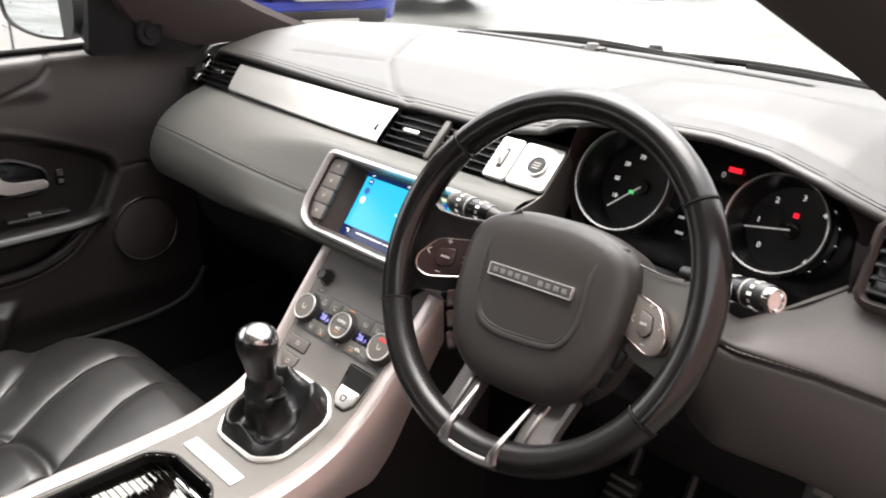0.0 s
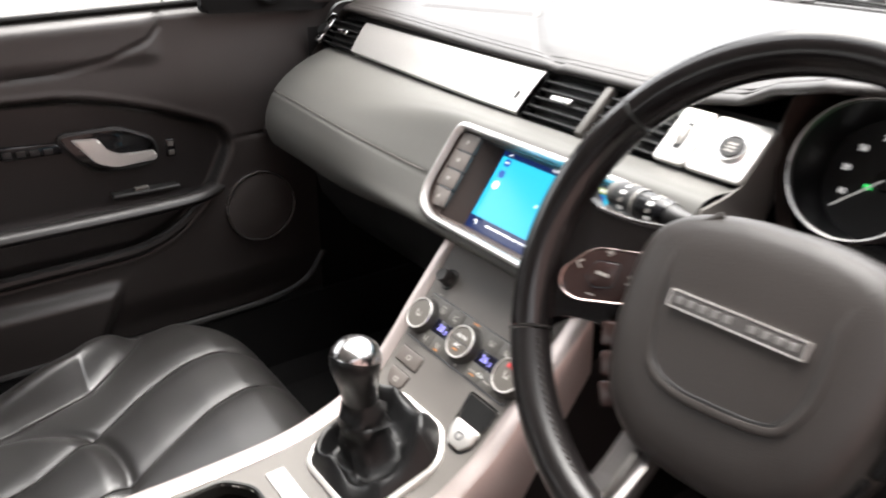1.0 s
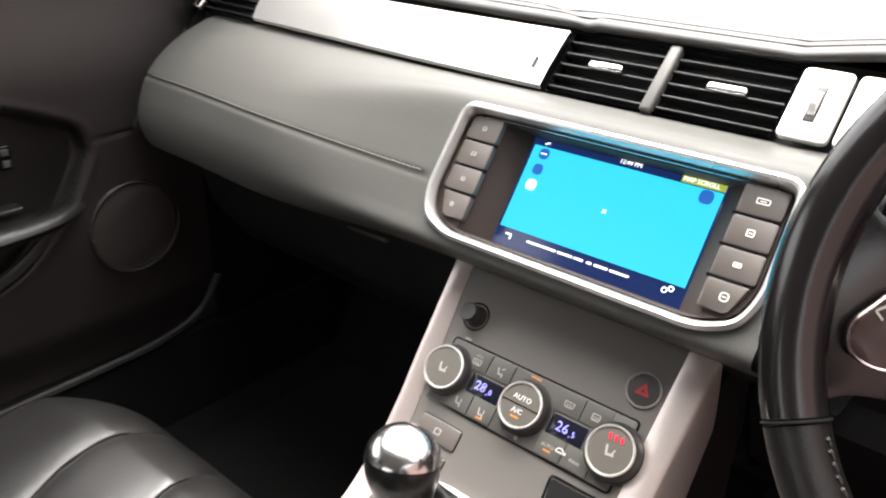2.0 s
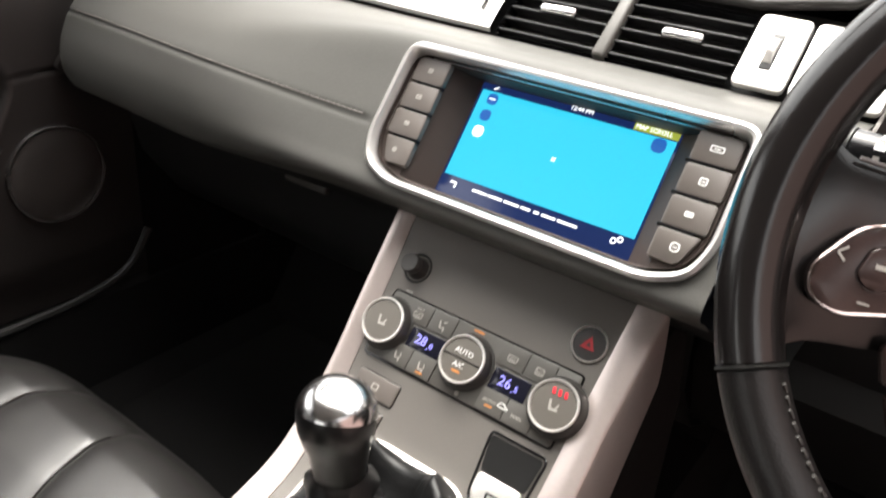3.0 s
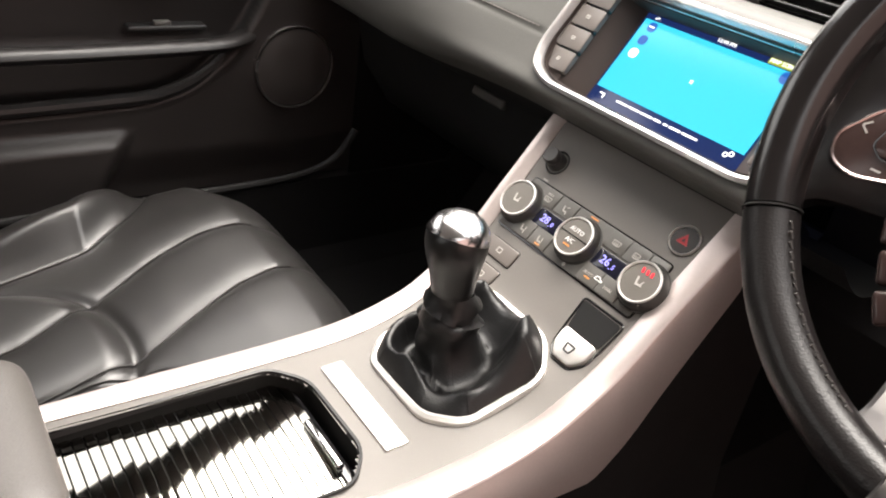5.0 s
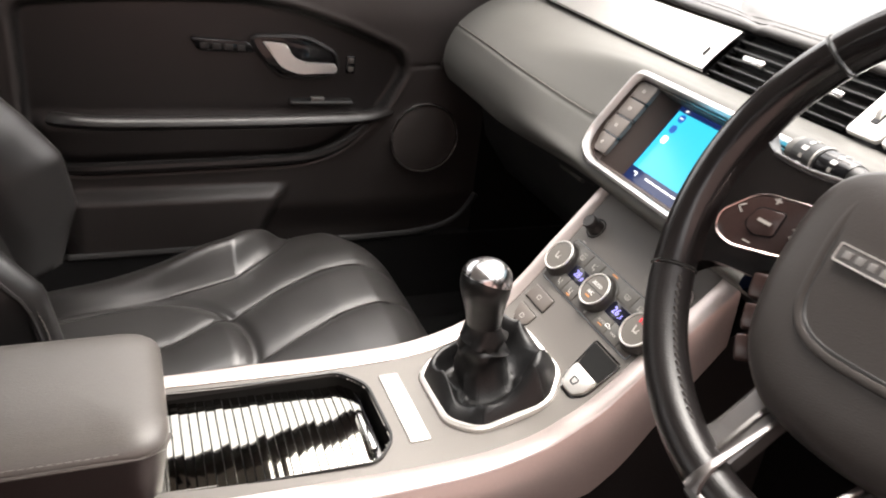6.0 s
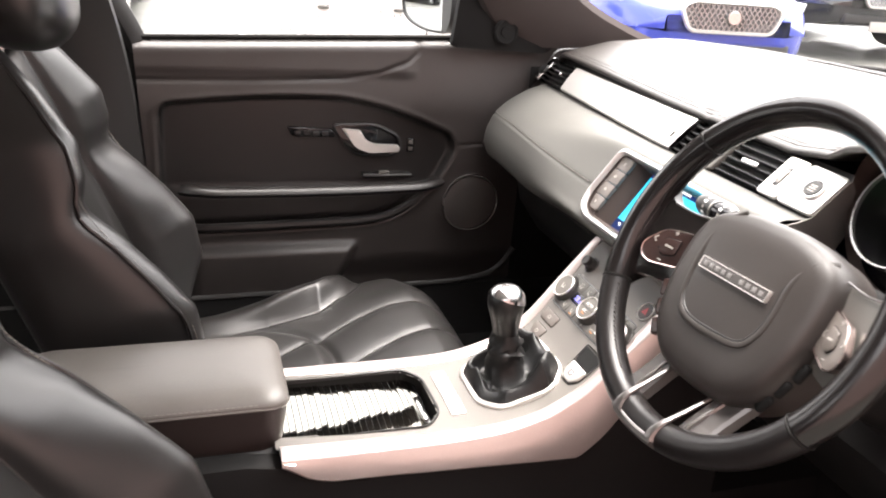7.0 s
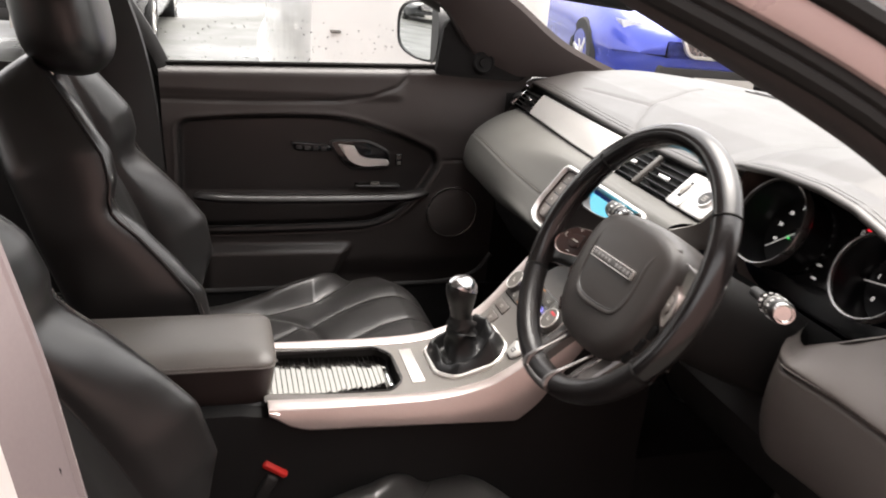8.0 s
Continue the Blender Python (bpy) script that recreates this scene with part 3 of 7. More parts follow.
lock = part("lock_panel", block((0.008, 0.018, 0.034), (-0.794, -0.083, 0.922), None, 0.003), GLOSS_BLACK, door)
for z in (0.930, 0.914):
    part("lock_button", block((0.004, 0.010, 0.009), (-0.789, -0.083, z), None, 0.001), PLASTIC_GREY, lock)
win = part("window_switch_panel", block((0.03, 0.12, 0.008), (-0.785, -0.14, 0.853), None, 0.003), PLASTIC, door)
part("window_switch", block((0.012, 0.026, 0.008), (-0.778, -0.148, 0.860), None, 0.002), PLASTIC_GREY, win)
# speakers
disc = Matrix.Translation((-0.766, 0.070, 0.783)) @ side_on
spk = part("speaker_grille", lathe([(0, 0.004), (0.03, 0.006), (0.060, 0.005), (0.068, 0.002)], disc, 48), material("speaker_mesh", (0.05, 0.043, 0.04), 0.55, grain=900, bump=0.5, cells=True), door, "round dark speaker grille")
part("speaker_ring", lathe([(0.067, 0), (0.068, 0.006), (0.0715, 0.007), (0.073, 0.0)], disc, 48), material("dark_chrome", (0.35, 0.33, 0.32), 0.25, metal=0.9, bump=0), spk)
sail = part("sail_panel", prism(rounded([(-0.010, 1.158), (0.235, 1.150), (0.250, 1.192), (0.150, 1.262), (0.030, 1.308), (0.005, 1.290)], 0.014, 4), 0.020, Matrix.Translation((-0.776, 0, 0)) @ side_on, 0.008), PLASTIC_DARK, door, "black corner panel with a tweeter")
tw = Matrix.Translation((-0.748, 0.115, 1.197)) @ side_on
part("tweeter", lathe([(0, 0.004), (0.012, 0.005), (0.013, 0.002), (0.022, 0.003), (0.024, 0.006), (0.028, 0.004), (0.03, 0)], tw, 32), PLASTIC_DARK, sail)
# window frame, pane and seal at the belt
frame_line = spline([(-0.815, -0.675, 1.13), (-0.79, -0.71, 1.21), (-0.745, -0.765, 1.31), (-0.68, -0.83, 1.43), (-0.61, -0.88, 1.53)], 6)
part("window_frame", tube(frame_line, 0.016, 8, flat=1.5), PLASTIC, door, "black window frame")
top_line = [(-0.735, -0.02, 1.315), (-0.690, -0.20, 1.395), (-0.655, -0.40, 1.448), (-0.645, -0.62, 1.468), (-0.650, -0.86, 1.462)]
roof_line = [(-0.700, -0.03, 1.350), (-0.645, -0.22, 1.440), (-0.590, -0.45, 1.520), (-0.590, -0.66, 1.532), (-0.595, -0.90, 1.530)]
part("upper_window_frame", ribbon(top_line, roof_line, (0.012, 0.0, -0.006)), PLASTIC, door, "black upper window frame")
part("belt_seal", tube([(-0.806, y, belt(y) + 0.002) for y in np.linspace(-0.68, 0.10, 20)], 0.005, 8), RUBBER, door)
pane = part("side_window", sheet([[(-0.825 + 0.20 * k * k, y * (1 - 0.25 * k) - 0.18 * k, 1.14 + 0.40 * k) for y in np.linspace(-0.70, 0.22, 12)] for k in np.linspace(0, 1, 6)]), PANE, door, "clear side window")
pane.visible_shadow = False

# rain on the outside of the pane
rng = random.Random(11)
bm = bmesh.new()
for k in range(130):
    y, f = rng.uniform(-0.66, -0.05) - 0.1 * rng.random(), rng.uniform(0.05, 0.55)
    f = f * f
    spot = Vector((-0.829 + 0.20 * f * f, y, 1.15 + 0.40 * f))
    r = rng.uniform(0.0012, 0.0034)
    lathe([(0.0, r * 0.55), (r * 0.6, r * 0.45), (r, 0.0)], facing(spot, (-1, 0, 0.25)), 8, bm=bm)
part("raindrops", bm, glass("water_drop", (0.75, 0.76, 0.76), 0.35), door, "small raindrops on the pane")

# door mirror
mirror = thing("door_mirror", (-0.90, 0.07, 1.17), "dark door mirror with a bright glass", "door mirror")
shape = [(0.20, 0), (0.19, 0.055), (0.12, 0.085), (-0.02, 0.09), (-0.09, 0.07), (-0.115, 0.0), (-0.08, -0.07), (0.05, -0.085), (0.17, -0.06)]
rim = spline([(-0.995 + 0.0 * u, -0.015 + u * 0.0, 1.235 + v) for u, v in shape], 5, True)
outline = [(p.x, p.y, p.z) for p in rim]
shell_rows = []
for k in np.linspace(0, 1, 8):
    sc = math.cos(k * 1.45)
    shell_rows.append([(-1.0 - u * 0.85 * sc, 0.03 + 0.115 * math.sin(k * 1.45), 1.238 + v * 0.95 * sc) for u, v in [(q.x, q.y) for q in spline([(a, b, 0) for a, b in shape], 5, True)]])
part("shell", sheet(shell_rows, close_u=True, cap=True), PLASTIC, mirror)
glass_rim = [(u * 0.80, v * 0.86) for u, v in [(q.x, q.y) for q in spline([(a, b, 0) for a, b in shape], 5, True)]]
part("mirror_pane", prism([(-u, v) for u, v in glass_rim], 0.003, facing((-1.0, 0.026, 1.238), (0.30, -0.95, 0.03), (1, 0, 0))), MIRROR, mirror, "silvered mirror glass")
part("rim", band([(-u, v) for u, v in glass_rim], [(0.006, -0.004), (0.006, 0.006), (0.0, 0.007), (0.0, -0.002)], facing((-1.0, 0.026, 1.238), (0.30, -0.95, 0.03), (1, 0, 0))), PLASTIC, mirror)
part("foot", block((0.12, 0.07, 0.05), (-0.88, 0.08, 1.175), pose(0, 0, 0, 0, 12, 0), 0.02, 4), PLASTIC, mirror)

# ---- dashboard ----
dash = thing("dashboard", (0, 0.3, 0.9), "dark leather-covered dashboard with stitched seams", "dashboard")
HOOD = [(0.10, 0.0), (0.17, 0.012), (0.215, 0.036), (0.28, 0.056), (0.36, 0.066), (0.44, 0.068), (0.50, 0.062), (0.56, 0.046), (0.62, 0.022), (0.70, 0.004), (0.76, 0.0)]
lip_y = lambda x: 0.222 + 0.022 * step(-0.1, -0.74, x) - 0.050 * step(0.15, 0.30, x) * step(0.76, 0.55, x)


def dash_top(x, y):
    base = along([(0.14, 1.150), (0.222, 1.155), (0.26, 1.168), (0.36, 1.192), (0.50, 1.203), (0.70, 1.199), (0.90, 1.182)], y)
    hood = along(HOOD, x) * step(0.62, 0.24, y)
    drop = 0.10 * step(0.70, 0.78, abs(x))
    return base + hood - drop - 0.003 * math.exp(-(near_line(x, y, [(-0.52, 0.30), (-0.275, 0.338)]) / 0.005) ** 2) \
        - 0.003 * math.exp(-(near_line(x, y, [(-0.10, 0.225), (-0.16, 0.245), (-0.275, 0.338), (-0.43, 0.56)]) / 0.005) ** 2)


rows = []
xs = [float(v) for v in np.linspace(-0.765, 0.765, 300)]
for k, f in enumerate(np.linspace(0, 1, 120)):
    row = []
    for x in xs:
        y = lip_y(x) + (edge_y(x) - lip_y(x)) * f
        row.append((x, y, dash_top(x, y)))
    rows.append(row)
# rolled front lip and its underside
for d, h in ((-0.004, -0.003), (-0.005, -0.006), (-0.002, -0.010), (0.012, -0.012), (0.05, -0.013)):
    rows.insert(0, [(x, lip_y(x) + d, dash_top(x, lip_y(x)) + h) for x in xs])
part("upper_pad", sheet(rows), PAD_TOP, dash, "brown-grey leather dashboard top with seams", sharp=1.3)
part("lip_piping", tube([(x, lip_y(x) + 0.007, dash_top(x, lip_y(x) + 0.007) - 0.0002) for x in np.linspace(-0.74, 0.74, 80)], 0.0010, 6), PAD_TOP, dash)
part("lip_piping", tube([(x, lip_y(x) + 0.016, dash_top(x, lip_y(x) + 0.016) - 0.0005) for x in np.linspace(-0.74, 0.74, 80)], 0.0010, 6), PAD_TOP, dash)
# demister slot with a light sensor
slot_y = lambda x: 0.775 - 0.10 * (abs(x + 0.02) / 0.5) ** 2
slot_rows = lambda h, half: [[(x, slot_y(x) + d, dash_top(x, slot_y(x) + d) + h) for d in (-half, half)] for x in np.linspace(-0.40, 0.34, 30)]
slot = part("demister_grille", sheet(slot_rows(0.0015, 0.017)), PLASTIC_DARK, dash, "black slotted demister grille")
for sg in (-1, 1):
    part("grille_edge", tube([(x, slot_y(x) + sg * 0.014, dash_top(x, slot_y(x) + sg * 0.014) + 0.001) for x in np.linspace(-0.44, 0.30, 30)], 0.002, 6), PAD_TOP, slot)
part("light_sensor", lathe([(0, 0.013), (0.012, 0.011), (0.018, 0.0)], Matrix.Translation((-0.127, 0.766, dash_top(-0.127, 0.765) + 0.002)), 20), PLASTIC_GREY, dash)
part("sensor_tab", block((0.05, 0.028, 0.008), (-0.127, 0.770, dash_top(-0.12, 0.765) + 0.003), None, 0.003), PAD_TOP, dash)

# screen plane: leaning back
LEAN_S = radians(36)
S_N = Vector((0, -math.cos(LEAN_S), math.sin(LEAN_S)))
S_UP = Vector((0, math.sin(LEAN_S), math.cos(LEAN_S)))
S_O = Vector((0, 0.1065, 1.0195))
SCREEN = facing(S_O, S_N)                    # x right, y up the screen, z towards the seats
BEZ_D = 0.036
BEZEL = rounded([(-0.159, 0.055), (0.159, 0.055), (0.1605, -0.036), (0.151, -0.062), (0.122, -0.0745), (-0.122, -0.0745), (-0.151, -0.062), (-0.1605, -0.036)],
                [0.017, 0.017, 0.02, 0.02, 0.02, 0.02, 0.02, 0.02], 5)


def bez(u, v, d=BEZ_D):
    return S_O + Vector((u, 0, 0)) + S_UP * v + S_N * d


SIDE_P = [(0.176, 1.088), (0.150, 1.080), (0.115, 1.066), (0.083, 1.047), (0.062, 1.028), (0.055, 1.018), (0.051, 1.008), (0.045, 0.982), (0.046, 0.955), (0.054, 0.932), (0.064, 0.919), (0.085, 0.914), (0.22, 0.910)]
t1, t2 = bez(0, 0.060, BEZ_D - 0.004), bez(0, -0.080, BEZ_D - 0.004)
seam_f = (t1.z - 1.017) / (t1.z - t2.z)
MID_P = [(0.172, 1.090), (0.146, 1.0915), (t1.y + 0.013, t1.z + 0.0035)]
MID_P += [(t1.y + (t2.y - t1.y) * f, t1.z + (t2.z - t1.z) * f) for f in (0.03, 0.5 * seam_f, seam_f, 0.34 + 0.66 * seam_f, 0.67 + 0.33 * seam_f, 1.0)]
MID_P += [(t2.y + 0.004, t2.z - 0.010), (t2.y + 0.022, t2.z - 0.022), (0.12, 0.905), (0.22, 0.90)]
side_c = spline([(0, y, z) for y, z in SIDE_P], 8)
mid_c = spline([(0, y, z) for y, z in MID_P], 8)
xs = sorted(set([round(float(v), 4) for v in np.linspace(-0.745, -0.20, 74)] + [round(float(v), 4) for v in np.linspace(-0.20, 0.215, 104)]))
cols, seam_line = [], []
for x in xs:
    w = step(-0.50, -0.15, x)
    col = []
    for a, b in zip(side_c, mid_c):
        p = a.lerp(b, w)
        z = p.z
        y = p.y + 0.040 * step(-0.15, -0.74, x) * (0.6 + 0.4 * step(0.93, 1.06, z))
        shrink = 1 - 0.45 * max(0.0, (-0.705 - x) / 0.04) ** 2.4
        y, z = 0.20 + (y - 0.20) * shrink, 1.0 + (z - 1.0) * (0.55 + 0.45 * shrink)
        col.append(Vector((x, y, z)))
    mark = col[40].copy()
    seam_line.append(mark)
    for p in col:
        p.y += 0.0032 * math.exp(-((p - mark).length / 0.0026) ** 2) * (1 - step(-0.18, -0.16, x))
    cols.append(col)
# the pad's own profile behind its lower edge, coloured matt black
part("pad_underside", sheet([[p + Vector((0, 0.002, -0.001)) for p in c[81:]] for c in cols]), PLASTIC_DARK, dash, "black underside of the dashboard pad")
bm = sheet([c[:83] for c in cols])
cut = [f for f in bm.faces if all(inside(q.x, q.y, BEZEL) for q in [SCREEN.inverted() @ v.co for v in f.verts])
       and abs((SCREEN.inverted() @ f.calc_center_median()).z - BEZ_D) < 0.02]
cut += [f for f in bm.faces if f not in cut and f.calc_center_median().x > 0.168 and f.calc_center_median().z < 1.0]
bmesh.ops.delete(bm, geom=cut, context="FACES")
part("lower_pad", bm, PAD_LOW, dash, "grey-green leather lower dashboard with a stitched seam", sharp=1.4)
seam([(p.x, p.y - 0.0006, p.z + 0.0052) for p in seam_line if -0.70 < p.x < -0.166][::4], dash, r=0.0009)
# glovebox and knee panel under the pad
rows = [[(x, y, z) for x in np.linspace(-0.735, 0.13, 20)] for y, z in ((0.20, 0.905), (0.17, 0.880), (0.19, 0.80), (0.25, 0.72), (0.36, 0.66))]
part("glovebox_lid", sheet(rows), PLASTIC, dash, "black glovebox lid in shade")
part("glovebox_latch", block((0.07, 0.012, 0.014), (-0.36, 0.172, 0.868), pose(0, 0, 0, -15, 0, 0), 0.004), PLASTIC_GREY, dash)
part("dash_end_left", prism(rounded([(0.08, 0.93), (0.30, 0.93), (0.60, 1.19), (0.25, 1.16), (0.22, 1.10)], 0.02, 3), 0.01, Matrix.Translation((-0.765, 0, 0)) @ side_on), DOOR_TRIM, dash)

# aluminium strip between the vents
strip_lo = lambda x: Vector((x, 0.170 + 0.038 * step(-0.1, -0.75, x), 1.094))
strip_hi = lambda x: Vector((x, 0.219 + 0.022 * step(-0.1, -0.75, x), 1.1415))
S_F = Vector((0, -0.69, 0.72))
rows = []
for x in np.linspace(-0.612, -0.118, 40):
    a, b = strip_lo(x), strip_hi(x)
    a, b = a + S_F * 0.002, b + S_F * 0.002
    rows.append([a - S_F * 0.004, a.lerp(b, 0.02) + S_F * 0.001, a.lerp(b, 0.3) + S_F * 0.0025, a.lerp(b, 0.7) + S_F * 0.0025, a.lerp(b, 0.98) + S_F * 0.001, b - S_F * 0.004])
strip = solo("trim_strip", sheet(rows), ALU, "brushed satin aluminium strip across the dashboard", "trim strip")
part("airbag_mark", block((0.0015, 0.012, 0.003), strip_lo(-0.135).lerp(strip_hi(-0.135), 0.35) + S_F * 0.006, facing((0, 0, 0), S_F), 0), PLASTIC, strip)
rows = [[strip_lo(x) - S_F * 0.012 + Vector((0, 0, -0.012)) for x in np.linspace(-0.76, 0.215, 30)], [strip_hi(x) - S_F * 0.012 + Vector((0, 0.01, 0.012)) for x in np.linspace(-0.76, 0.215, 30)]]
part("vent_backing", sheet(rows), PLASTIC, dash)


def air_vent(x0, x1, tabs, label, split=()):
    """A louvred outlet: a dark box with tilted slats and silver tabs."""
    v = thing("air_vent", strip_lo((x0 + x1) / 2), label, "air vent", "dashboard air vents")
    lo0, lo1, hi0, hi1 = strip_lo(x0), strip_lo(x1), strip_hi(x0), strip_hi(x1)
    back = S_F * -0.05
    bm = sheet([[lo0, lo1], [lo0 + back, lo1 + back], [hi0 + back, hi1 + back], [hi0, hi1]])
    sheet([[lo0, hi0], [lo0 + back, hi0 + back]], bm=bm)
    sheet([[lo1, hi1], [lo1 + back, hi1 + back]], bm=bm)
    part("duct", bm, GLOSS_BLACK, v)
    for k in range(5):
        f = 0.12 + 0.19 * k
        a, b = lo0.lerp(hi0, f), lo1.lerp(hi1, f)
        slat = block(((b - a).length, 0.0022, 0.020), (a + b) / 2 - S_F * 0.011, facing((0, 0, 0), (S_F + Vector((0, 0, -0.25))).normalized(), b - a), 0.0008, 2)
        part("slat", slat, PLASTIC, v)
    for x in tabs:
        mid = strip_lo(x).lerp(strip_hi(x), 0.50) + S_F * 0.002
        part("tab", block((0.036, 0.0085, 0.008), mid, facing((0, 0, 0), S_F), 0.003, 3), CHROME, v, "bright silver tab")
    for x in split:
        a, b = strip_lo(x), strip_hi(x)
        part("divider", block((0.012, (b - a).length * 1.05, 0.012), (a + b) / 2 - S_F * 0.002, facing((0, 0, 0), S_F), 0.003, 3), PLASTIC_GREY, v)
    return v


air_vent(-0.732, -0.616, (-0.675,), "black louvred air vent with a silver tab beside the door")
air_vent(-0.112, 0.104, (-0.062, 0.055), "pair of black louvred air vents with silver tabs", (-0.006,))
chrome_tab = thing("vent_trim", strip_lo(-0.745), "bright chrome end cap of the vent", "vent trim")
part("cap", block((0.020, 0.066, 0.010), strip_lo(-0.744).lerp(strip_hi(-0.744), 0.5), facing((0, 0, 0), S_F + Vector((0.25, 0, 0))), 0.004, 3), CHROME, chrome_tab)
part("wheel", lathe([(0, 0.006), (0.012, 0.006), (0.014, 0.002), (0.014, 0)], facing(strip_lo(-0.744).lerp(strip_hi(-0.744), 0.4) + S_F * 0.003, S_F), 20), PLASTIC, chrome_tab)


START_FACE = material("start_button_face", (0.045, 0.044, 0.043), 0.3, metal=0.3, bump=0.0)


def switch_plate(x0, x1, label):
    a, b, c, d = strip_lo(x0), strip_lo(x1), strip_hi(x1), strip_hi(x0)
    base = facing((a + c) / 2, S_F)
    w, h = x1 - x0, (d - a).length
    p = thing("switch_panel", (a + c) / 2, label, "switch panel", "silver switch panels")
    part("plate", prism(rounded([(-w / 2, -h / 2), (w / 2, -h / 2), (w / 2, h / 2), (-w / 2, h / 2)], 0.006, 3), 0.005, base, 0.0015), ALU, p)
    return p, base


p, base = switch_plate(0.108, 0.148, "narrow satin silver panel with a vent wheel")
part("wheel_slot", block((0.009, 0.034, 0.003), base @ Vector((0, 0, 0.0045)), base.to_3x3().to_4x4(), 0.001), PLASTIC, p)
part("thumb_wheel", lathe([(0, 0.003), (0.013, 0.003), (0.013, -0.003), (0, -0.003)], base @ pose(0, 0, 0.0, 0, 90, 0), 24), ALU, p)
p, base = switch_plate(0.151, 0.2165, "satin silver panel with the round start button")
b = part("start_button", lathe([(0, 0.0105), (0.011, 0.0105), (0.0125, 0.009), (0.013, 0.004)], base @ pose(0.0055, 0, 0), 36), START_FACE, p, "round dark start button")
part("button_ring", lathe([(0.013, 0.004), (0.0135, 0.010), (0.0155, 0.010), (0.016, 0.004)], base @ pose(0.0055, 0, 0), 36), CHROME, b)
for v in (0.003, -0.001, -0.005):
    part("print_bar", block((0.011, 0.0016, 0.0006), base @ Vector((0.0055, v, 0.0108)), base.to_3x3().to_4x4(), 0), GREY_MARK, b)

# ---- touchscreen unit ----
# cheek that closes the dash beside the binnacle
a, b = strip_lo(0.217), strip_hi(0.217)
part("dash_cheek", prism([(0.090, 1.048), (0.22, 1.048), (0.25, 1.10), (0.240, 1.185), (b.y + 0.004, b.z + 0.010), (b.y, b.z), (a.y, a.z), (0.146, 1.088), (0.114, 1.083)], 0.003, Matrix.Translation((0.2162, 0, 0)) @ side_on, 0.001), LEATHER_GREY, dash)
unit = thing("touchscreen_unit", S_O, "lit blue navigation screen in a silver frame with side buttons", "screen")
part("bezel", band(BEZEL, [(0.0, BEZ_D - 0.008), (0.001, BEZ_D + 0.001), (-0.002, BEZ_D + 0.0035), (-0.0045, BEZ_D + 0.0028), (-0.0062, BEZ_D - 0.001), (-0.0085, BEZ_D - 0.010)], SCREEN), BEZEL_SILVER, unit, "polished silver bezel")
inner = []
for u, v in BEZEL:
    inner.append((u * 0.948, (v + 0.010) * 0.875 - 0.010))
deep = [(max(-0.094, min(0.094, u)), max(-0.060, min(0.050, v))) for u, v in inner]
bm = sheet([[SCREEN @ Vector((u, v, BEZ_D - 0.004)) for u, v in inner], [SCREEN @ Vector((u * 1.0, v, BEZ_D - 0.010)) for u, v in inner],
            [SCREEN @ Vector((max(-0.118, min(0.118, u)), v * 0.97, BEZ_D - 0.011)) for u, v in inner], [SCREEN @ Vector((u, v, 0.0005)) for u, v in deep]], close_u=True)
part("surround", bm, SURROUND, unit, "warm grey sloping surround", sharp=0.5)
part("glass", block((0.190, 0.112, 0.004), SCREEN @ Vector((0, -0.005, -0.0015)), SCREEN.to_3x3().to_4x4(), 0.001), SCREEN_NAVY, unit, "dark display glass")


def on_screen(name, w, h, u, v, mat, d=0.0012, r=0.0, label=""):
    o = rounded([(-w / 2, -h / 2), (w / 2, -h / 2), (w / 2, h / 2), (-w / 2, h / 2)], r, 4) if r else [(-w / 2, -h / 2), (w / 2, -h / 2), (w / 2, h / 2), (-w / 2, h / 2)]
    return part(name, prism(o, 0.0004, SCREEN @ Matrix.Translation((u, v, d))), mat, unit, label)


on_screen("map_view", 0.183, 0.0825, 0.0005, -0.0012, SCREEN_BLUE, label="plain bright blue map")
for v in (0.034, 0.0185, 0.003):
    on_screen("map_icon", 0.0105, 0.0105, -0.0775, v - 0.001, SCREEN_MARK if v > 0.01 else SCREEN_TEXT, 0.0017, 0.005)
on_screen("map_icon", 0.012, 0.012, 0.0795, 0.0335, SCREEN_MARK, 0.0017, 0.0058)
on_screen("icon_bar", 0.006, 0.0014, -0.0775, 0.033, SCREEN_TEXT, 0.0022)
for a in (45, -45):
    part("cross_hair", block((0.0048, 0.0009, 0.0004), SCREEN @ Vector((0.001, -0.002, 0.0018)), SCREEN.to_3x3().to_4x4() @ pose(0, 0, 0, 0, 0, a), 0), SCREEN_TEXT, unit)
on_screen("map_tag", 0.038, 0.0062, 0.0735, 0.0440, SCREEN_TAG, 0.0017)
part("tag_text", lettering("MAP SCROLL", 0.0054, SCREEN @ Matrix.Translation((0.0715, 0.0440, 0.0024))), SCREEN_TEXT, unit)
part("clock_text", lettering("12:44 PM", 0.0056, SCREEN @ Matrix.Translation((0.0066, 0.0450, 0.0017))), SCREEN_TEXT, unit)
for u, w in zip((-0.050, -0.034, -0.0175, -0.0035, 0.007, 0.0185, 0.036), (0.015, 0.014, 0.015, 0.009, 0.005, 0.013, 0.018)):
    on_screen("address_bar", w, 0.0020, u, -0.0490, SCREEN_TEXT, 0.0017)
on_screen("back_arrow", 0.006, 0.0016, -0.0785, -0.0480, SCREEN_TEXT, 0.0017)
on_screen("back_arrow", 0.0016, 0.005, -0.0755, -0.0500, SCREEN_TEXT, 0.0017)
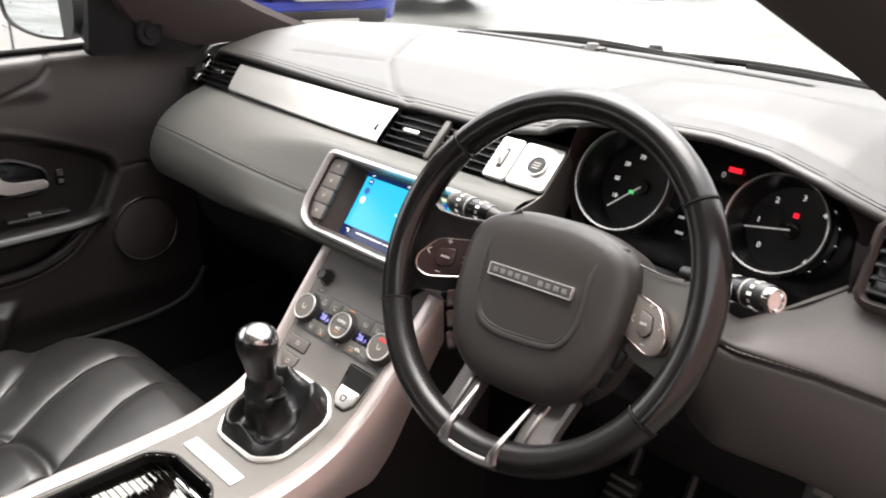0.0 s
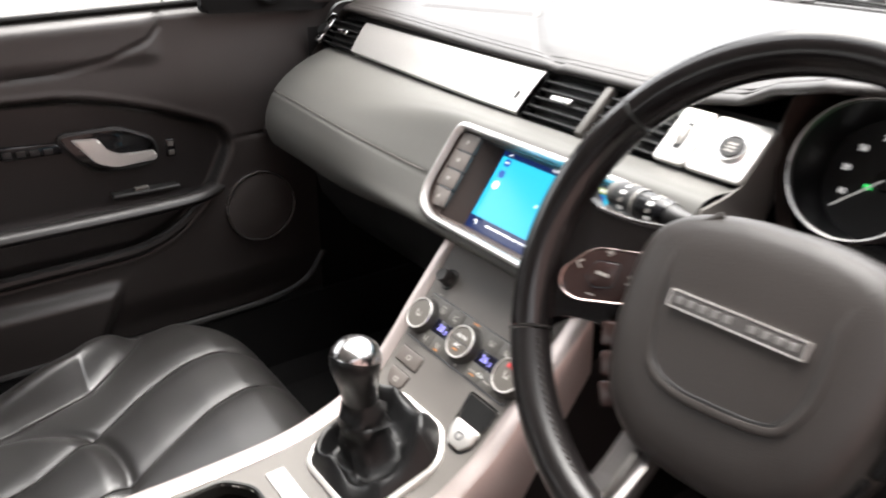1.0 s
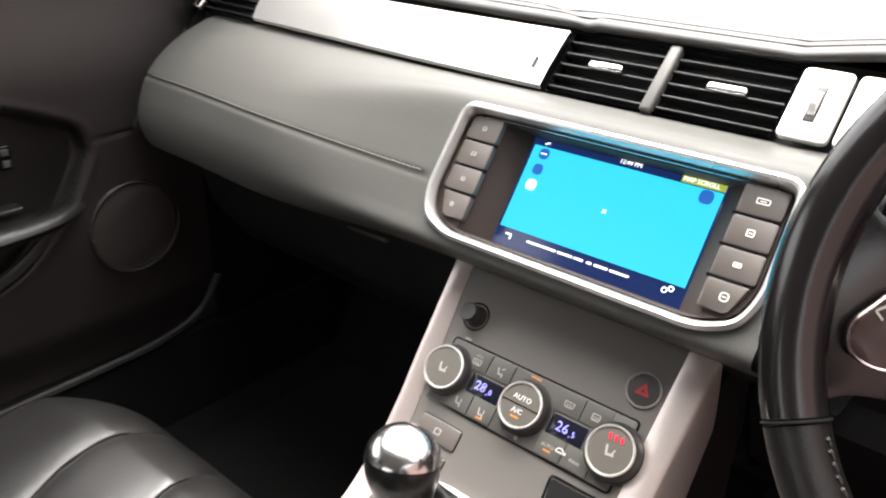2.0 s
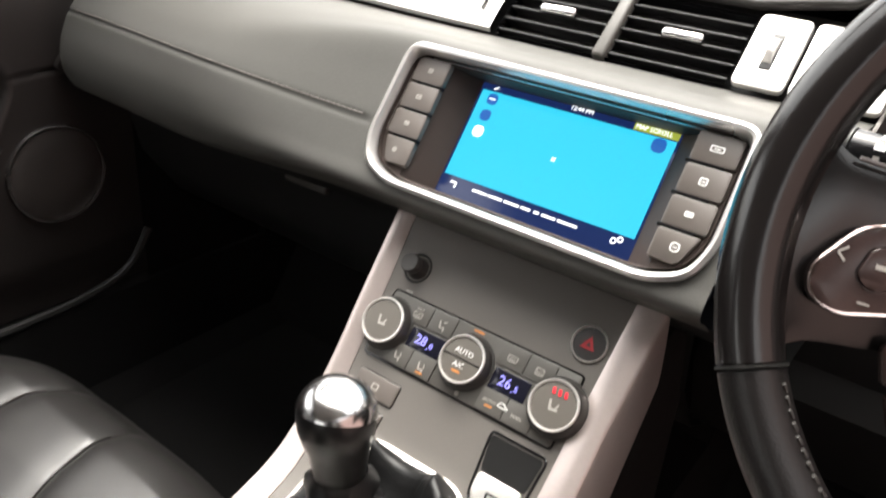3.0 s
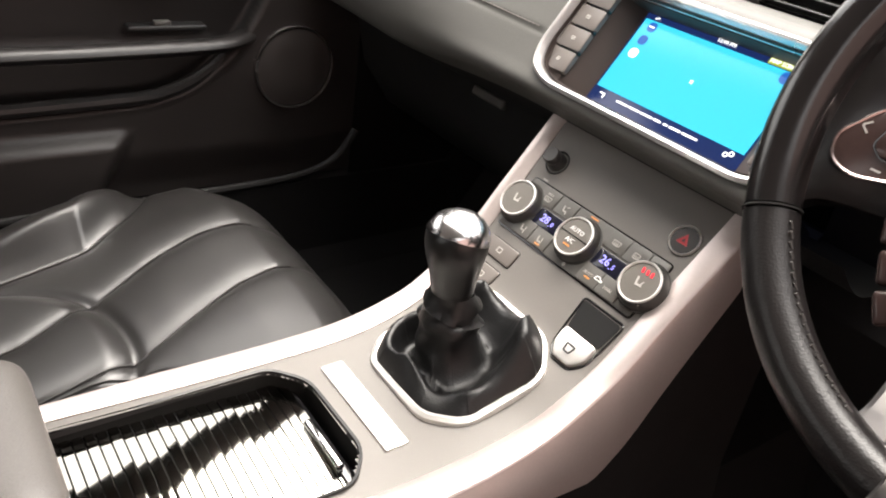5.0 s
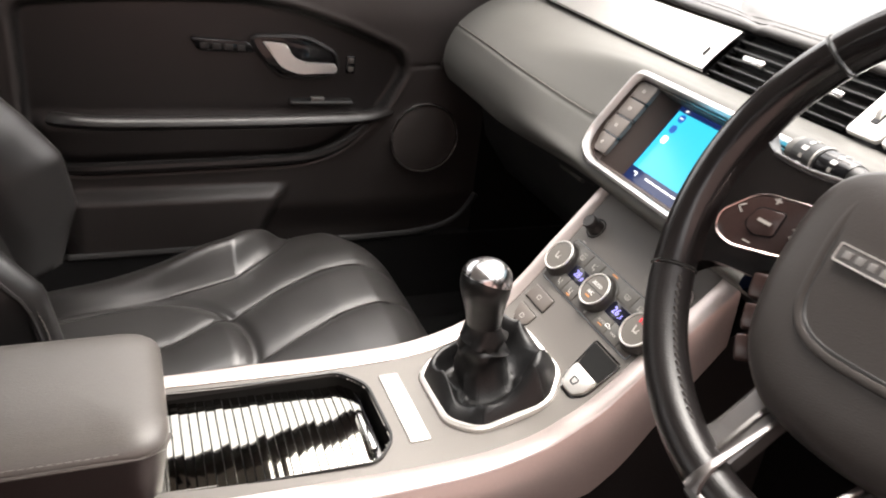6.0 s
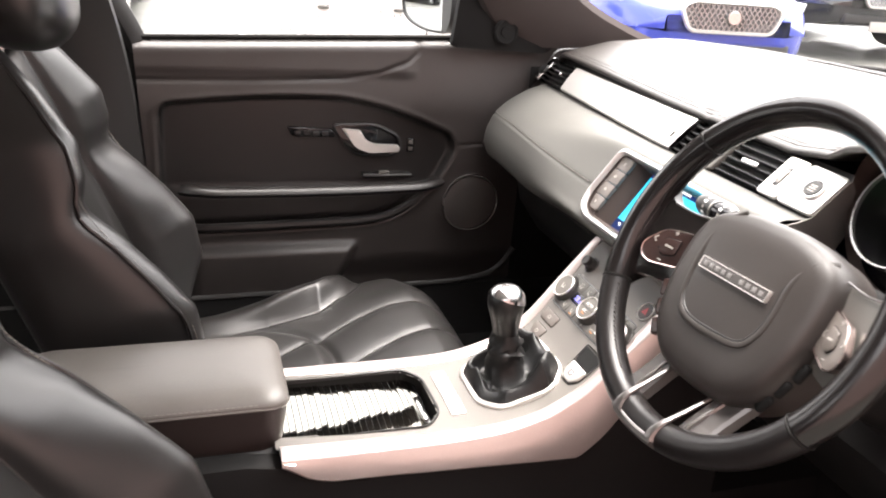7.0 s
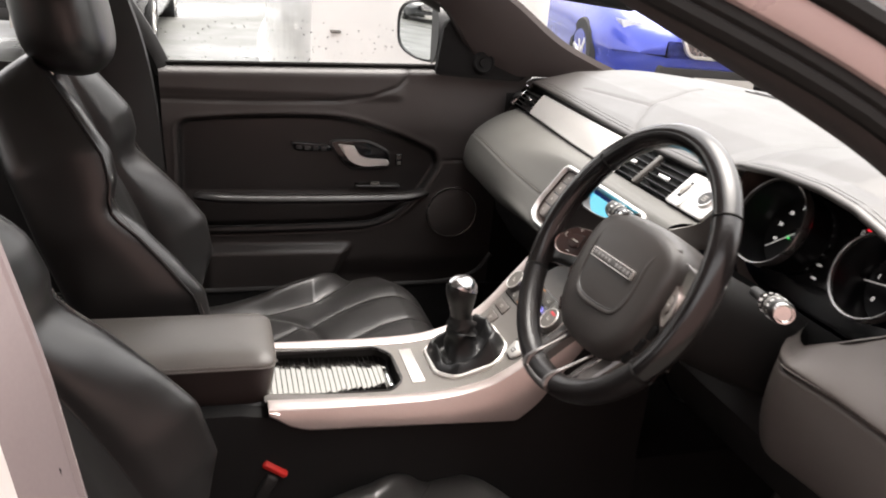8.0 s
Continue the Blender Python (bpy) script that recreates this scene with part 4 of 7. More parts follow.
for u in (0.079, 0.084):
    part("gear_icon", band([(0.0026 * math.cos(a), 0.0026 * math.sin(a)) for a in np.linspace(0, 6.283, 13)[:-1]], [(0, 0), (0, 0.0004), (-0.001, 0.0004), (-0.001, 0)], SCREEN @ Matrix.Translation((u - 0.002, -0.049 + (u - 0.079) * 0.5, 0.0017))), SCREEN_TEXT, unit)
part("signal_icon", block((0.005, 0.0014, 0.0004), SCREEN @ Vector((-0.0785, 0.0435, 0.0017)), SCREEN.to_3x3().to_4x4() @ pose(0, 0, 0, 0, 0, 25), 0), SCREEN_TEXT, unit)
for s in (-1, 1):
    for k in range(4):
        v = 0.034 - 0.0257 * k
        out = 0.1485 - (0.012 if k == 3 else 0.0)
        o = [(s * 0.1135, v - 0.0118), (s * out, v - 0.0118), (s * (out + (0.010 if k == 3 else -0.0)), v + 0.0118), (s * 0.1135, v + 0.0118)]
        o = o if s > 0 else o[::-1]
        b = part("side_button", prism(rounded(o, 0.003, 3), 0.006, SCREEN @ Matrix.Translation((0, 0, BEZ_D - 0.0125)), 0.0012), BUTTON_GREY, unit, "warm grey push button")
        icon = SCREEN @ Matrix.Translation((s * 0.131, v, BEZ_D - 0.0064))
        wide, high = ((0.0105, 0.0048), (0.0062, 0.0058), (0.0066, 0.0040), (0.0072, 0.0072))[k] if s > 0 else ((0.0050, 0.0044), (0.0058, 0.0044), (0.0052, 0.0040), (0.0040, 0.0046))[k]
        frame_o = rounded([(-wide / 2, -high / 2), (wide / 2, -high / 2), (wide / 2, high / 2), (-wide / 2, high / 2)], 0.48 * high if k == 3 else 0.0012, 4)
        part("button_mark", band(frame_o, [(0, 0), (0, 0.0005), (-0.0009, 0.0005), (-0.0009, 0)], icon), WHITE_MARK if s > 0 else GREY_MARK, b)
        part("button_mark", block((wide * 0.45, 0.0009, 0.0005), icon.translation, SCREEN.to_3x3().to_4x4(), 0), WHITE_MARK if s > 0 else GREY_MARK, b)
        if k < 3:
            part("button_gap", block((0.028, 0.0020, 0.004), SCREEN @ Vector((s * 0.126, v - 0.01285, BEZ_D - 0.0085)), SCREEN.to_3x3().to_4x4(), 0), GLOSS_BLACK, unit)

# ---- centre console ----
console = thing("centre_console", (0, -0.2, 0.45), "centre console with a grey top and satin silver side rails", "console")
TOP = [(-0.49, 0.752), (-0.40, 0.747), (-0.30, 0.744), (-0.22, 0.745), (-0.17, 0.750), (-0.12, 0.763), (-0.085, 0.781), (-0.049, 0.806), (0.0, 0.858), (0.045, 0.908), (0.085, 0.953)]
TOP_C = [(p.y, p.z) for p in spline([(0, y, z) for y, z in TOP], 8)]
top_z = lambda y: along(TOP_C, y)
IN_X = {-1: [(-0.49, 0.079), (-0.38, 0.083), (-0.26, 0.086), (-0.17, 0.087), (-0.10, 0.090), (-0.02, 0.100), (0.03, 0.107), (0.07, 0.114)],
        1: [(-0.49, 0.100), (-0.33, 0.096), (-0.20, 0.098), (-0.10, 0.103), (0.0, 0.105), (0.07, 0.109)]}
OUT_X = {-1: [(-0.49, 0.097), (-0.37, 0.107), (-0.26, 0.110), (-0.10, 0.112), (-0.02, 0.120), (0.03, 0.128), (0.07, 0.134)],
         1: [(-0.49, 0.133), (-0.33, 0.128), (-0.20, 0.128), (-0.09, 0.130), (0.0, 0.130), (0.07, 0.134)]}
in_x = lambda y, s: along(IN_X[s], y)
out_x = lambda y, s: along(OUT_X[s], y)
RAIL_LOW = [(-0.49, 0.748), (-0.447, 0.719), (-0.42, 0.712), (-0.296, 0.707), (-0.136, 0.703), (-0.062, 0.702), (-0.028, 0.730), (-0.010, 0.752), (0.026, 0.806), (0.062, 0.856), (0.075, 0.874)]
rail_z = lambda y: top_z(y) + along([(-0.49, 0.004), (-0.2, 0.005), (0.0, 0.009), (0.07, 0.004)], y)
TRAY = rounded([(-0.070, -0.50), (0.080, -0.50), (0.081, -0.273), (0.050, -0.248), (-0.046, -0.250), (-0.076, -0.277)], [0.001, 0.001, 0.012, 0.014, 0.014, 0.012], 4)
BOOT = rounded([(-0.044, -0.186), (0.042, -0.186), (0.069, -0.160), (0.075, -0.083), (0.045, -0.059), (-0.040, -0.059), (-0.069, -0.084), (-0.068, -0.160)], 0.012, 3)
CUBBY = rounded([(0.0535, -0.0415), (0.0935, -0.0415), (0.0965, -0.0215), (0.0485, -0.0215)], 0.003, 2)


def on_top(x, y, h=0.0):
    """A point over the console's top, h along its normal."""
    slope = (top_z(y + 0.004) - top_z(y - 0.004)) / 0.008
    n = Vector((0, -slope, 1)).normalized()
    return Vector((x, y, top_z(y))) + n * h


def top_frame(x, y, h=0.0):
    slope = (top_z(y + 0.004) - top_z(y - 0.004)) / 0.008
    return facing(on_top(x, y, h), (0, -slope, 1))


rows = []
for y in np.arange(-0.49, 0.0801, 0.0035):
    y = float(y)
    rows.append([(x, y, top_z(y)) for x in np.linspace(-in_x(y, -1) - 0.004, in_x(y, 1) + 0.004, 60)])
bm = sheet(rows)
cut = [f for f in bm.faces if any(all(inside(v.co.x, v.co.y, p) for v in f.verts) for p in (TRAY, BOOT, CUBBY))]
bmesh.ops.delete(bm, geom=cut, context="FACES")
part("top_panel", bm, SOFT_GREY, console, "soft grey console top", sharp=1.2)
for s in (-1, 1):
    rows = []
    for y in np.concatenate([np.linspace(-0.485, -0.2, 18), np.linspace(-0.18, 0.073, 30)]):
        y = float(y)
        xi, xo, z, zi = in_x(y, s), out_x(y, s), rail_z(y), top_z(y)
        low = along(RAIL_LOW, y)
        lean = along([(-0.49, 0.004), (-0.2, 0.010), (-0.05, 0.012), (0.075, 0.004)], y)
        low = min(low, z - 0.012)
        rows.append([(s * (xi - 0.001), y, zi - 0.010), (s * (xi - 0.0005), y, zi + 0.0012), (s * (xi + 0.0015), y, zi + 0.0025), (s * (xi + 0.5 * (xo - xi)), y, 0.5 * (z + zi) + 0.0025), (s * (xo - 0.004), y, z), (s * (xo - 0.0015), y, z - 0.0006), (s * xo, y, z - 0.0022),
                     (s * (xo + 0.0012), y, z - 0.006), (s * (xo + 0.7 * lean), y, 0.6 * z + 0.4 * low), (s * (xo + lean), y, 0.25 * z + 0.75 * low), (s * (xo + lean), y, low + 0.004), (s * (xo + lean - 0.003), y, low), (s * (xo - 0.012), y, low + 0.004)])
    part("side_rail", sheet(rows, cap=True), ALU_RAIL, console, "satin silver side rail", sharp=0.42)
    rows = []
    for y in np.concatenate([np.linspace(-0.80, -0.10, 14), np.linspace(-0.08, 0.20, 22)]):
        y = float(y)
        low = along(RAIL_LOW + [(0.2, 0.91)], y) - 0.004
        rows.append([(s * 0.095, y, low + 0.002), (s * (0.120 if s > 0 else 0.10), y, low - 0.004), (s * (0.124 if s > 0 else 0.11), y, low - 0.03), (s * 0.126, y, 0.60), (s * 0.150, y, 0.42)])
    part("lower_side", sheet(rows), PLASTIC_DARK, console, "black plastic lower side")
part("rear_block", block((0.19, 0.34, 0.30), (0, -0.645, 0.595), None, 0.02), PLASTIC, console)
part("shadow_gap", sheet([[(-0.12, 0.07, 0.925), (0.12, 0.07, 0.925)], [(-0.12, 0.12, 0.94), (0.12, 0.12, 0.94)]]), PLASTIC, console)

# tray with its roller blind
tray = thing("cup_tray", (0, -0.37, 0.73), "recessed tray with a half-closed ribbed silver roller cover", "tray")
bm = sheet([[(x, y, top_z(y)) for x, y in TRAY], [(x * 0.985, y * 0.995 - 0.002, top_z(y) - 0.012) for x, y in TRAY], [(x * 0.95, y * 0.99 - 0.004, top_z(y) - 0.045) for x, y in TRAY]], close_u=True)
part("tray_wall", bm, RUBBER, tray, "black tray wall", sharp=0.8)
part("tray_rim", band(TRAY, [(0.0015, 0.0), (0.0010, 0.0018), (-0.0015, 0.0012), (-0.002, -0.004)], Matrix.Translation((0, 0, 0.7455))), PLASTIC, tray)
slat_mesh = None
slat_rng = random.Random(5)
# each slat is crowned across the tray
slat_h = lambda x: -(x + 0.026) ** 2 / 1.56
for k in range(26):
    y = -0.497 + 0.0092 * k
    if slat_mesh is None:
        bm = bmesh.new()
        sect = [(-0.0042, -0.003), (-0.0042, -0.0006), (-0.0038, 0.0), (0.0, 0.00008), (0.0038, 0.0), (0.0042, -0.0006), (0.0042, -0.003)]
        sheet([[(x, b, h + slat_h(x)) for b, h in sect] for x in np.linspace(-0.0715, 0.0775, 15)], bm=bm)
        ob = part("slat", bm, SLAT, tray, "mirror-like flat slat", sharp=0.3)
        slat_mesh = ob.data
    else:
        ob = new("slat", slat_mesh)
        ob.parent = tray
        ob.matrix_parent_inverse = Matrix.Translation(-Vector(tray.location))
    ob.location = (0, y, top_z(y) - 0.0130)
    ob.rotation_euler = (radians(slat_rng.uniform(-0.7, 0.7)), radians(slat_rng.uniform(-0.45, 0.45)), 0)
part("blind_backing", sheet([[(x, y, top_z(y) - 0.0158 + slat_h(x)) for x in np.linspace(-0.0715, 0.0775, 15)] for y in (-0.50, -0.265)]), PLASTIC_DARK, tray)
part("end_board", block((0.128, 0.010, 0.004), (0.002, -0.2635, top_z(-0.2635) - 0.0170), None, 0.001, 2), GLOSS_BLACK, tray)
part("pull", block((0.062, 0.0085, 0.009), (0.020, -0.2685, top_z(-0.2685) - 0.0110), None, 0.003, 3), CHROME, tray, "chrome pull bar")
# inlay plate
plate = thing("inlay_plate", on_top(0.0015, -0.2215), "plain bright silver inlay plate behind the gear lever", "plate")
part("plate", prism(rounded([(-0.0595, -0.0113), (0.0595, -0.0113), (0.0595, 0.0113), (-0.0595, 0.0113)], 0.002, 2), 0.0025, top_frame(0.0015, -0.2215), 0.0008), ALU, plate)

# gear lever with its gaiter
gear = thing("gear_lever", on_top(0, -0.12), "gear lever with silver-capped knob and black leather gaiter", "gear lever")
bm = bmesh.new()
rows = []
cx, cy = 0.002, -0.122
for o, h in ((0.004, -0.002), (0.0035, 0.004), (0.0, 0.006), (-0.004, 0.005), (-0.0055, 0.0)):
    row = []
    for x, y in BOOT:
        r = math.hypot(x - cx, y - cy)
        row.append(on_top(x + (x - cx) / r * o, y + (y - cy) / r * o, h))
    rows.append(row)
part("gaiter_frame", sheet(rows, close_u=True), ALU, gear, "satin silver octagonal frame")
fine = spline([(x, y, 0) for x, y in BOOT], 5, True)


def gaiter_height(a):
    """How high the gaiter's shoulder stands at an angle about the lever."""
    bump_at = lambda mid, wide: math.exp(-(((a - mid + math.pi) % (2 * math.pi) - math.pi) / wide) ** 2)
    return 0.021 + 0.020 * bump_at(0.62, 0.42) + 0.012 * bump_at(2.7, 0.5) + 0.006 * bump_at(-2.55, 0.4) - 0.009 * bump_at(-0.85, 0.5) - 0.006 * bump_at(1.6, 0.4)


rows = []
for sc, hf, wave in ((1.0, 0.0, 0), (0.985, 0.20, 0.0), (0.94, 0.48, 0.2), (0.88, 0.78, 0.6), (0.83, 0.96, 1.0), (0.79, 1.0, 1.0), (0.745, 0.88, 1.0), (0.69, 0.48, 1.0), (0.62, 0.10, 1.0), (0.54, -0.10, 0.8), (0.47, -0.10, 0.5), (0.42, 0.10, 0.3)):
    row = []
    for q in fine:
        a = math.atan2(q.y - cy, q.x - cx)
        shoulder = gaiter_height(a)
        crumple = 0.009 * (1 - abs(math.sin(1.5 * a + 0.9 + 2.0 * sc))) ** 3 + 0.006 * (1 - abs(math.sin(2.5 * a + 1.9 - 5 * sc))) ** 4 - 0.003
        swell = 1 + 0.045 * wave * math.sin(3 * a + 0.6 + 2 * sc) - 0.03 * wave * abs(math.sin(2 * a + 5 * sc))
        k = sc * swell
        mx, my = cx - 0.012 * (1 - sc), cy - 0.010 * (1 - sc)
        row.append((mx + (q.x - cx) * k, my + (q.y - cy) * k, top_z(q.y) * sc + 0.768 * (1 - sc) + shoulder * hf + crumple * wave))
    rows.append(row)
for kk, (r, z) in enumerate(((0.0300, 0.781), (0.0270, 0.794), (0.0295, 0.803), (0.0290, 0.808), (0.0235, 0.812), (0.0262, 0.817), (0.0268, 0.821), (0.0218, 0.827), (0.0205, 0.836))):
    row = []
    for q in fine:
        a = math.atan2(q.y - cy, q.x - cx)
        rr_ = r * (1 + 0.08 * math.sin(3 * a + kk * 1.9) + 0.05 * math.sin(6 * a - kk * 1.3)) if kk < 8 else r
        row.append((-0.0120 + 0.02 * (z - 0.8165) + rr_ * math.cos(a), -0.129 - 0.10 * (z - 0.8165) + rr_ * math.sin(a), z + (0.004 * math.sin(2 * a + kk) if kk < 8 else 0)))
    rows.append(row)
GAITER = material("soft_gaiter_leather", (0.006, 0.006, 0.0062), 0.40, grain=500, bump=0.15, cells=True, vary=0.25, spec=0.4)
part("gaiter", sheet(rows, close_u=True), GAITER, gear, "black crumpled leather gaiter", sharp=1.6)
axis = Vector((0.02, -0.10, 1.0)).normalized()
up = facing((-0.0120, -0.129, 0.8165), axis)
part("collar", lathe([(0.0190, 0.004), (0.0192, 0.012), (0.0185, 0.016), (0.018, 0.020), (0.0165, 0.024)], up, 36), PLASTIC, gear, "black collar")
KNOB_LEATHER = material("knob_leather", (0.007, 0.0068, 0.0068), 0.3, grain=700, bump=0.08, cells=True, vary=0.2)
KNOB_P = [(0.0, 0.018), (0.0175, 0.018), (0.0200, 0.024), (0.0218, 0.036), (0.0240, 0.048), (0.0264, 0.058), (0.0278, 0.066), (0.0282, 0.074), (0.0268, 0.0825), (0.0225, 0.0900), (0.0155, 0.0950), (0.007, 0.0973), (0.0, 0.0977)]
KNOB_P = [(max(0.0, p.x), p.y) for p in spline([(r, h, 0) for r, h in KNOB_P], 4)]
knob = part("knob", lathe(KNOB_P, up, 44), KNOB_LEATHER, gear, "black leather-sided knob")
part("knob_ring", lathe([(0.0165, 0.017), (0.0188, 0.018), (0.0192, 0.022), (0.0186, 0.025)], up, 36), PLASTIC_GREY, knob)
# the cap ends on a slanting edge, lower towards the seats
bm = lathe([(r + 0.0007, h + 0.0005) for r, h in KNOB_P[20:]], Matrix(), 64)
bmesh.ops.bisect_plane(bm, geom=bm.verts[:] + bm.edges[:] + bm.faces[:], plane_co=(0, 0, 0.0765), plane_no=(-0.16, 0.42, 1.0), clear_inner=True)
bmesh.ops.transform(bm, matrix=up, verts=bm.verts[:])
DARK_CHROME = material("dark_polished_metal", (0.62, 0.61, 0.61), 0.20, metal=1.0, bump=0.0)
part("knob_cap", bm, DARK_CHROME, knob, "polished silver cap with a slanting edge")
for k, (u, v, w, h) in enumerate(((-0.006, 0, 0.0012, 0.012), (0, 0, 0.0012, 0.012), (0.006, 0.003, 0.0012, 0.006), (0, 0, 0.013, 0.0012))):
    part("shift_mark", block((w, h, 0.0012), up @ Vector((u, v - 0.002, 0.0977)), up.to_3x3().to_4x4(), 0), PLASTIC_GREY, knob)

# parking brake switch and cubby
def plan_slab(outline, low, high, edge=0.0012):
    """A slab lying on the console top, from an outline in plan; its upper edge is eased."""
    mx, my = sum(x for x, y in outline) / len(outline), sum(y for x, y in outline) / len(outline)
    ease = lambda x, y, e: (x - e * math.copysign(min(1.0, abs(x - mx) / 0.008), x - mx), y - e * math.copysign(min(1.0, abs(y - my) / 0.006), y - my))
    return sheet([[on_top(x, y, low) for x, y in outline], [on_top(x, y, high - edge) for x, y in outline], [on_top(*ease(x, y, edge * 0.4), high - edge * 0.35) for x, y in outline],
                  [on_top(*ease(x, y, edge), high) for x, y in outline]], close_u=True, cap=True)


def plan_line(outline, r, h=0.0):
    """A thin joint line round an outline in plan."""
    return tube([on_top(x, y, h) for x, y in outline], r, 6, closed=True)


cub = thing("parking_brake_switch", on_top(0.075, -0.045), "silver parking brake switch below a small dark cubby", "switch")
bm = sheet([[on_top(x, y, 0.001) for x, y in CUBBY], [on_top(0.074 + (x - 0.074) * 0.94, -0.034 + (y + 0.034) * 0.9, -0.03) for x, y in CUBBY]], close_u=True, cap=True)
part("cubby", bm, PLASTIC_DARK, cub)
LEVER = rounded([(0.0535, -0.0415), (0.0545, -0.0540), (0.0640, -0.0635), (0.0840, -0.0635), (0.0930, -0.0540), (0.0935, -0.0415)], 0.004, 3)
part("lever", plan_slab(LEVER, -0.006, 0.0050, 0.0016), ALU, cub, "satin silver lever")
f = top_frame(0.0735, -0.0535, 0.0045)
part("mark_ring", band(rounded([(-0.005, 0.004), (0.005, 0.004), (0.0035, -0.0035), (-0.0035, -0.0035)], 0.0015, 2), [(0.0008, 0), (0.0008, 0.0012), (-0.0008, 0.0012), (-0.0008, 0)], f), PLASTIC, cub)
SURR = rounded([(0.0470, -0.0200), (0.0525, -0.0550), (0.0630, -0.0655), (0.0850, -0.0655), (0.0950, -0.0550), (0.0985, -0.0200)], 0.004, 3)
part("surround", plan_line(SURR, 0.0012), GLOSS_BLACK, cub)

# climate panel on the steep part of the console
CL = top_frame(0.001, 0.006, 0.0)
climate = thing("climate_panel", CL.translation, "grey climate control panel with three silver-ringed knobs", "control panel")
CLR = CL.to_3x3().to_4x4()
PANEL_O = rounded([(-0.0945, -0.0300), (0.0945, -0.0300), (0.0945, 0.0300), (-0.0945, 0.0300)], 0.003, 3)
part("panel", prism(PANEL_O, 0.0020, CL, 0.0008), PLASTIC_GREY, climate)
part("panel_gap", band(PANEL_O, [(0.0016, 0.0), (0.0016, 0.0010), (0.0, 0.0010), (0.0, 0.0)], CL), GLOSS_BLACK, climate)


def c_block(name, w, h, u, v, mat, d=0.0022, parent=None, t=0.0012, r=0.0004, label=""):
    return part(name, block((w, h, t), CL @ Vector((u, v, d)), CLR, r, 2), mat, parent or climate, label)


KNOBFACE = material("knob_face_grey", (0.115, 0.105, 0.092), 0.45, grain=1200, bump=0.03)
def seat_icon(at, parent, mat, size=1.0):
    """A small seat seen from the side: back, cushion and a warm-air stroke."""
    for u, v, w, h, rot in ((-0.0024, 0.0012, 0.0016, 0.0058, 14), (0.0010, -0.0020, 0.0062, 0.0018, 6), (0.0030, 0.0006, 0.0009, 0.0036, -20)):
        part("seat_mark", block((w * size, h * size, 0.0005), at @ Vector((u * size, v * size, 0)), at.to_3x3().to_4x4() @ pose(0, 0, 0, 0, 0, rot), 0), mat, parent)


def vent_icon(at, parent, down):
    """A seated figure's chair with one or two air strokes, drawn as bars."""
    marks = [(-0.0022, 0.0005, 0.0012, 0.0056, 14), (0.0006, -0.0022, 0.0050, 0.0012, 8), (0.0028, -0.0036, 0.0011, 0.0030, 4)]
    marks += [(0.0022, 0.0030, 0.0034, 0.0009, 30)] if not down else [(0.0030, 0.0010, 0.0009, 0.0034, 10)]
    for u, v, w, h, rot in marks:
        part("button_mark", block((w, h, 0.0004), at @ Vector((u, v, 0)), CLR @ pose(0, 0, 0, 0, 0, rot), 0), GREY_MARK, parent)


def screen_icon(at, parent, square):
    """A heated pane: an outline with three wavy strokes, drawn as bars."""
    o = [(-0.0042, -0.0026), (0.0042, -0.0026), (0.0050, 0.0026), (-0.0050, 0.0026)] if not square else [(-0.0038, -0.0030), (0.0038, -0.0030), (0.0038, 0.0030), (-0.0038, 0.0030)]
    part("button_mark", band(rounded(o, 0.001, 2), [(0, 0), (0, 0.0004), (-0.0007, 0.0004), (-0.0007, 0)], at), GREY_MARK, parent)
    for u in (-0.0018, 0.0, 0.0018):
        part("button_mark", block((0.0006, 0.0040, 0.0004), at @ Vector((u, -0.0012, 0.0001)), CLR @ pose(0, 0, 0, 0, 0, 8), 0), GREY_MARK, parent)


KNOB_SIDE = material("knob_side_grey", (0.030, 0.028, 0.026), 0.40, grain=1200, bump=0.03)
for kx, d in ((-0.0855, 0), (0.0, 1), (0.0865, 2)):
    at = CL @ Matrix.Translation((kx, 0, 0))
    k = part("knob", lathe([(0.0250, 0.0005), (0.0247, 0.0035), (0.0238, 0.0042), (0.0228, 0.0080), (0.0212, 0.0118), (0.0203, 0.0124)], at, 48), KNOB_SIDE, climate, "tapering dark grey rotary knob")
    part("knob_ring", lathe([(0.0206, 0.0116), (0.0205, 0.0138), (0.0199, 0.0144), (0.0188, 0.0142), (0.0182, 0.0128)], at, 48), ALU, k, "satin silver ring")
    part("knob_face", lathe([(0.0186, 0.0128), (0.012, 0.0133), (0.0, 0.0135)], at, 44), KNOBFACE, k)
    if d == 1:
        part("knob_split", block((0.0365, 0.0009, 0.0012), CL @ Vector((kx, 0, 0.0133)), CLR, 0), GLOSS_BLACK, k)
        part("print", lettering("AUTO", 0.0064, CL @ Matrix.Translation((kx, 0.0058, 0.0139))), WHITE_MARK, k)
        part("print", lettering("A/C", 0.0064, CL @ Matrix.Translation((kx, -0.0055, 0.0139))), WHITE_MARK, k)
        part("lamp", block((0.008, 0.0015, 0.0006), CL @ Vector((kx, -0.0108, 0.0137)), CLR, 0), AMBER_LIGHT, k)
    else:
        seat_icon(CL @ Matrix.Translation((kx, -0.001, 0.0138)), k, GREY_MARK, 1.15)
        if d == 2:
            for u in (-0.0052, 0.0, 0.0052):
                part("heat_lamp", block((0.0024, 0.0050, 0.0006), CL @ Vector((kx + u + 0.001, 0.0105, 0.0139)), CLR @ pose(0, 0, 0, 0, 0, 14), 0.0002), RED_LIGHT, k)
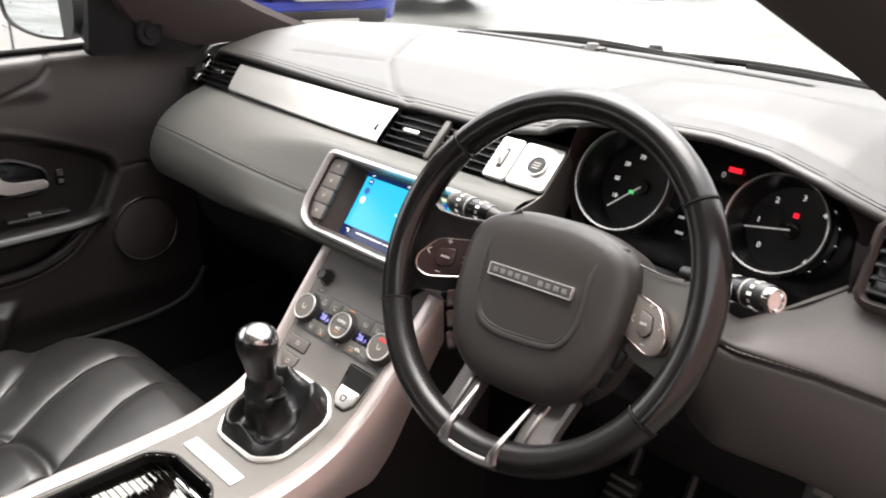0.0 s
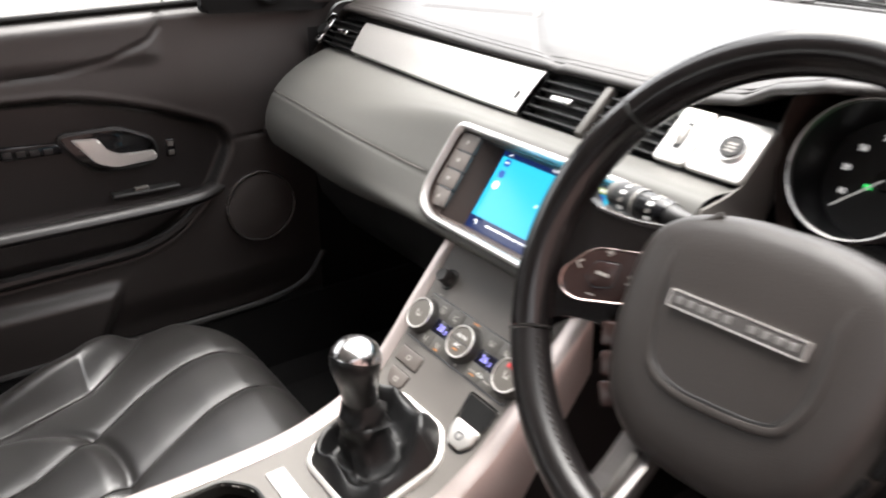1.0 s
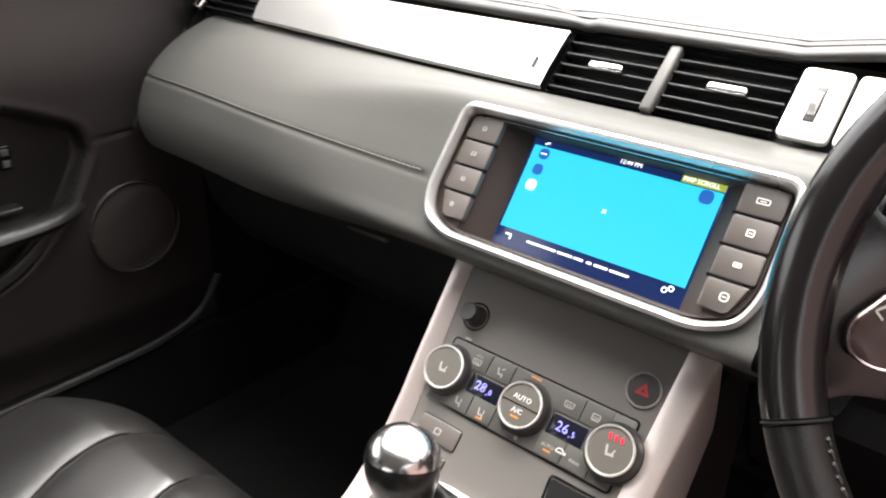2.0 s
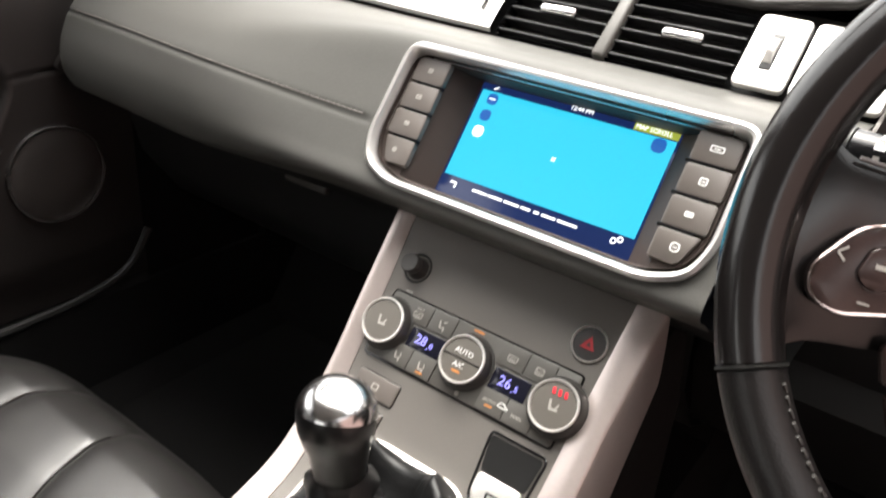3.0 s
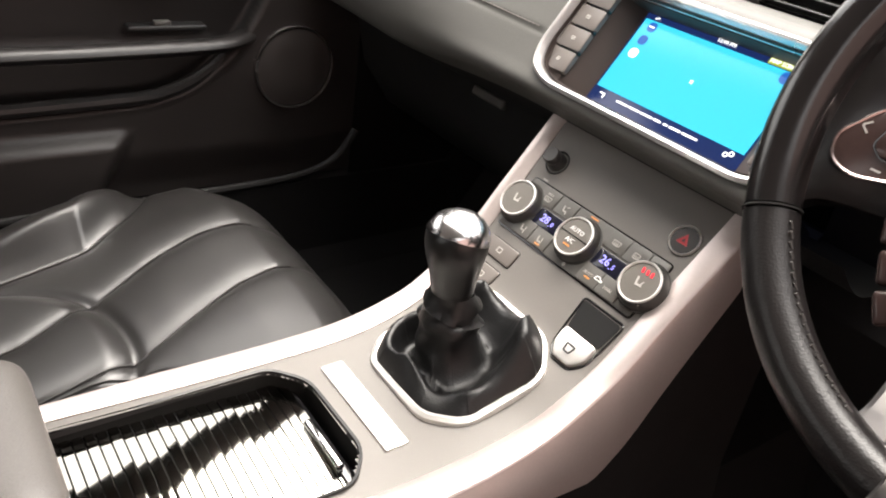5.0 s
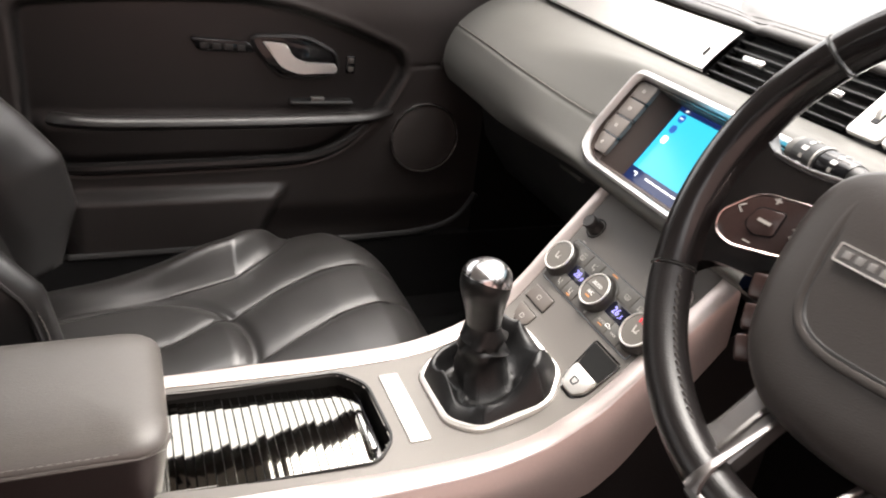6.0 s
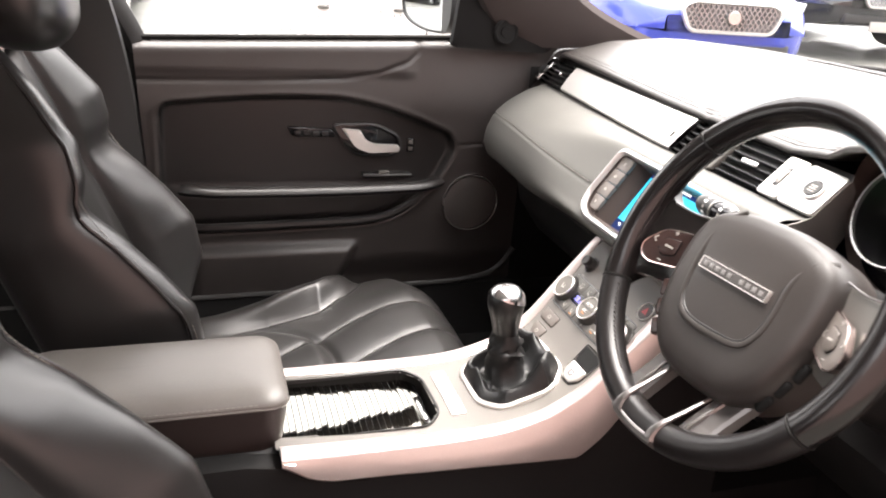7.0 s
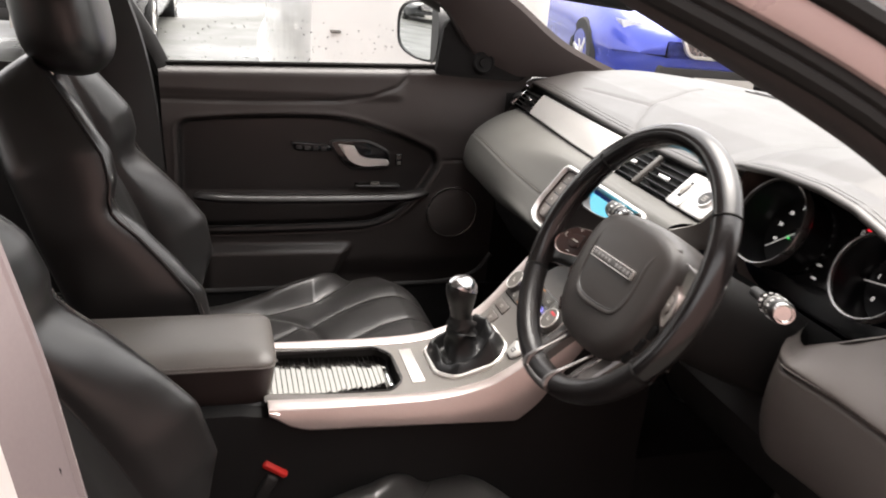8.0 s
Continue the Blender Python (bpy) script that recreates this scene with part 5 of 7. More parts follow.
for u, txt in ((-0.043, "28"), (0.043, "26")):
    w = c_block("display", 0.034, 0.0180, u, -0.001, LCD_DARK, 0.0026)
    part("digits", lettering(txt, 0.0118, CL @ Matrix.Translation((u - 0.0040, -0.001, 0.0036))), VIOLET_LIGHT, w)
    part("digits", lettering("0" if u < 0 else "5", 0.0070, CL @ Matrix.Translation((u + 0.0072, -0.0025, 0.0036))), VIOLET_LIGHT, w)
    part("digits", block((0.0010, 0.0010, 0.0005), CL @ Vector((u + 0.0042, -0.0052, 0.0036)), CLR, 0), VIOLET_LIGHT, w)
for u in (-0.0615, -0.0360, 0.0360, 0.0615):
    for v in (0.0197, -0.0197):
        b = c_block("button", 0.0247, 0.0188, u, v, PLASTIC_GREY, 0.0024, t=0.0018, r=0.0005)
        at = CL @ Matrix.Translation((u, v - 0.001, 0.0034))
        if u < 0 and v > 0 and u < -0.05:
            part("button_print", lettering("MAX", 0.0034, at @ Matrix.Translation((0, 0.0042, 0))), GREY_MARK, b)
            screen_icon(at @ Matrix.Translation((0, -0.0012, 0)), b, False)
        elif u < 0:
            vent_icon(at, b, v < 0)
        elif v > 0:
            screen_icon(at, b, u > 0.05)
        elif u < 0.05:
            part("button_print", lettering("AUTO", 0.0044, at @ Matrix.Translation((-0.002, 0.001, 0))), GREY_MARK, b)
            car_o = [(-0.0050, -0.0016), (0.0050, -0.0016), (0.0048, 0.0004), (0.0020, 0.0008), (0.0008, 0.0026), (-0.0028, 0.0026), (-0.0046, 0.0006)]
            part("button_mark", band(rounded(car_o, 0.0008, 2), [(0, 0), (0, 0.0004), (-0.0008, 0.0004), (-0.0008, 0)], at @ Matrix.Translation((0.0108, 0.0020, 0.0004))), WHITE_MARK, b)
        else:
            part("button_print", lettering("MAN", 0.0044, at @ Matrix.Translation((-0.001, -0.001, 0))), GREY_MARK, b)
        if v < 0 and abs(u) < 0.05:
            part("lamp", block((0.007, 0.0013, 0.0005), at @ Vector((-0.001 if u > 0 else 0.001, -0.0054 if u < 0 else -0.0028, 0)), CLR, 0), AMBER_LIGHT, b)
part("fan_mark", lathe([(0.0, 0.0006), (0.0018, 0.0005), (0.0020, 0.0)], CL @ Matrix.Translation((0.0045, -0.0262, 0.0020)), 12), GREY_MARK, climate)
c_block("lamp", 0.010, 0.0013, -0.002, 0.0272, AMBER_LIGHT, 0.0022, t=0.0006, r=0)
BUTTON_DARK = material("worn_black_rubber_knob", (0.028, 0.026, 0.025), 0.5, grain=900, bump=0.05)
# round switches above
for u, kind in ((-0.085, 0), (0.088, 1)):
    f = top_frame(u, 0.0430, 0.0)
    if kind:
        hz = thing("hazard_switch", f.translation, "round hazard warning switch with a red triangle", "switch")
        part("ring", lathe([(0.0150, -0.002), (0.0148, 0.0024), (0.0140, 0.0030), (0.0132, 0.001)], f, 40), ALU, hz, "thin silver ring")
        part("face", lathe([(0.0134, 0.0012), (0.008, 0.0020), (0.0, 0.0022)], f, 40), BUTTON_DARK, hz)
        tri = [(0.0072 * math.sin(a), 0.0072 * math.cos(a)) for a in (0, 2.094, 4.189)]
        part("triangle", band(tri, [(0, 0), (0, 0.0006), (-0.0022, 0.0006), (-0.0022, 0)], f @ Matrix.Translation((0, -0.001, 0.0022))), DIM_RED, hz)
    else:
        tap = thing("rotary_tap", f.translation, "small black knob standing out of the console", "knob")
        part("well", lathe([(0.0140, 0.0004), (0.0134, 0.0016), (0.0124, 0.0010), (0.0110, -0.002), (0.0, -0.002)], f, 36), PLASTIC, tap)
        part("stem", lathe([(0.0105, -0.001), (0.0098, 0.005), (0.0082, 0.0085), (0.0090, 0.0105), (0.0090, 0.0165), (0.0080, 0.0182), (0.0050, 0.0178), (0.0, 0.0176)], f, 36), BUTTON_DARK, tap)
        part("print", block((0.007, 0.0015, 0.0004), f @ Vector((0.004, -0.022, 0.0012)), f.to_3x3().to_4x4(), 0), GREY_MARK, console)
# two push switches by the left rail
for o, lab in (([(-0.088, -0.0370), (-0.0435, -0.0370), (-0.0435, -0.0235), (-0.088, -0.0235)], "wide grey push switch"),
               ([(-0.0835, -0.0430), (-0.0800, -0.0530), (-0.0700, -0.0590), (-0.0530, -0.0590), (-0.0465, -0.0540), (-0.0460, -0.0430)], "grey push switch with a pointed lower edge")):
    o = rounded(o, 0.002, 3)
    mx, my = sum(x for x, y in o) / len(o), sum(y for x, y in o) / len(o)
    sw = thing("push_switch", on_top(mx, my), lab, "switch", "console push switches")
    part("cap", plan_slab(o, -0.002, 0.0022, 0.0010), BUTTON_GREY, sw)
    part("gap", plan_line(o, 0.0009), GLOSS_BLACK, sw)
    f = top_frame(mx, my, 0.0022)
    part("mark", band(rounded([(-0.0035, -0.003), (0.0035, -0.003), (0.0035, 0.003), (-0.0035, 0.003)], 0.001, 2), [(0, 0), (0, 0.0004), (-0.001, 0.0004), (-0.001, 0)], f), GREY_MARK, sw)

# armrest box
arm = thing("armrest_box", (0, -0.63, 0.74), "padded grey leather armrest on the centre console", "armrest")
def arm_rows(levels):
    """Stacked outlines (inset, height) of the box, its front corners rounded."""
    out = []
    for inset, z in levels:
        o = rounded([(-0.092 + inset, -0.80), (0.096 - inset, -0.80), (0.096 - inset, -0.470 - inset), (-0.092 + inset, -0.470 - inset)], max(0.006, 0.036 - inset * 0.5), 7)
        out.append([(x, y, z) for x, y in o])
    return out


# sides are coloured darker than the lid to stand for their shade
part("box", sheet(arm_rows(((0.022, 0.735), (0.012, 0.737), (0.007, 0.745), (0.004, 0.770), (0.001, 0.795), (0.0, 0.8085))), close_u=True, cap=True), LEATHER_DARKENED, arm, "leather sides with their shade put into a dark brown colour", sharp=1.3)
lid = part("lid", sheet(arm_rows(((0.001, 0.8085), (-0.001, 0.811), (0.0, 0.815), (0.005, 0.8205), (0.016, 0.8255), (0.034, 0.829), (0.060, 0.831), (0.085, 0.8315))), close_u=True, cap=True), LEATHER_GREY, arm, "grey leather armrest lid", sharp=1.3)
part("lid_piping", tube([(0.0965, y, 0.8105) for y in np.linspace(-0.78, -0.512, 12)] + [(0.0945, -0.492, 0.8095), (0.084, -0.475, 0.808), (0.066, -0.4685, 0.807)], 0.0021, 6), LEATHER_GREY, lid)
seam([(0.0945, y, 0.8165) for y in np.linspace(-0.78, -0.51, 14)], lid, r=0.0007)
part("base", block((0.17, 0.31, 0.08), (-0.005, -0.645, 0.70), None, 0.012), PLASTIC, arm)

# ---- steering wheel ----
TILT = radians(26.2)
W_N = Vector((0, -math.cos(TILT), math.sin(TILT)))
WHEEL = facing((0.388, -0.069, 1.105), W_N) @ pose(0, 0, 0, 0, 0, 3.0)
wheel = thing("steering_wheel", WHEEL.translation, "black leather steering wheel with grey hub pad and silver lower spokes", "steering wheel")


def w(u, v, d=0.0):
    return WHEEL @ Vector((u, v, d))


R_W, r_W = 0.1765, 0.0160


def rim_piece(a0, a1, swell=0.0):
    n = max(6, int(abs(a1 - a0) / 3))
    rows = []
    for k in range(n + 1):
        a = radians(a0 + (a1 - a0) * k / n)
        c, s = math.cos(a), math.sin(a)
        f = k / n
        rt = r_W * (1 + swell * math.sin(math.pi * f))
        rows.append([w((R_W + rt * math.cos(b)) * c, (R_W + rt * math.cos(b)) * s, rt * 1.08 * math.sin(b)) for b in np.linspace(0, 2 * math.pi, 19)[:-1]])
    return sheet(rows, close_u=True, cap=True)


RIM_LEATHER = material("smooth_rim_leather", (0.0085, 0.0072, 0.0072), 0.20, grain=700, bump=0.03, cells=True, vary=0.2, spec=0.62)
RIM_GRIP = material("perforated_rim_leather", (0.0085, 0.0072, 0.0072), 0.33, grain=700, bump=0.14, cells=True, vary=0.2, spec=0.45)
JOINTS = (36.0, 140.0, 204.0, 330.0)
part("rim_top", rim_piece(36.6, 139.4), RIM_LEATHER, wheel, "smooth black leather rim")
part("rim_side", rim_piece(140.6, 203.4, 0.05), RIM_LEATHER, wheel)
part("rim_bottom", rim_piece(204.6, 329.4), RIM_GRIP, wheel, "perforated black leather lower rim")
part("rim_side", rim_piece(330.6, 395.4, 0.05), RIM_LEATHER, wheel)
for a in JOINTS:
    c, s = math.cos(radians(a)), math.sin(radians(a))
    ring = [w((R_W + 0.0163 * math.cos(b)) * c, (R_W + 0.0163 * math.cos(b)) * s, 0.0163 * 1.08 * math.sin(b)) for b in np.linspace(0, 2 * math.pi, 25)[:-1]]
    part("rim_seam", tube(ring, 0.0008, 5, closed=True), RUBBER, wheel)
bm = bmesh.new()
for a in np.arange(207, 246, 2.1):
    c0, s0, c1, s1 = (f(radians(v)) for v in (a, a + 1.3) for f in (math.cos, math.sin))
    q = R_W - 0.0145
    tube([w(q * c0, q * s0, 0.0085), w(q * c1, q * s1, 0.0060)], 0.0012, 5, bm=bm)
part("rim_stitching", bm, material("dark_grey_thread", (0.045, 0.042, 0.040), 0.7, grain=1500, bump=0.1), wheel)

SPOKE_GREY = material("satin_dark_grey_spoke", (0.125, 0.117, 0.114), 0.32, metal=0.6, grain=300, bump=0.02, vary=0.08)
SPOKE_SILVER = material("worn_satin_silver", (0.23, 0.215, 0.21), 0.30, metal=0.95, grain=300, bump=0.02, vary=0.08)
# hub pad, crowned and set back from the rim
W_R = WHEEL.to_3x3().to_4x4()
half = [(0.0, 0.065), (0.034, 0.064), (0.068, 0.057), (0.090, 0.044), (0.101, 0.022), (0.1025, -0.010), (0.099, -0.046), (0.084, -0.088), (0.054, -0.114), (0.024, -0.1205), (0.0, -0.1215)]
PAD_O = [(p.x, p.y) for p in spline([(x, y, 0) for x, y in half + [(-x, y) for x, y in half[-2:0:-1]]], 6, True)]
rows = []
for f, d in ((0.97, -0.075), (1.0, -0.045), (1.0, -0.030), (0.985, -0.020), (0.955, -0.0125), (0.91, -0.008), (0.82, -0.0045), (0.66, -0.002), (0.40, 0.0), (0.1, 0.0005)):
    rows.append([w(x * f, y * f - (1 - f) * 0.022, d) for x, y in PAD_O])
HUB = material("hub_grey", (0.033, 0.0285, 0.0262), 0.40, grain=900, bump=0.12, cells=True, vary=0.1)
part("hub_pad", sheet(rows, close_u=True, cap=True), HUB, wheel, "grey hub pad", sharp=1.0)
u_pts = [(-0.0440, 0.0600), (-0.0560, 0.0480), (-0.0615, 0.034), (-0.0635, 0.008), (-0.060, -0.027), (-0.0545, -0.047), (-0.043, -0.0590), (-0.022, -0.0645), (0.010, -0.0640), (0.038, -0.0610), (0.0515, -0.0540), (0.0600, -0.036),
         (0.0620, -0.014), (0.0605, 0.012), (0.0635, 0.030), (0.0700, 0.0430), (0.0800, 0.0505)]
u_line = spline([w(x, y, 0.0012 - 0.0040 * (x / 0.07) ** 2 - 0.0080 * max(0, y / 0.05) ** 2 - 0.02 * max(0, (math.hypot(x, y) - 0.086) / 0.02)) for x, y in u_pts], 5)
part("hub_crease", tube(u_line, 0.0032, 10, flat=0.55, up=W_N), HUB, wheel)
part("crease_shadow", tube([p - W_N * 0.0006 + (WHEEL.translation - W_N * 0.0 - p).normalized() * 0.0042 for p in u_line], 0.0015, 6), PLASTIC, wheel)
BADGE_MARK = material("dim_silver_print", (0.30, 0.29, 0.28), 0.35, metal=0.6, bump=0.0, vary=0.1)
badge = part("badge_plate", block((0.100, 0.0118, 0.0040), w(-0.001, -0.0050, 0.0012), W_R, 0.0012), SPOKE_GREY, wheel, "narrow dark plate with a row of silver marks")
for k in range(10):
    if k != 5:
        part("badge_bar", block((0.0056, 0.0050, 0.0006), w(-0.001 - 0.0418 + 0.0093 * k, -0.0050, 0.0034), W_R, 0.0002), BADGE_MARK, badge)
part("badge_rim", band(rounded([(-0.050, -0.0059), (0.050, -0.0059), (0.050, 0.0059), (-0.050, 0.0059)], 0.001, 2), [(0.0006, -0.002), (0.0004, 0.0036), (-0.0005, 0.0036), (-0.0010, 0.002)], WHEEL @ pose(-0.001, -0.0050, 0)), ALU, badge)


def limb(rail_a, rail_b, thick, mat, name, label=""):
    """A solid limb between two edge lines of (u, v, d)."""
    a = spline(rail_a, 6)
    b = spline(rail_b, 6)
    rows = []
    for p, q in zip(a, b):
        p1, q1 = p.lerp(q, 0.10), p.lerp(q, 0.90)
        rows.append([w(p.x, p.y, p.z - thick), w(p.x, p.y, p.z - 0.003), w(p1.x, p1.y, p1.z), w(q1.x, q1.y, q1.z), w(q.x, q.y, q.z - 0.003), w(q.x, q.y, q.z - thick)])
    return part(name, sheet(rows, close_u=True, cap=True), mat, wheel, label)


# pod edge chrome, a pinkish reflection mixed into its colour
POD_TRIM = material("chrome_with_pink_glow", (0.50, 0.40, 0.38), 0.22, metal=1.0, bump=0.0)
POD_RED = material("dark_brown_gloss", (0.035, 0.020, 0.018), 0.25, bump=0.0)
for s in (-1, 1):
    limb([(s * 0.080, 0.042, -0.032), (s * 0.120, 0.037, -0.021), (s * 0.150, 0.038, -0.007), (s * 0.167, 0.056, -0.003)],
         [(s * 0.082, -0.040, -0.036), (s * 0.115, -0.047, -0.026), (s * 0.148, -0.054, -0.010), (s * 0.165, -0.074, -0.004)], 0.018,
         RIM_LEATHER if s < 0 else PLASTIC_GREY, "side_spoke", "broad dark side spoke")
    part("spoke_line", tube(spline([w(s * 0.086, 0.0415, -0.0285), w(s * 0.120, 0.0365, -0.0195), w(s * 0.146, 0.0370, -0.0075)], 5), 0.0012, 6), SPOKE_SILVER, wheel)
    pf = WHEEL @ pose(s * 0.124, -0.008, -0.0150, 0, -s * 27, 0)
    pr = pf.to_3x3().to_4x4()
    pod_o = [(s * x, y) for x, y in ((-0.031, 0.025), (0.014, 0.015), (0.032, -0.010), (0.028, -0.024), (0.014, -0.028), (-0.026, -0.017), (-0.032, 0.002))]
    pod_o = pod_o if s > 0 else pod_o[::-1]
    pod_o = rounded(pod_o, 0.009, 4)
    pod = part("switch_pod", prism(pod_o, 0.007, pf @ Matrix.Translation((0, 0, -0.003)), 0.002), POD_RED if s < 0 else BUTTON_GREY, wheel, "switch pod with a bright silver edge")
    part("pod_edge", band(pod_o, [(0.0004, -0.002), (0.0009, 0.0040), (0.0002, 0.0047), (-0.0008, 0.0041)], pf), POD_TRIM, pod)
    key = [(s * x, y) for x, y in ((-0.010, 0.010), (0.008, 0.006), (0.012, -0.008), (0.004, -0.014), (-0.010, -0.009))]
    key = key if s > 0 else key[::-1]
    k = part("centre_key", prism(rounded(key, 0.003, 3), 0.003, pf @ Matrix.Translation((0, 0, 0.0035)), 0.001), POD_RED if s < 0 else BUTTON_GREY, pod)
    part("key_edge", band(rounded(key, 0.003, 3), [(0.0008, 0.0), (0.0008, 0.0006), (0.0, 0.0006), (0.0, 0.0)], pf @ Matrix.Translation((0, 0, 0.0042))), GLOSS_BLACK, k)
    part("key_print", block((0.010, 0.0024, 0.0004), pf @ Vector((0.0, -0.002, 0.0067)), pr, 0), GREY_MARK, k)
    for u, v, rot in ((0.0, 0.0155, 0), (0.0, 0.0155, 90), (0.004 * s, -0.020, 0)):
        part("sign_print", block((0.0055, 0.0011, 0.0004), pf @ Vector((u, v, 0.0042)), pr @ pose(0, 0, 0, 0, 0, rot), 0), GREY_MARK, pod)
    for u, sg in ((-0.020, 1), (0.021, -1)):
        for rot in (40, -40):
            part("arrow_print", block((0.0052, 0.0011, 0.0004), pf @ Vector((u, (0.0018 if rot > 0 else -0.0018) * sg, 0.0042)), pr @ pose(0, 0, 0, 0, 0, rot), 0), GREY_MARK, pod)
    # three small keys down the side of the hub
    for k in range(3):
        u, v = s * (0.1045 - 0.0085 * k), -0.0495 - 0.0205 * k
        turn = s * (16 + 6 * k)
        bf = WHEEL @ pose(u - s * (0.004 if s < 0 else 0.008), v, -0.028 if s < 0 else -0.031, 0, -s * 15, 0) @ pose(0, 0, 0, 0, 0, -turn)
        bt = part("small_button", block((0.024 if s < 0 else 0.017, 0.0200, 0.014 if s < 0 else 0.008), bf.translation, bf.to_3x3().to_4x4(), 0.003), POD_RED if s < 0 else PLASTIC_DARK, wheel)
        mk = (GREEN_LIGHT, RED_LIGHT, GREY_MARK)[k] if s < 0 else WHITE_MARK
        big = 0.0075 if (s < 0 and k == 1) else 0.0048
        part("button_mark", block((big, big * 0.75, 0.0006), bf @ Vector((-s * 0.002, 0, 0.0072)), bf.to_3x3().to_4x4() @ pose(0, 0, 0, 0, 0, 30), 0.0002), mk, bt)
    limb([(s * 0.034, -0.104, -0.034), (s * 0.034, -0.125, -0.020), (s * 0.033, -0.150, -0.006), (s * 0.034, -0.176, 0.006)],
         [(s * 0.070, -0.100, -0.036), (s * 0.068, -0.122, -0.024), (s * 0.068, -0.148, -0.010), (s * 0.078, -0.166, -0.002)], 0.016, SPOKE_GREY, "lower_spoke", "satin dark grey lower spoke")
    edge = spline([w(s * 0.034, -0.106, -0.031), w(s * 0.033, -0.125, -0.017), w(s * 0.0318, -0.147, 0.001), w(s * 0.031, -0.160, 0.012), w(s * 0.0305, -0.171, 0.0175), w(s * 0.030, -0.180, 0.0175)], 5)
    part("spoke_edge", tube(edge, [0.0022 + 0.0052 * t ** 2.5 for t in np.linspace(0, 1, len(edge))], 8, flat=0.7), SPOKE_SILVER, wheel, "bright satin silver spoke edge")
    part("spoke_ridge", tube(spline([w(s * 0.047, -0.106, -0.033), w(s * 0.046, -0.128, -0.019), w(s * 0.045, -0.152, -0.005), w(s * 0.046, -0.170, 0.002)], 5), 0.0028, 6), DARK_SILVER, wheel)
part("spoke_bridge", tube(spline([w(u, -0.1800 - 0.003 * (1 - (u / 0.034) ** 2), 0.0105) for u in np.linspace(-0.034, 0.034, 7)], 4), 0.0086, 10, flat=0.8), SPOKE_SILVER, wheel, "satin silver bridge between the lower spokes")

# ---- column and stalks ----
column = thing("steering_column", (0.388, 0.05, 1.0), "dark plastic steering column shroud", "steering column")
rows = []
for d, sx, sy in ((-0.020, 0.050, 0.045), (-0.035, 0.066, 0.056), (-0.07, 0.072, 0.062), (-0.12, 0.074, 0.066), (-0.24, 0.072, 0.066), (-0.30, 0.068, 0.062)):
    rows.append([w(math.copysign(abs(math.cos(a)) ** 0.6, math.cos(a)) * sx, math.copysign(abs(math.sin(a)) ** 0.6, math.sin(a)) * sy - 0.012, d) for a in np.linspace(0, 2 * math.pi, 33)[:-1]])
part("shroud", sheet(rows, close_u=True, cap=True), PLASTIC_DARK, column)
part("shroud_joint", tube([w(math.copysign(abs(math.cos(a)) ** 0.6, math.cos(a)) * 0.0735, math.copysign(abs(math.sin(a)) ** 0.6, math.sin(a)) * 0.0635 - 0.012, -0.085) for a in np.linspace(0, 2 * math.pi, 41)[:-1]], 0.001, 5, closed=True), PLASTIC_GREY, column)
for s, lab in ((-1, "black wiper stalk with grey printing"), (1, "black light stalk with a bright round end")):
    st = thing("column_stalk", (0.388 + s * 0.06, 0.045, 1.105), lab, "stalk", "steering column stalks")
    a = Vector((0.470, 0.085, 1.092)) if s > 0 else Vector((0.318, 0.016, 1.110))
    tip = Vector((0.587, 0.031, 1.1185)) if s > 0 else Vector((0.188, 0.026, 1.109))
    d = (tip - a).normalized()
    m = facing(a, d, (0, 0, 1))
    L = (tip - a).length
    q = L - 0.068
    part("arm", lathe([(0.0065, 0.0), (0.0068, q * 0.5), (0.0095, q * 0.9), (0.0110, q), (0.0, q)], m, 24), PLASTIC, st)
    part("barrel", lathe([(0.0, q), (0.0118, q), (0.0128, q + 0.004), (0.0130, q + 0.030), (0.0, q + 0.0305)], m, 28), GLOSS_BLACK, st, "black barrel with switch prints")
    part("collar", lathe([(0.0, q + 0.031), (0.0137, q + 0.031), (0.0137, q + 0.058), (0.0125, q + 0.060), (0.0, q + 0.060)], m, 28), PLASTIC, st)
    part("joint_ring", lathe([(0.0138, q + 0.0335), (0.0141, q + 0.0345), (0.0138, q + 0.0355)], m, 28), GREY_MARK, st)
    if s > 0:
        part("end_cap", lathe([(0.0122, L - 0.008), (0.0124, L - 0.003), (0.0112, L), (0.0095, L - 0.0005), (0.0085, L - 0.003), (0.0, L - 0.004)], m, 28), CHROME, st, "bright dished silver end")
    else:
        part("end_cap", lathe([(0.0122, L - 0.008), (0.0122, L - 0.003), (0.0108, L), (0.0, L + 0.0005)], m, 28), PLASTIC_GREY, st, "grey rounded end")
    for k in range(24):
        ang = radians(12 + 30 * (k % 12))
        r, lng = (0.0130, q + 0.015) if k < 12 else (0.0138, q + 0.047)
        o = m @ Vector((0, 0, lng))
        c = m @ Vector((r * math.cos(ang), r * math.sin(ang), lng))
        part("print_mark", block((0.0032 if k % 2 else 0.0055, 0.0034, 0.0006), c, facing((0, 0, 0), c - o, d), 0), RED_LIGHT if (k == 17 and s < 0) else (WHITE_MARK if k % 3 else GREY_MARK), st)

# ---- instrument cluster ----
D_N = Vector((0, -math.cos(radians(22)), math.sin(radians(22))))
cl = thing("instrument_cluster", (0.37, 0.29, 1.09), "unlit-looking black instrument cluster with two round dials and warning lamps", "instrument cluster")
FACE = facing((0.405, 0.284, 1.105), D_N)
FR = FACE.to_3x3().to_4x4()
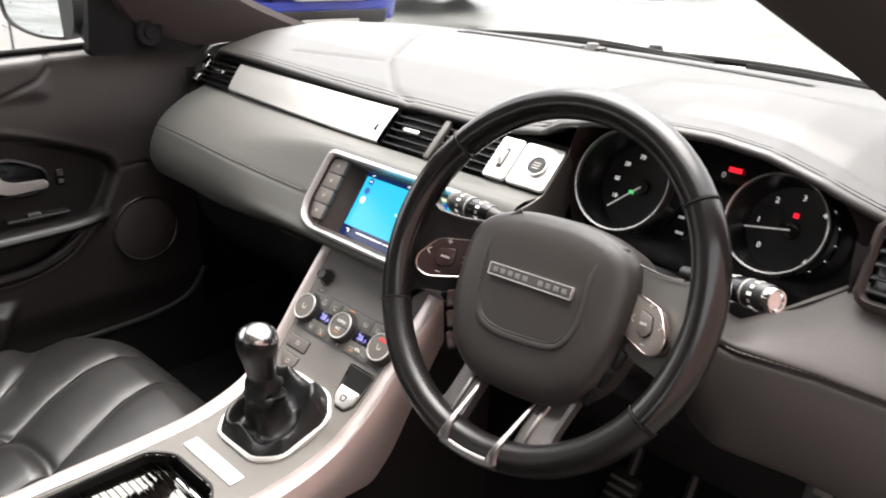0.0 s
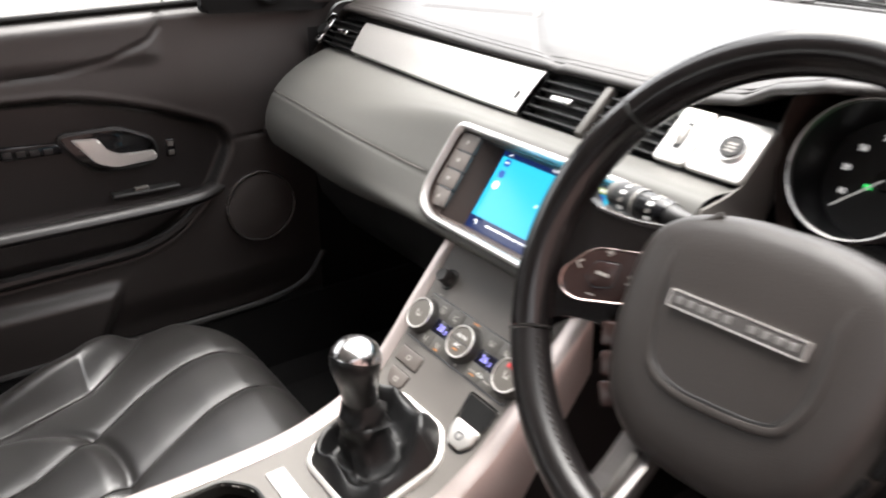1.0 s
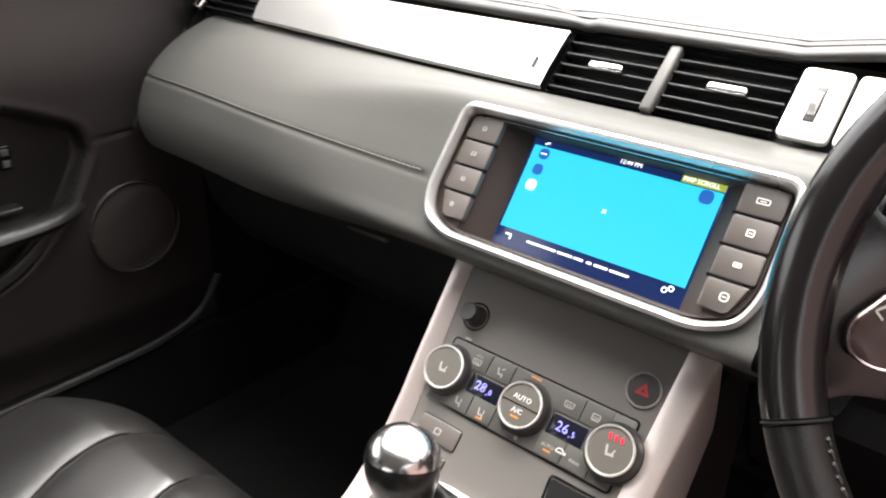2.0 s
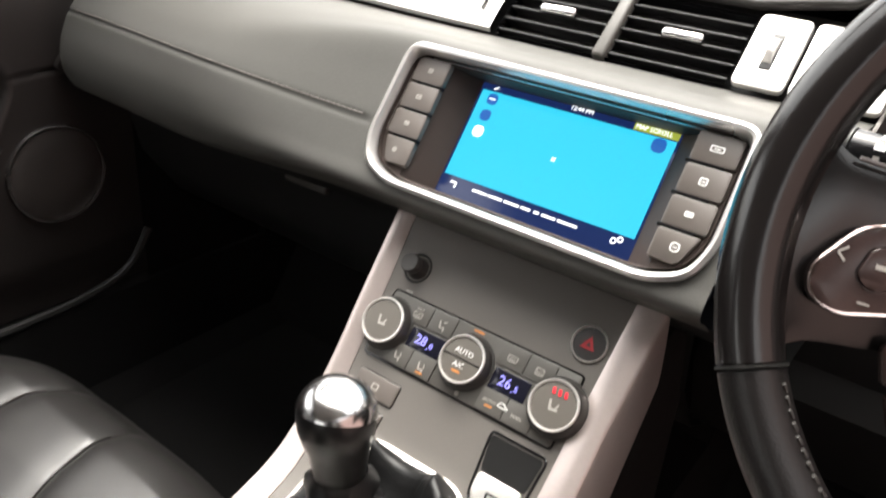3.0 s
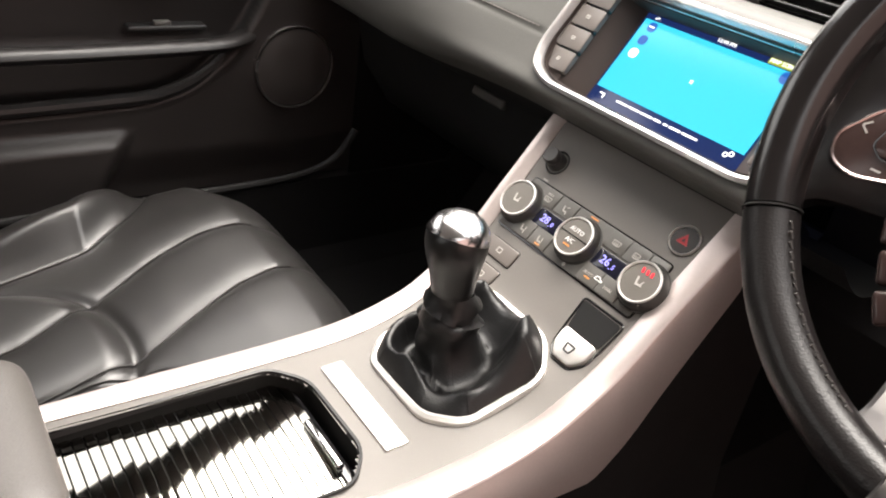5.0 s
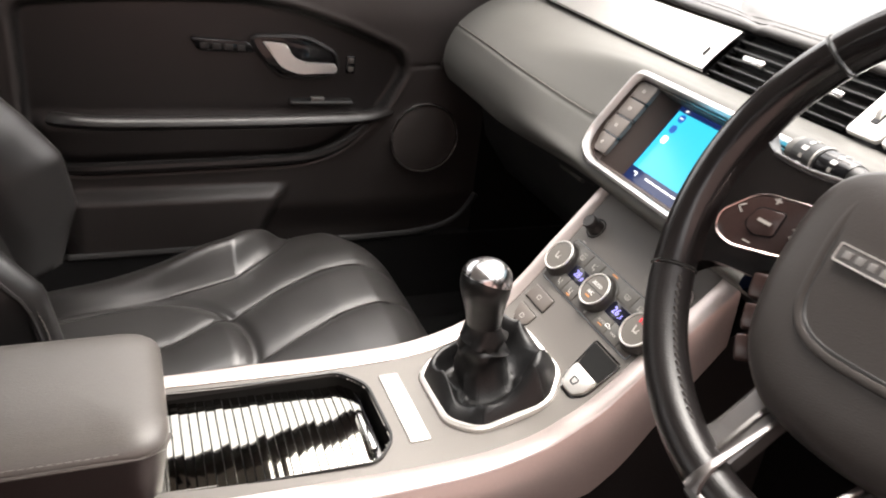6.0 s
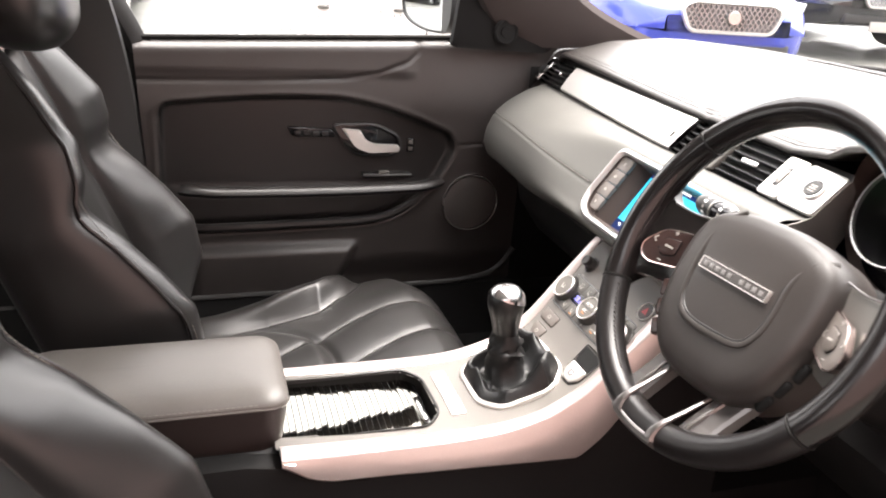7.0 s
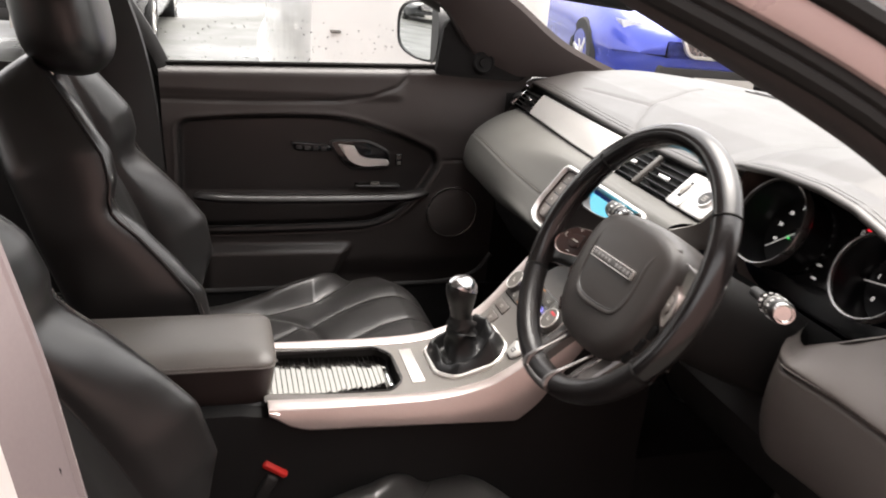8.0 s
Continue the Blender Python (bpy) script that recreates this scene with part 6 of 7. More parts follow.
part("back_plate", prism(rounded([(-0.225, -0.095), (0.225, -0.095), (0.21, 0.07), (0.10, 0.10), (-0.10, 0.10), (-0.21, 0.07)], 0.03, 4), 0.004, FACE @ Matrix.Translation((0, 0, -0.008))), GLOSS_BLACK, cl)
DIAL = material("dial_black", (0.006, 0.006, 0.007), 0.3, bump=0.0)
# dial print is given emission so the numerals read brighter
DIM_MARK = material("glowing_pale_dial_print", (0.5, 0.5, 0.5), 0.5, bump=0.0, vary=0.02, emit=(1, 1, 1), strength=0.14)
for u, r, kind in ((-0.1055, 0.0655, 0), (0.0975, 0.0565, 1)):
    f = FACE @ Matrix.Translation((u, -0.004 if not kind else -0.006, 0))
    fr = f.to_3x3().to_4x4()
    dial = part("dial", lathe([(r * 1.02, 0.064), (r * 1.0, 0.05), (r * 0.97, 0.02), (r * 0.93, 0.002), (r * 0.6, 0.0), (0.0, 0.0)], f, 64), DIAL, cl, "deep black dial")
    part("dial_ring", lathe([(r + 0.0035, 0.052), (r + 0.0030, 0.064), (r + 0.0014, 0.0665), (r - 0.0006, 0.0655), (r - 0.0012, 0.060)], f, 72), DARK_SILVER, dial, "thin chrome ring")
    part("hub_cap", lathe([(0.011, 0.002), (0.010, 0.006), (0.0, 0.007)], f, 28), GLOSS_BLACK, dial)
    steps = 17 if not kind else 13
    for k in range(steps):
        a = radians(222 - 264 * k / (steps - 1)) if not kind else radians(221 - 270 * k / (steps - 1))
        lng = 0.0065 if k % 2 == 0 else 0.0035
        q = 0.0570 if not kind else 0.0535
        part("tick", block((lng, 0.0014, 0.0004), f @ Vector(((q - lng / 2) * math.cos(a), (q - lng / 2) * math.sin(a), 0.0008)), fr @ pose(0, 0, 0, 0, 0, math.degrees(a)), 0), DIM_MARK, dial)
    numbers = ("10", "30", "50", "70", "90", "110", "130", "150") if not kind else ("0", "1", "2", "3", "4", "5", "6")
    for k, t in enumerate(numbers):
        a = radians(208 - 33 * k) if not kind else radians(221 - 45 * k)
        q = 0.0420 if not kind else 0.0410
        part("numeral", lettering(t, 0.0088 if not kind else 0.0100, f @ Matrix.Translation((q * math.cos(a), q * math.sin(a), 0.001))), DIM_MARK, dial)
    if kind:
        part("unit_print", lettering("RPM x 1000", 0.0036, f @ Matrix.Translation((0.0, -0.0490, 0.001))), DIM_MARK, dial)
    else:
        part("unit_print", block((0.013, 0.0026, 0.0004), f @ Vector((0, -0.0535, 0.001)), fr, 0), GREY_MARK, dial)
    a, lng = (radians(223), 0.054) if not kind else (radians(190), 0.056)
    q = f @ Vector((0.5 * lng * math.cos(a), 0.5 * lng * math.sin(a), 0.0075))
    part("needle", block((lng, 0.0021, 0.0012), q, fr @ pose(0, 0, 0, 0, 0, math.degrees(a)), 0.0005), WHITE_MARK, dial, "white needle")
part("centre_display", block((0.046, 0.085, 0.002), FACE @ Vector((-0.005, -0.012, 0.004)), FR, 0.001), GLOSS_BLACK, cl)
part("warning_lamp", block((0.017, 0.0065, 0.0008), FACE @ Vector((0.0093, 0.0478, 0.002)), FR, 0), RED_LIGHT, cl)
for u, v, ww, hh, mt in ((0.0975, 0.0125, 0.0062, 0.0062, RED_LIGHT), (-0.1195, -0.0134, 0.007, 0.005, GREEN_LIGHT), (-0.0274, -0.0472, 0.026, 0.0036, WHITE_MARK), (-0.0386, -0.0273, 0.008, 0.0036, WHITE_MARK), (-0.0057, 0.0196, 0.007, 0.007, DIM_MARK)):
    part("warning_lamp", block((ww, hh, 0.0008), FACE @ Vector((u, v, 0.0015)), FR, 0), mt, cl)
part("numeral", lettering("0", 0.011, FACE @ Matrix.Translation((-0.0034, 0.0389, 0.002))), WHITE_MARK, cl)
# binnacle: dark walls from the hood lip to the dials
bin_o = [(0.222, 1.070), (0.219, 1.14), (0.232, 1.183), (0.285, 1.207), (0.38, 1.214), (0.46, 1.214), (0.53, 1.200), (0.585, 1.168), (0.610, 1.11), (0.60, 1.035), (0.50, 1.005), (0.40, 1.0), (0.29, 1.005), (0.232, 1.03)]
front = spline([(x, 0.190 + 0.028 * step(0.30, 0.23, x) + 0.30 * (1.10 - z) * (z < 1.10), z) for x, z in bin_o], 5, True)
rear = spline([(0.405 + (x - 0.405) * 0.97, 0.275 + 0.38 * (z - 1.10), 1.100 + (z - 1.10) * 0.86) for x, z in bin_o], 5, True)
part("binnacle", sheet([front, rear], close_u=True), SURROUND, cl, "dark brown-black binnacle shroud", sharp=1.2)

# driver's side lower dash: pad with a stitched seam, shelf, knee panel, end vent
pad_top = lambda x: along([(0.47, 1.028), (0.52, 1.036), (0.56, 1.062), (0.61, 1.098), (0.66, 1.112), (0.77, 1.112)], x)
seam_z = lambda x: along([(0.47, 1.004), (0.52, 1.010), (0.545, 1.014), (0.617, 1.021), (0.69, 1.022), (0.77, 1.015)], x)
rows = []
for x in np.concatenate([np.linspace(0.440, 0.55, 26), np.linspace(0.555, 0.765, 36)]):
    x = float(x)
    zt, zs = pad_top(x), seam_z(x)
    roll = 0.085 * max(0.0, (0.545 - x) / 0.105) ** 1.7 + 0.05 * max(0.0, (x - 0.70) / 0.065) ** 2
    prof = [(0.100 + (zt - zs) * 1.02, zt + 0.003), (0.100 + (zt - zs) * 0.90, zt - 0.003), (0.100 + (zt - zs) * 0.47, zs + 0.55 * (zt - zs)), (0.1015, zs + 0.011), (0.1005, zs + 0.005), (0.1000, zs), (0.0985, zs - 0.006),
            (0.094, zs - 0.035), (0.093, zs - 0.068), (0.098, zs - 0.100), (0.112, zs - 0.124), (0.150, zs - 0.140), (0.21, zs - 0.146)]
    rows.append([Vector((x, p.y + roll + 0.0045 * math.exp(-((p.z - zs) / 0.0022) ** 2) * (p.y < 0.115), p.z)) for p in spline([(0, y, z) for y, z in prof], 5)])
part("driver_pad", sheet(rows), PAD_DRIVER, dash, "brown-grey leather driver-side lower dashboard with a seam", sharp=1.4)
for h in (0.0055, -0.0055):
    seam([(x, 0.1000 + 0.085 * max(0.0, (0.545 - x) / 0.105) ** 1.7, seam_z(x) + h) for x in np.linspace(0.520, 0.71, 18)], dash, r=0.0009)
low_edge = [(0.47, 0.215, 1.000), (0.52, 0.205, 1.008), (0.58, 0.188, 1.030), (0.606, 0.172, 1.070), (0.607, 0.162, 1.115), (0.606, 0.160, 1.150)]
out_edge = [(0.49, 0.185, 0.985), (0.525, 0.150, 1.034), (0.565, 0.145, 1.066), (0.606, 0.168, 1.096), (0.616, 0.166, 1.118), (0.620, 0.162, 1.150)]
part("binnacle_shelf", sheet([[p.lerp(q, f) - Vector((0, 0, 0.004 * math.sin(math.pi * f))) for f in np.linspace(0, 1, 7)] for p, q in zip(spline(low_edge, 6), spline(out_edge, 6))]), PLASTIC, dash, sharp=1.4)
part("column_cavity", sheet([[(x, y, z) for x in np.linspace(0.13, 0.56, 10)] for y, z in ((0.215, 1.03), (0.20, 0.98), (0.20, 0.90), (0.21, 0.86))]), PLASTIC_DARK, dash)
part("knee_panel", sheet([[(x, y, z) for x in np.linspace(0.13, 0.765, 12)] for y, z in ((0.21, 0.868), (0.19, 0.84), (0.24, 0.74), (0.36, 0.66))]), PLASTIC_DARK, dash)
sw = thing("boot_switch_panel", (0.66, 0.15, 0.865), "small black switch panel under the dashboard", "switch panel")
part("body", block((0.09, 0.03, 0.045), (0.665, 0.158, 0.872), pose(0, 0, 0, -25, 0, 0), 0.005), PLASTIC, sw)
for k in range(3):
    part("switch", block((0.020, 0.012, 0.016), (0.640 + 0.025 * k, 0.143, 0.878), pose(0, 0, 0, -25, 0, 0), 0.002), PLASTIC_GREY, sw)
v = thing("air_vent", (0.70, 0.16, 1.13), "black louvred air vent at the dashboard's outer end", "air vent", "dashboard air vents")
vf = facing((0.678, 0.160, 1.134), (-0.12, -0.93, 0.35))
part("duct", block((0.105, 0.075, 0.03), vf @ Vector((0, 0, -0.014)), vf.to_3x3().to_4x4(), 0.008), GLOSS_BLACK, v)
part("surround", band(rounded([(-0.056, -0.040), (0.056, -0.040), (0.056, 0.040), (-0.056, 0.040)], 0.012, 4), [(0.006, -0.01), (0.006, 0.004), (0.0, 0.007), (-0.004, 0.003)], vf), LEATHER_DARKENED, v)
for k in range(5):
    part("slat", block((0.10, 0.0025, 0.014), vf @ Vector((0, -0.027 + 0.0135 * k, 0.002)), vf.to_3x3().to_4x4() @ pose(0, 0, 0, 20, 0, 0), 0.0008, 2), PLASTIC, v)
# pedals
for x, wd, nm in ((0.31, 0.055, "clutch pedal"), (0.41, 0.06, "brake pedal"), (0.52, 0.05, "accelerator pedal")):
    pd = thing("pedal", (x, 0.34, 0.55), "black ribbed " + nm + " in the dark footwell", "pedal", "pedals")
    part("pad", block((wd, 0.02, 0.08), (x, 0.335, 0.56), pose(0, 0, 0, -40, 0, 0), 0.006), RUBBER, pd)
    part("arm", tube([(x, 0.35, 0.57), (x, 0.40, 0.68), (x, 0.42, 0.80)], 0.009, 8), PLASTIC, pd)
    for k in range(5):
        part("rib", block((wd * 0.85, 0.004, 0.006), (x, 0.322 - 0.004 + 0.0093 * (k - 2) * 0.9, 0.566 + 0.012 * (k - 2)), pose(0, 0, 0, -40, 0, 0), 0.001), PLASTIC_GREY, pd)
mirror_in = thing("rear_view_mirror", (-0.03, 0.04, 1.43), "black rear-view mirror hanging at the windscreen top", "mirror")
part("housing", block((0.24, 0.035, 0.07), (-0.03, 0.05, 1.428), pose(0, 0, 0, 0, 0, 8), 0.016, 4), PLASTIC, mirror_in)
part("stalk", tube([(-0.03, 0.06, 1.44), (-0.02, 0.09, 1.475), (-0.01, 0.08, 1.52)], 0.010, 8), PLASTIC, mirror_in)

# ---- seats ----
SEAT_X = -0.400


def make_seat(back=0.0, lift=0.0):
    s = thing("front_seat", (SEAT_X, -0.4, 0.42), "dark leather front seat with quilted panels and side bolsters", "car seat", "front seats")
    # cushion: a height field that rolls down at its rim
    y0, y1, half = -0.68, -0.050, 0.285
    lines = [[(0.140, -0.60), (0.127, -0.417), (0.109, -0.33), (0.075, -0.25), (0.052, -0.18), (0.045, -0.095)], [(0.040, -0.60), (0.020, -0.44), (-0.030, -0.335), (-0.068, -0.25), (-0.082, -0.17), (-0.062, -0.090)]]
    shell = [(p.x, p.y) for p in spline([(-0.135, -0.62, 0), (-0.128, -0.48, 0), (-0.094, -0.412, 0), (-0.020, -0.352, 0), (0.070, -0.334, 0), (0.135, -0.345, 0), (0.175, -0.39, 0), (0.185, -0.48, 0), (0.185, -0.62, 0)], 5)]
    flank = [[(sg * x, y) for x, y in ((0.160, -0.66), (0.136, -0.44), (0.142, -0.33), (0.195, -0.262), (0.262, -0.205))] for sg in (-1, 1)]
    def height(x, y):
        u, v = x / half, (y - y0) / (y1 - y0)
        z = along([(-0.68, 0.560), (-0.45, 0.598), (-0.40, 0.609), (-0.34, 0.622), (-0.28, 0.640), (-0.20, 0.660), (-0.14, 0.670), (-0.10, 0.668), (-0.05, 0.655)], y)
        # side bolsters: all that lies outside the slanting flank seam
        side = along([(-0.66, 0.160), (-0.44, 0.136), (-0.33, 0.142), (-0.262, 0.195), (-0.205, 0.262), (-0.18, 0.40)], y)
        over = abs(x) - side
        out = step(0.0, 0.060, over)
        z += (0.046 * out - 0.030 * step(0.060, 0.150, over)) * step(-0.17, -0.34, y) * (1 - 0.75 * step(-0.32, -0.56, y))
        z -= (0.026 if x < 0 else 0.008) * step(0.11, 0.28, abs(x)) * step(-0.42, -0.17, y)
        # shallow creases between the channels
        crease = min(near_line(x, y, lines[0]), near_line(x, y, lines[1]))
        z -= 0.0055 * math.exp(-crease / 0.014) * (1 - out)
        # rear panel stands a little proud, with a soft edge
        rise = near_line(x, y, shell)
        z -= 0.005 * math.exp(-(rise / 0.008) ** 2)
        if inside(x, y, shell):
            z += 0.013 * step(0.0, 0.034, rise)
        z -= 0.003 * math.exp(-(min(near_line(x, y, fl) for fl in flank) / 0.007) ** 2)
        # rim
        e = max(0.0, (abs(u) - 0.86) / 0.14)
        z -= 0.075 * (1 - math.sqrt(max(0.0, 1 - e * e)))
        fr = max(0.0, (v - 0.80) / 0.20)
        return z - 0.095 * (1 - math.sqrt(max(0.0, 1 - fr ** 2.8)))

    def on_cushion(x, y, h=0.0):
        u, v = x / half, (y - y0) / (y1 - y0)
        return (SEAT_X + x * (1 - 0.06 * step(0.7, 1.0, v) * abs(u) ** 3 - 0.15 * u * u * step(-0.24, -0.56, y)), y - 0.050 * u ** 4 * step(0.6, 1, v), height(x, y) + h)

    rows = [[on_cushion(half * u, y0 + (y1 - y0) * v) for u in np.linspace(-1, 1, 150)] for v in np.linspace(0, 1, 170)]
    part("cushion", sheet(rows), LEATHER, s, "black quilted leather cushion", sharp=1.4)
    for ln in lines + flank:
        path = [on_cushion(p.x, p.y, 0.0010) for p in spline([(x, y, 0) for x, y in ln if y > -0.62], 8) if -0.60 < p.y < -0.115]
        part("cushion_piping", tube(path, 0.0017, 6), LEATHER, s)
    skirt = []
    for zz, g in ((0.0, 0.0), (-0.06, -0.01), (-0.16, -0.03)):
        ring = [rows[k][0] for k in range(0, 170, 7)] + [rows[-1][k] for k in range(0, 150, 7)] + [rows[k][-1] for k in range(169, -1, -7)]
        skirt.append([(SEAT_X + (x - SEAT_X) * (1 + g * 0.6), y + g * (y > -0.2), max(0.43, min(z, 0.64) + zz) if zz else z) for x, y, z in ring])
    part("seat_base", sheet(skirt), PLASTIC, s, "black plastic seat base")
    # backrest: stacked slices
    rows = []
    lean0, lean1 = Vector((0, -0.655, 0.63 + lift * 0.4)), Vector((0, -0.865 - back, 1.225 + lift - 0.2 * back))
    fw = Vector((0, 0.94, 0.34))
    for k in np.linspace(0, 1, 60):
        c = lean0.lerp(lean1, float(k))
        W = along([(0, 0.20), (0.08, 0.236), (0.30, 0.250), (0.55, 0.246), (0.75, 0.222), (0.88, 0.178), (0.96, 0.142), (1, 0.11)], k)
        B = along([(0, 0.06), (0.12, 0.115), (0.25, 0.128), (0.37, 0.104), (0.48, 0.076), (0.555, 0.050), (0.585, 0.047), (0.64, 0.066), (0.72, 0.074), (0.85, 0.050), (1, 0.01)], k)
        I = along([(0, 0.150), (0.3, 0.140), (0.6, 0.118), (0.85, 0.085), (1, 0.07)], k)
        end = 1 - 0.75 * max(0.0, (k - 0.93) / 0.07) ** 2
        half_line = [(W, -0.075), (W + 0.004, -0.01), (W * 0.985, B * 0.62), (W * 0.90, B), ((W + I) / 2, B * 0.98), (I + 0.010, B * 0.42 + 0.006), (I, B * 0.18), (I - 0.006, B * 0.10 + 0.004), (I * 0.62, 0.014), (I * 0.30, 0.018), (0, 0.019)]
        loop = half_line + [(-x, f) for x, f in half_line[-2::-1]] + [(-W * 0.8, -0.10), (0, -0.115), (W * 0.8, -0.10)]
        rows.append([Vector((SEAT_X + p.x, c.y, c.z)) + fw * (p.y * end) for p in spline([(x, f, 0) for x, f in loop], 3, True)])
    bm = sheet(rows, close_u=True, cap=True)
    part("backrest", bm, LEATHER, s, "black leather backrest with deep bolsters", sharp=1.4)
    for sg in (-1, 1):
        pipe = []
        for k in np.linspace(0.05, 0.94, 30):
            c = lean0.lerp(lean1, float(k))
            W = along([(0, 0.20), (0.08, 0.236), (0.30, 0.250), (0.55, 0.246), (0.75, 0.222), (0.88, 0.178), (0.96, 0.142), (1, 0.11)], k)
            B = along([(0, 0.06), (0.12, 0.115), (0.25, 0.128), (0.37, 0.104), (0.48, 0.076), (0.555, 0.050), (0.585, 0.047), (0.64, 0.066), (0.72, 0.074), (0.85, 0.050), (1, 0.01)], k)
            pipe.append(Vector((SEAT_X + sg * W * 0.955, c.y, c.z)) + fw * (B * 0.90))
        part("piping", tube(pipe, 0.0030, 6), LEATHER, s)
        seam([p + Vector((-sg * 0.009, 0.004, 0.001)) for p in pipe[::3]], s, r=0.0009)
    # headrest
    rows = []
    for k in np.linspace(-1, 1, 26):
        r = max(0.03, 1 - abs(k) ** 3.2) ** 0.42
        rows.append([Vector((SEAT_X + 0.142 * r * math.copysign(abs(math.cos(a)) ** 0.65, math.cos(a)), -0.822 - back * 1.15 + 0.078 * r * math.copysign(abs(math.sin(a)) ** 0.8, math.sin(a)) - 0.018 * k, 1.292 + lift + 0.108 * k)) for a in np.linspace(0, 2 * math.pi, 33)[:-1]])
    head = part("headrest", sheet(rows, close_u=True, cap=True), LEATHER, s, "black leather headrest")
    for sg in (-1, 1):
        part("post", tube([(SEAT_X + sg * 0.055, -0.845 - back, 1.17), (SEAT_X + sg * 0.055, -0.83 - back * 1.1, 1.27)], 0.006, 8), CHROME, head)
    return s


make_seat()
SEAT_X = 0.382
driver = make_seat(0.095, 0.055)
for ob in [driver]:
    ob.location = ob.location + Vector((0, 0.015, -0.048))
tagged(driver, "dark leather driver's seat beside the open door")
# belt buckle by the driver's seat
bk = thing("seat_belt_buckle", (0.115, -0.47, 0.55), "seat belt buckle with a bright red release button", "seat belt buckle")
f = facing((0.118, -0.472, 0.640), (0.35, 0.55, 0.78))
part("housing", block((0.032, 0.060, 0.022), (0.117, -0.49, 0.600), pose(0, 0, 0, 62, 0, 0), 0.006), PLASTIC, bk)
part("release_button", block((0.030, 0.046, 0.012), f.translation, f.to_3x3().to_4x4(), 0.004, 3), RED_PLASTIC, bk, "bright red button")
part("strap", block((0.024, 0.006, 0.14), (0.115, -0.50, 0.535), None, 0.002), PLASTIC, bk)

# ---- outside ----
def parked_car(at, turn, paint, label, size=1.0, wagon=False):
    """A saloon standing on the ground; it points along its own +y."""
    c = thing("parked_car", at, label, "car", "parked cars")
    M = Matrix.Translation(at) @ pose(0, 0, 0, 0, 0, turn) @ Matrix.Scale(size, 4)

    def put(bm):
        bmesh.ops.transform(bm, matrix=M, verts=bm.verts[:])
        return bm

    # lower body
    st = [(-2.30, 0.45, 0.62, 0.88), (-2.22, 0.28, 0.78, 1.00), (-1.8, 0.22, 0.86, 1.04), (-0.8, 0.20, 0.90, 0.98), (0.6, 0.20, 0.90, 0.93), (1.0, 0.20, 0.90, 0.92), (1.6, 0.21, 0.89, 0.84), (2.05, 0.24, 0.82, 0.74), (2.28, 0.30, 0.68, 0.64), (2.36, 0.40, 0.50, 0.55)]
    if wagon:
        st = [(-2.30, 0.40, 0.80, 1.05)] + [(y, a, b, h + 0.12) for y, a, b, h in st[1:]]
    rows = []
    for y, lo, hw, hi in st:
        pts = [(-hw * 0.96, lo + 0.02), (-hw, lo + 0.18), (-hw * 1.02, (lo + hi) / 2), (-hw * 0.95, hi - 0.09), (-hw * 0.78, hi - 0.01), (-hw * 0.4, hi + 0.025), (0, hi + 0.035)]
        loop = pts + [(-x, z) for x, z in pts[-2::-1]] + [(hw * 0.8, lo), (0, lo), (-hw * 0.8, lo)]
        rows.append([(p.x, y, p.y) for p in spline([(x, z, 0) for x, z in loop], 3, True)])
    part("body", put(sheet(rows, close_u=True, cap=True)), paint, c)
    top = 1.62 if wagon else 1.42
    gh = [(-1.95 if not wagon else -2.2, 1.02, 0.70, 1.04), (-1.3 if not wagon else -2.0, 1.0, 0.68, top - 0.10), (-0.6, 0.98, 0.66, top), (0.1, 0.95, 0.66, top - 0.01), (0.45, 0.93, 0.68, top - 0.12), (1.25, 0.90, 0.72, 0.95)]
    rows = [[(-hw * 1.08, y, lo - 0.05), (-hw * 1.04, y, lo + 0.6 * (hi - lo)), (-hw * 0.86, y, hi - 0.03), (-hw * 0.5, y, hi), (0, y, hi + 0.01), (hw * 0.5, y, hi), (hw * 0.86, y, hi - 0.03), (hw * 1.04, y, lo + 0.6 * (hi - lo)), (hw * 1.08, y, lo - 0.05)] for y, lo, hw, hi in gh]
    part("windows", put(sheet(rows)), CAR_GLASS, c, "dark windows")
    rows = [[(x * 1.01, y, z + 0.012) for x, y, z in r[1:-1]] for r in rows[1:-2]]
    part("roof", put(sheet([[p for p in r[1:-1]] for r in rows])), paint, c)
    for sx in (-1, 1):
        for y in (-1.42, 1.42):
            wm = Matrix.Translation((sx * 0.80, y, 0.33)) @ pose(0, 0, 0, 0, sx * 90, 0)
            wh = part("wheel", put(lathe([(0.20, -0.10), (0.32, -0.10), (0.335, -0.06), (0.335, 0.08), (0.315, 0.11), (0.23, 0.115), (0.20, 0.07)], wm, 32)), TYRE, c)
            part("rim", put(lathe([(0.22, 0.105), (0.215, 0.06), (0.06, 0.075), (0.0, 0.08)], wm, 32)), ALU, wh)
            bm = bmesh.new()
            for k in range(7):
                block((0.035, 0.17, 0.03), wm @ pose(0, 0, 0, 0, 0, k * 51.4) @ Vector((0, 0.12, 0.095)), wm.to_3x3().to_4x4() @ pose(0, 0, 0, 0, 0, k * 51.4), 0.006, 1, bm=bm)
            part("spokes", put(bm), ALU, wh)
        lamp = [(sx * 0.44, 0.0), (sx * 0.76, 0.03), (sx * 0.80, 0.12), (sx * 0.62, 0.10), (sx * 0.46, 0.06)]
        lamp_o = [(-x, y) for x, y in lamp]
        lamp_o = lamp_o if sx < 0 else lamp_o[::-1]
        rows = []
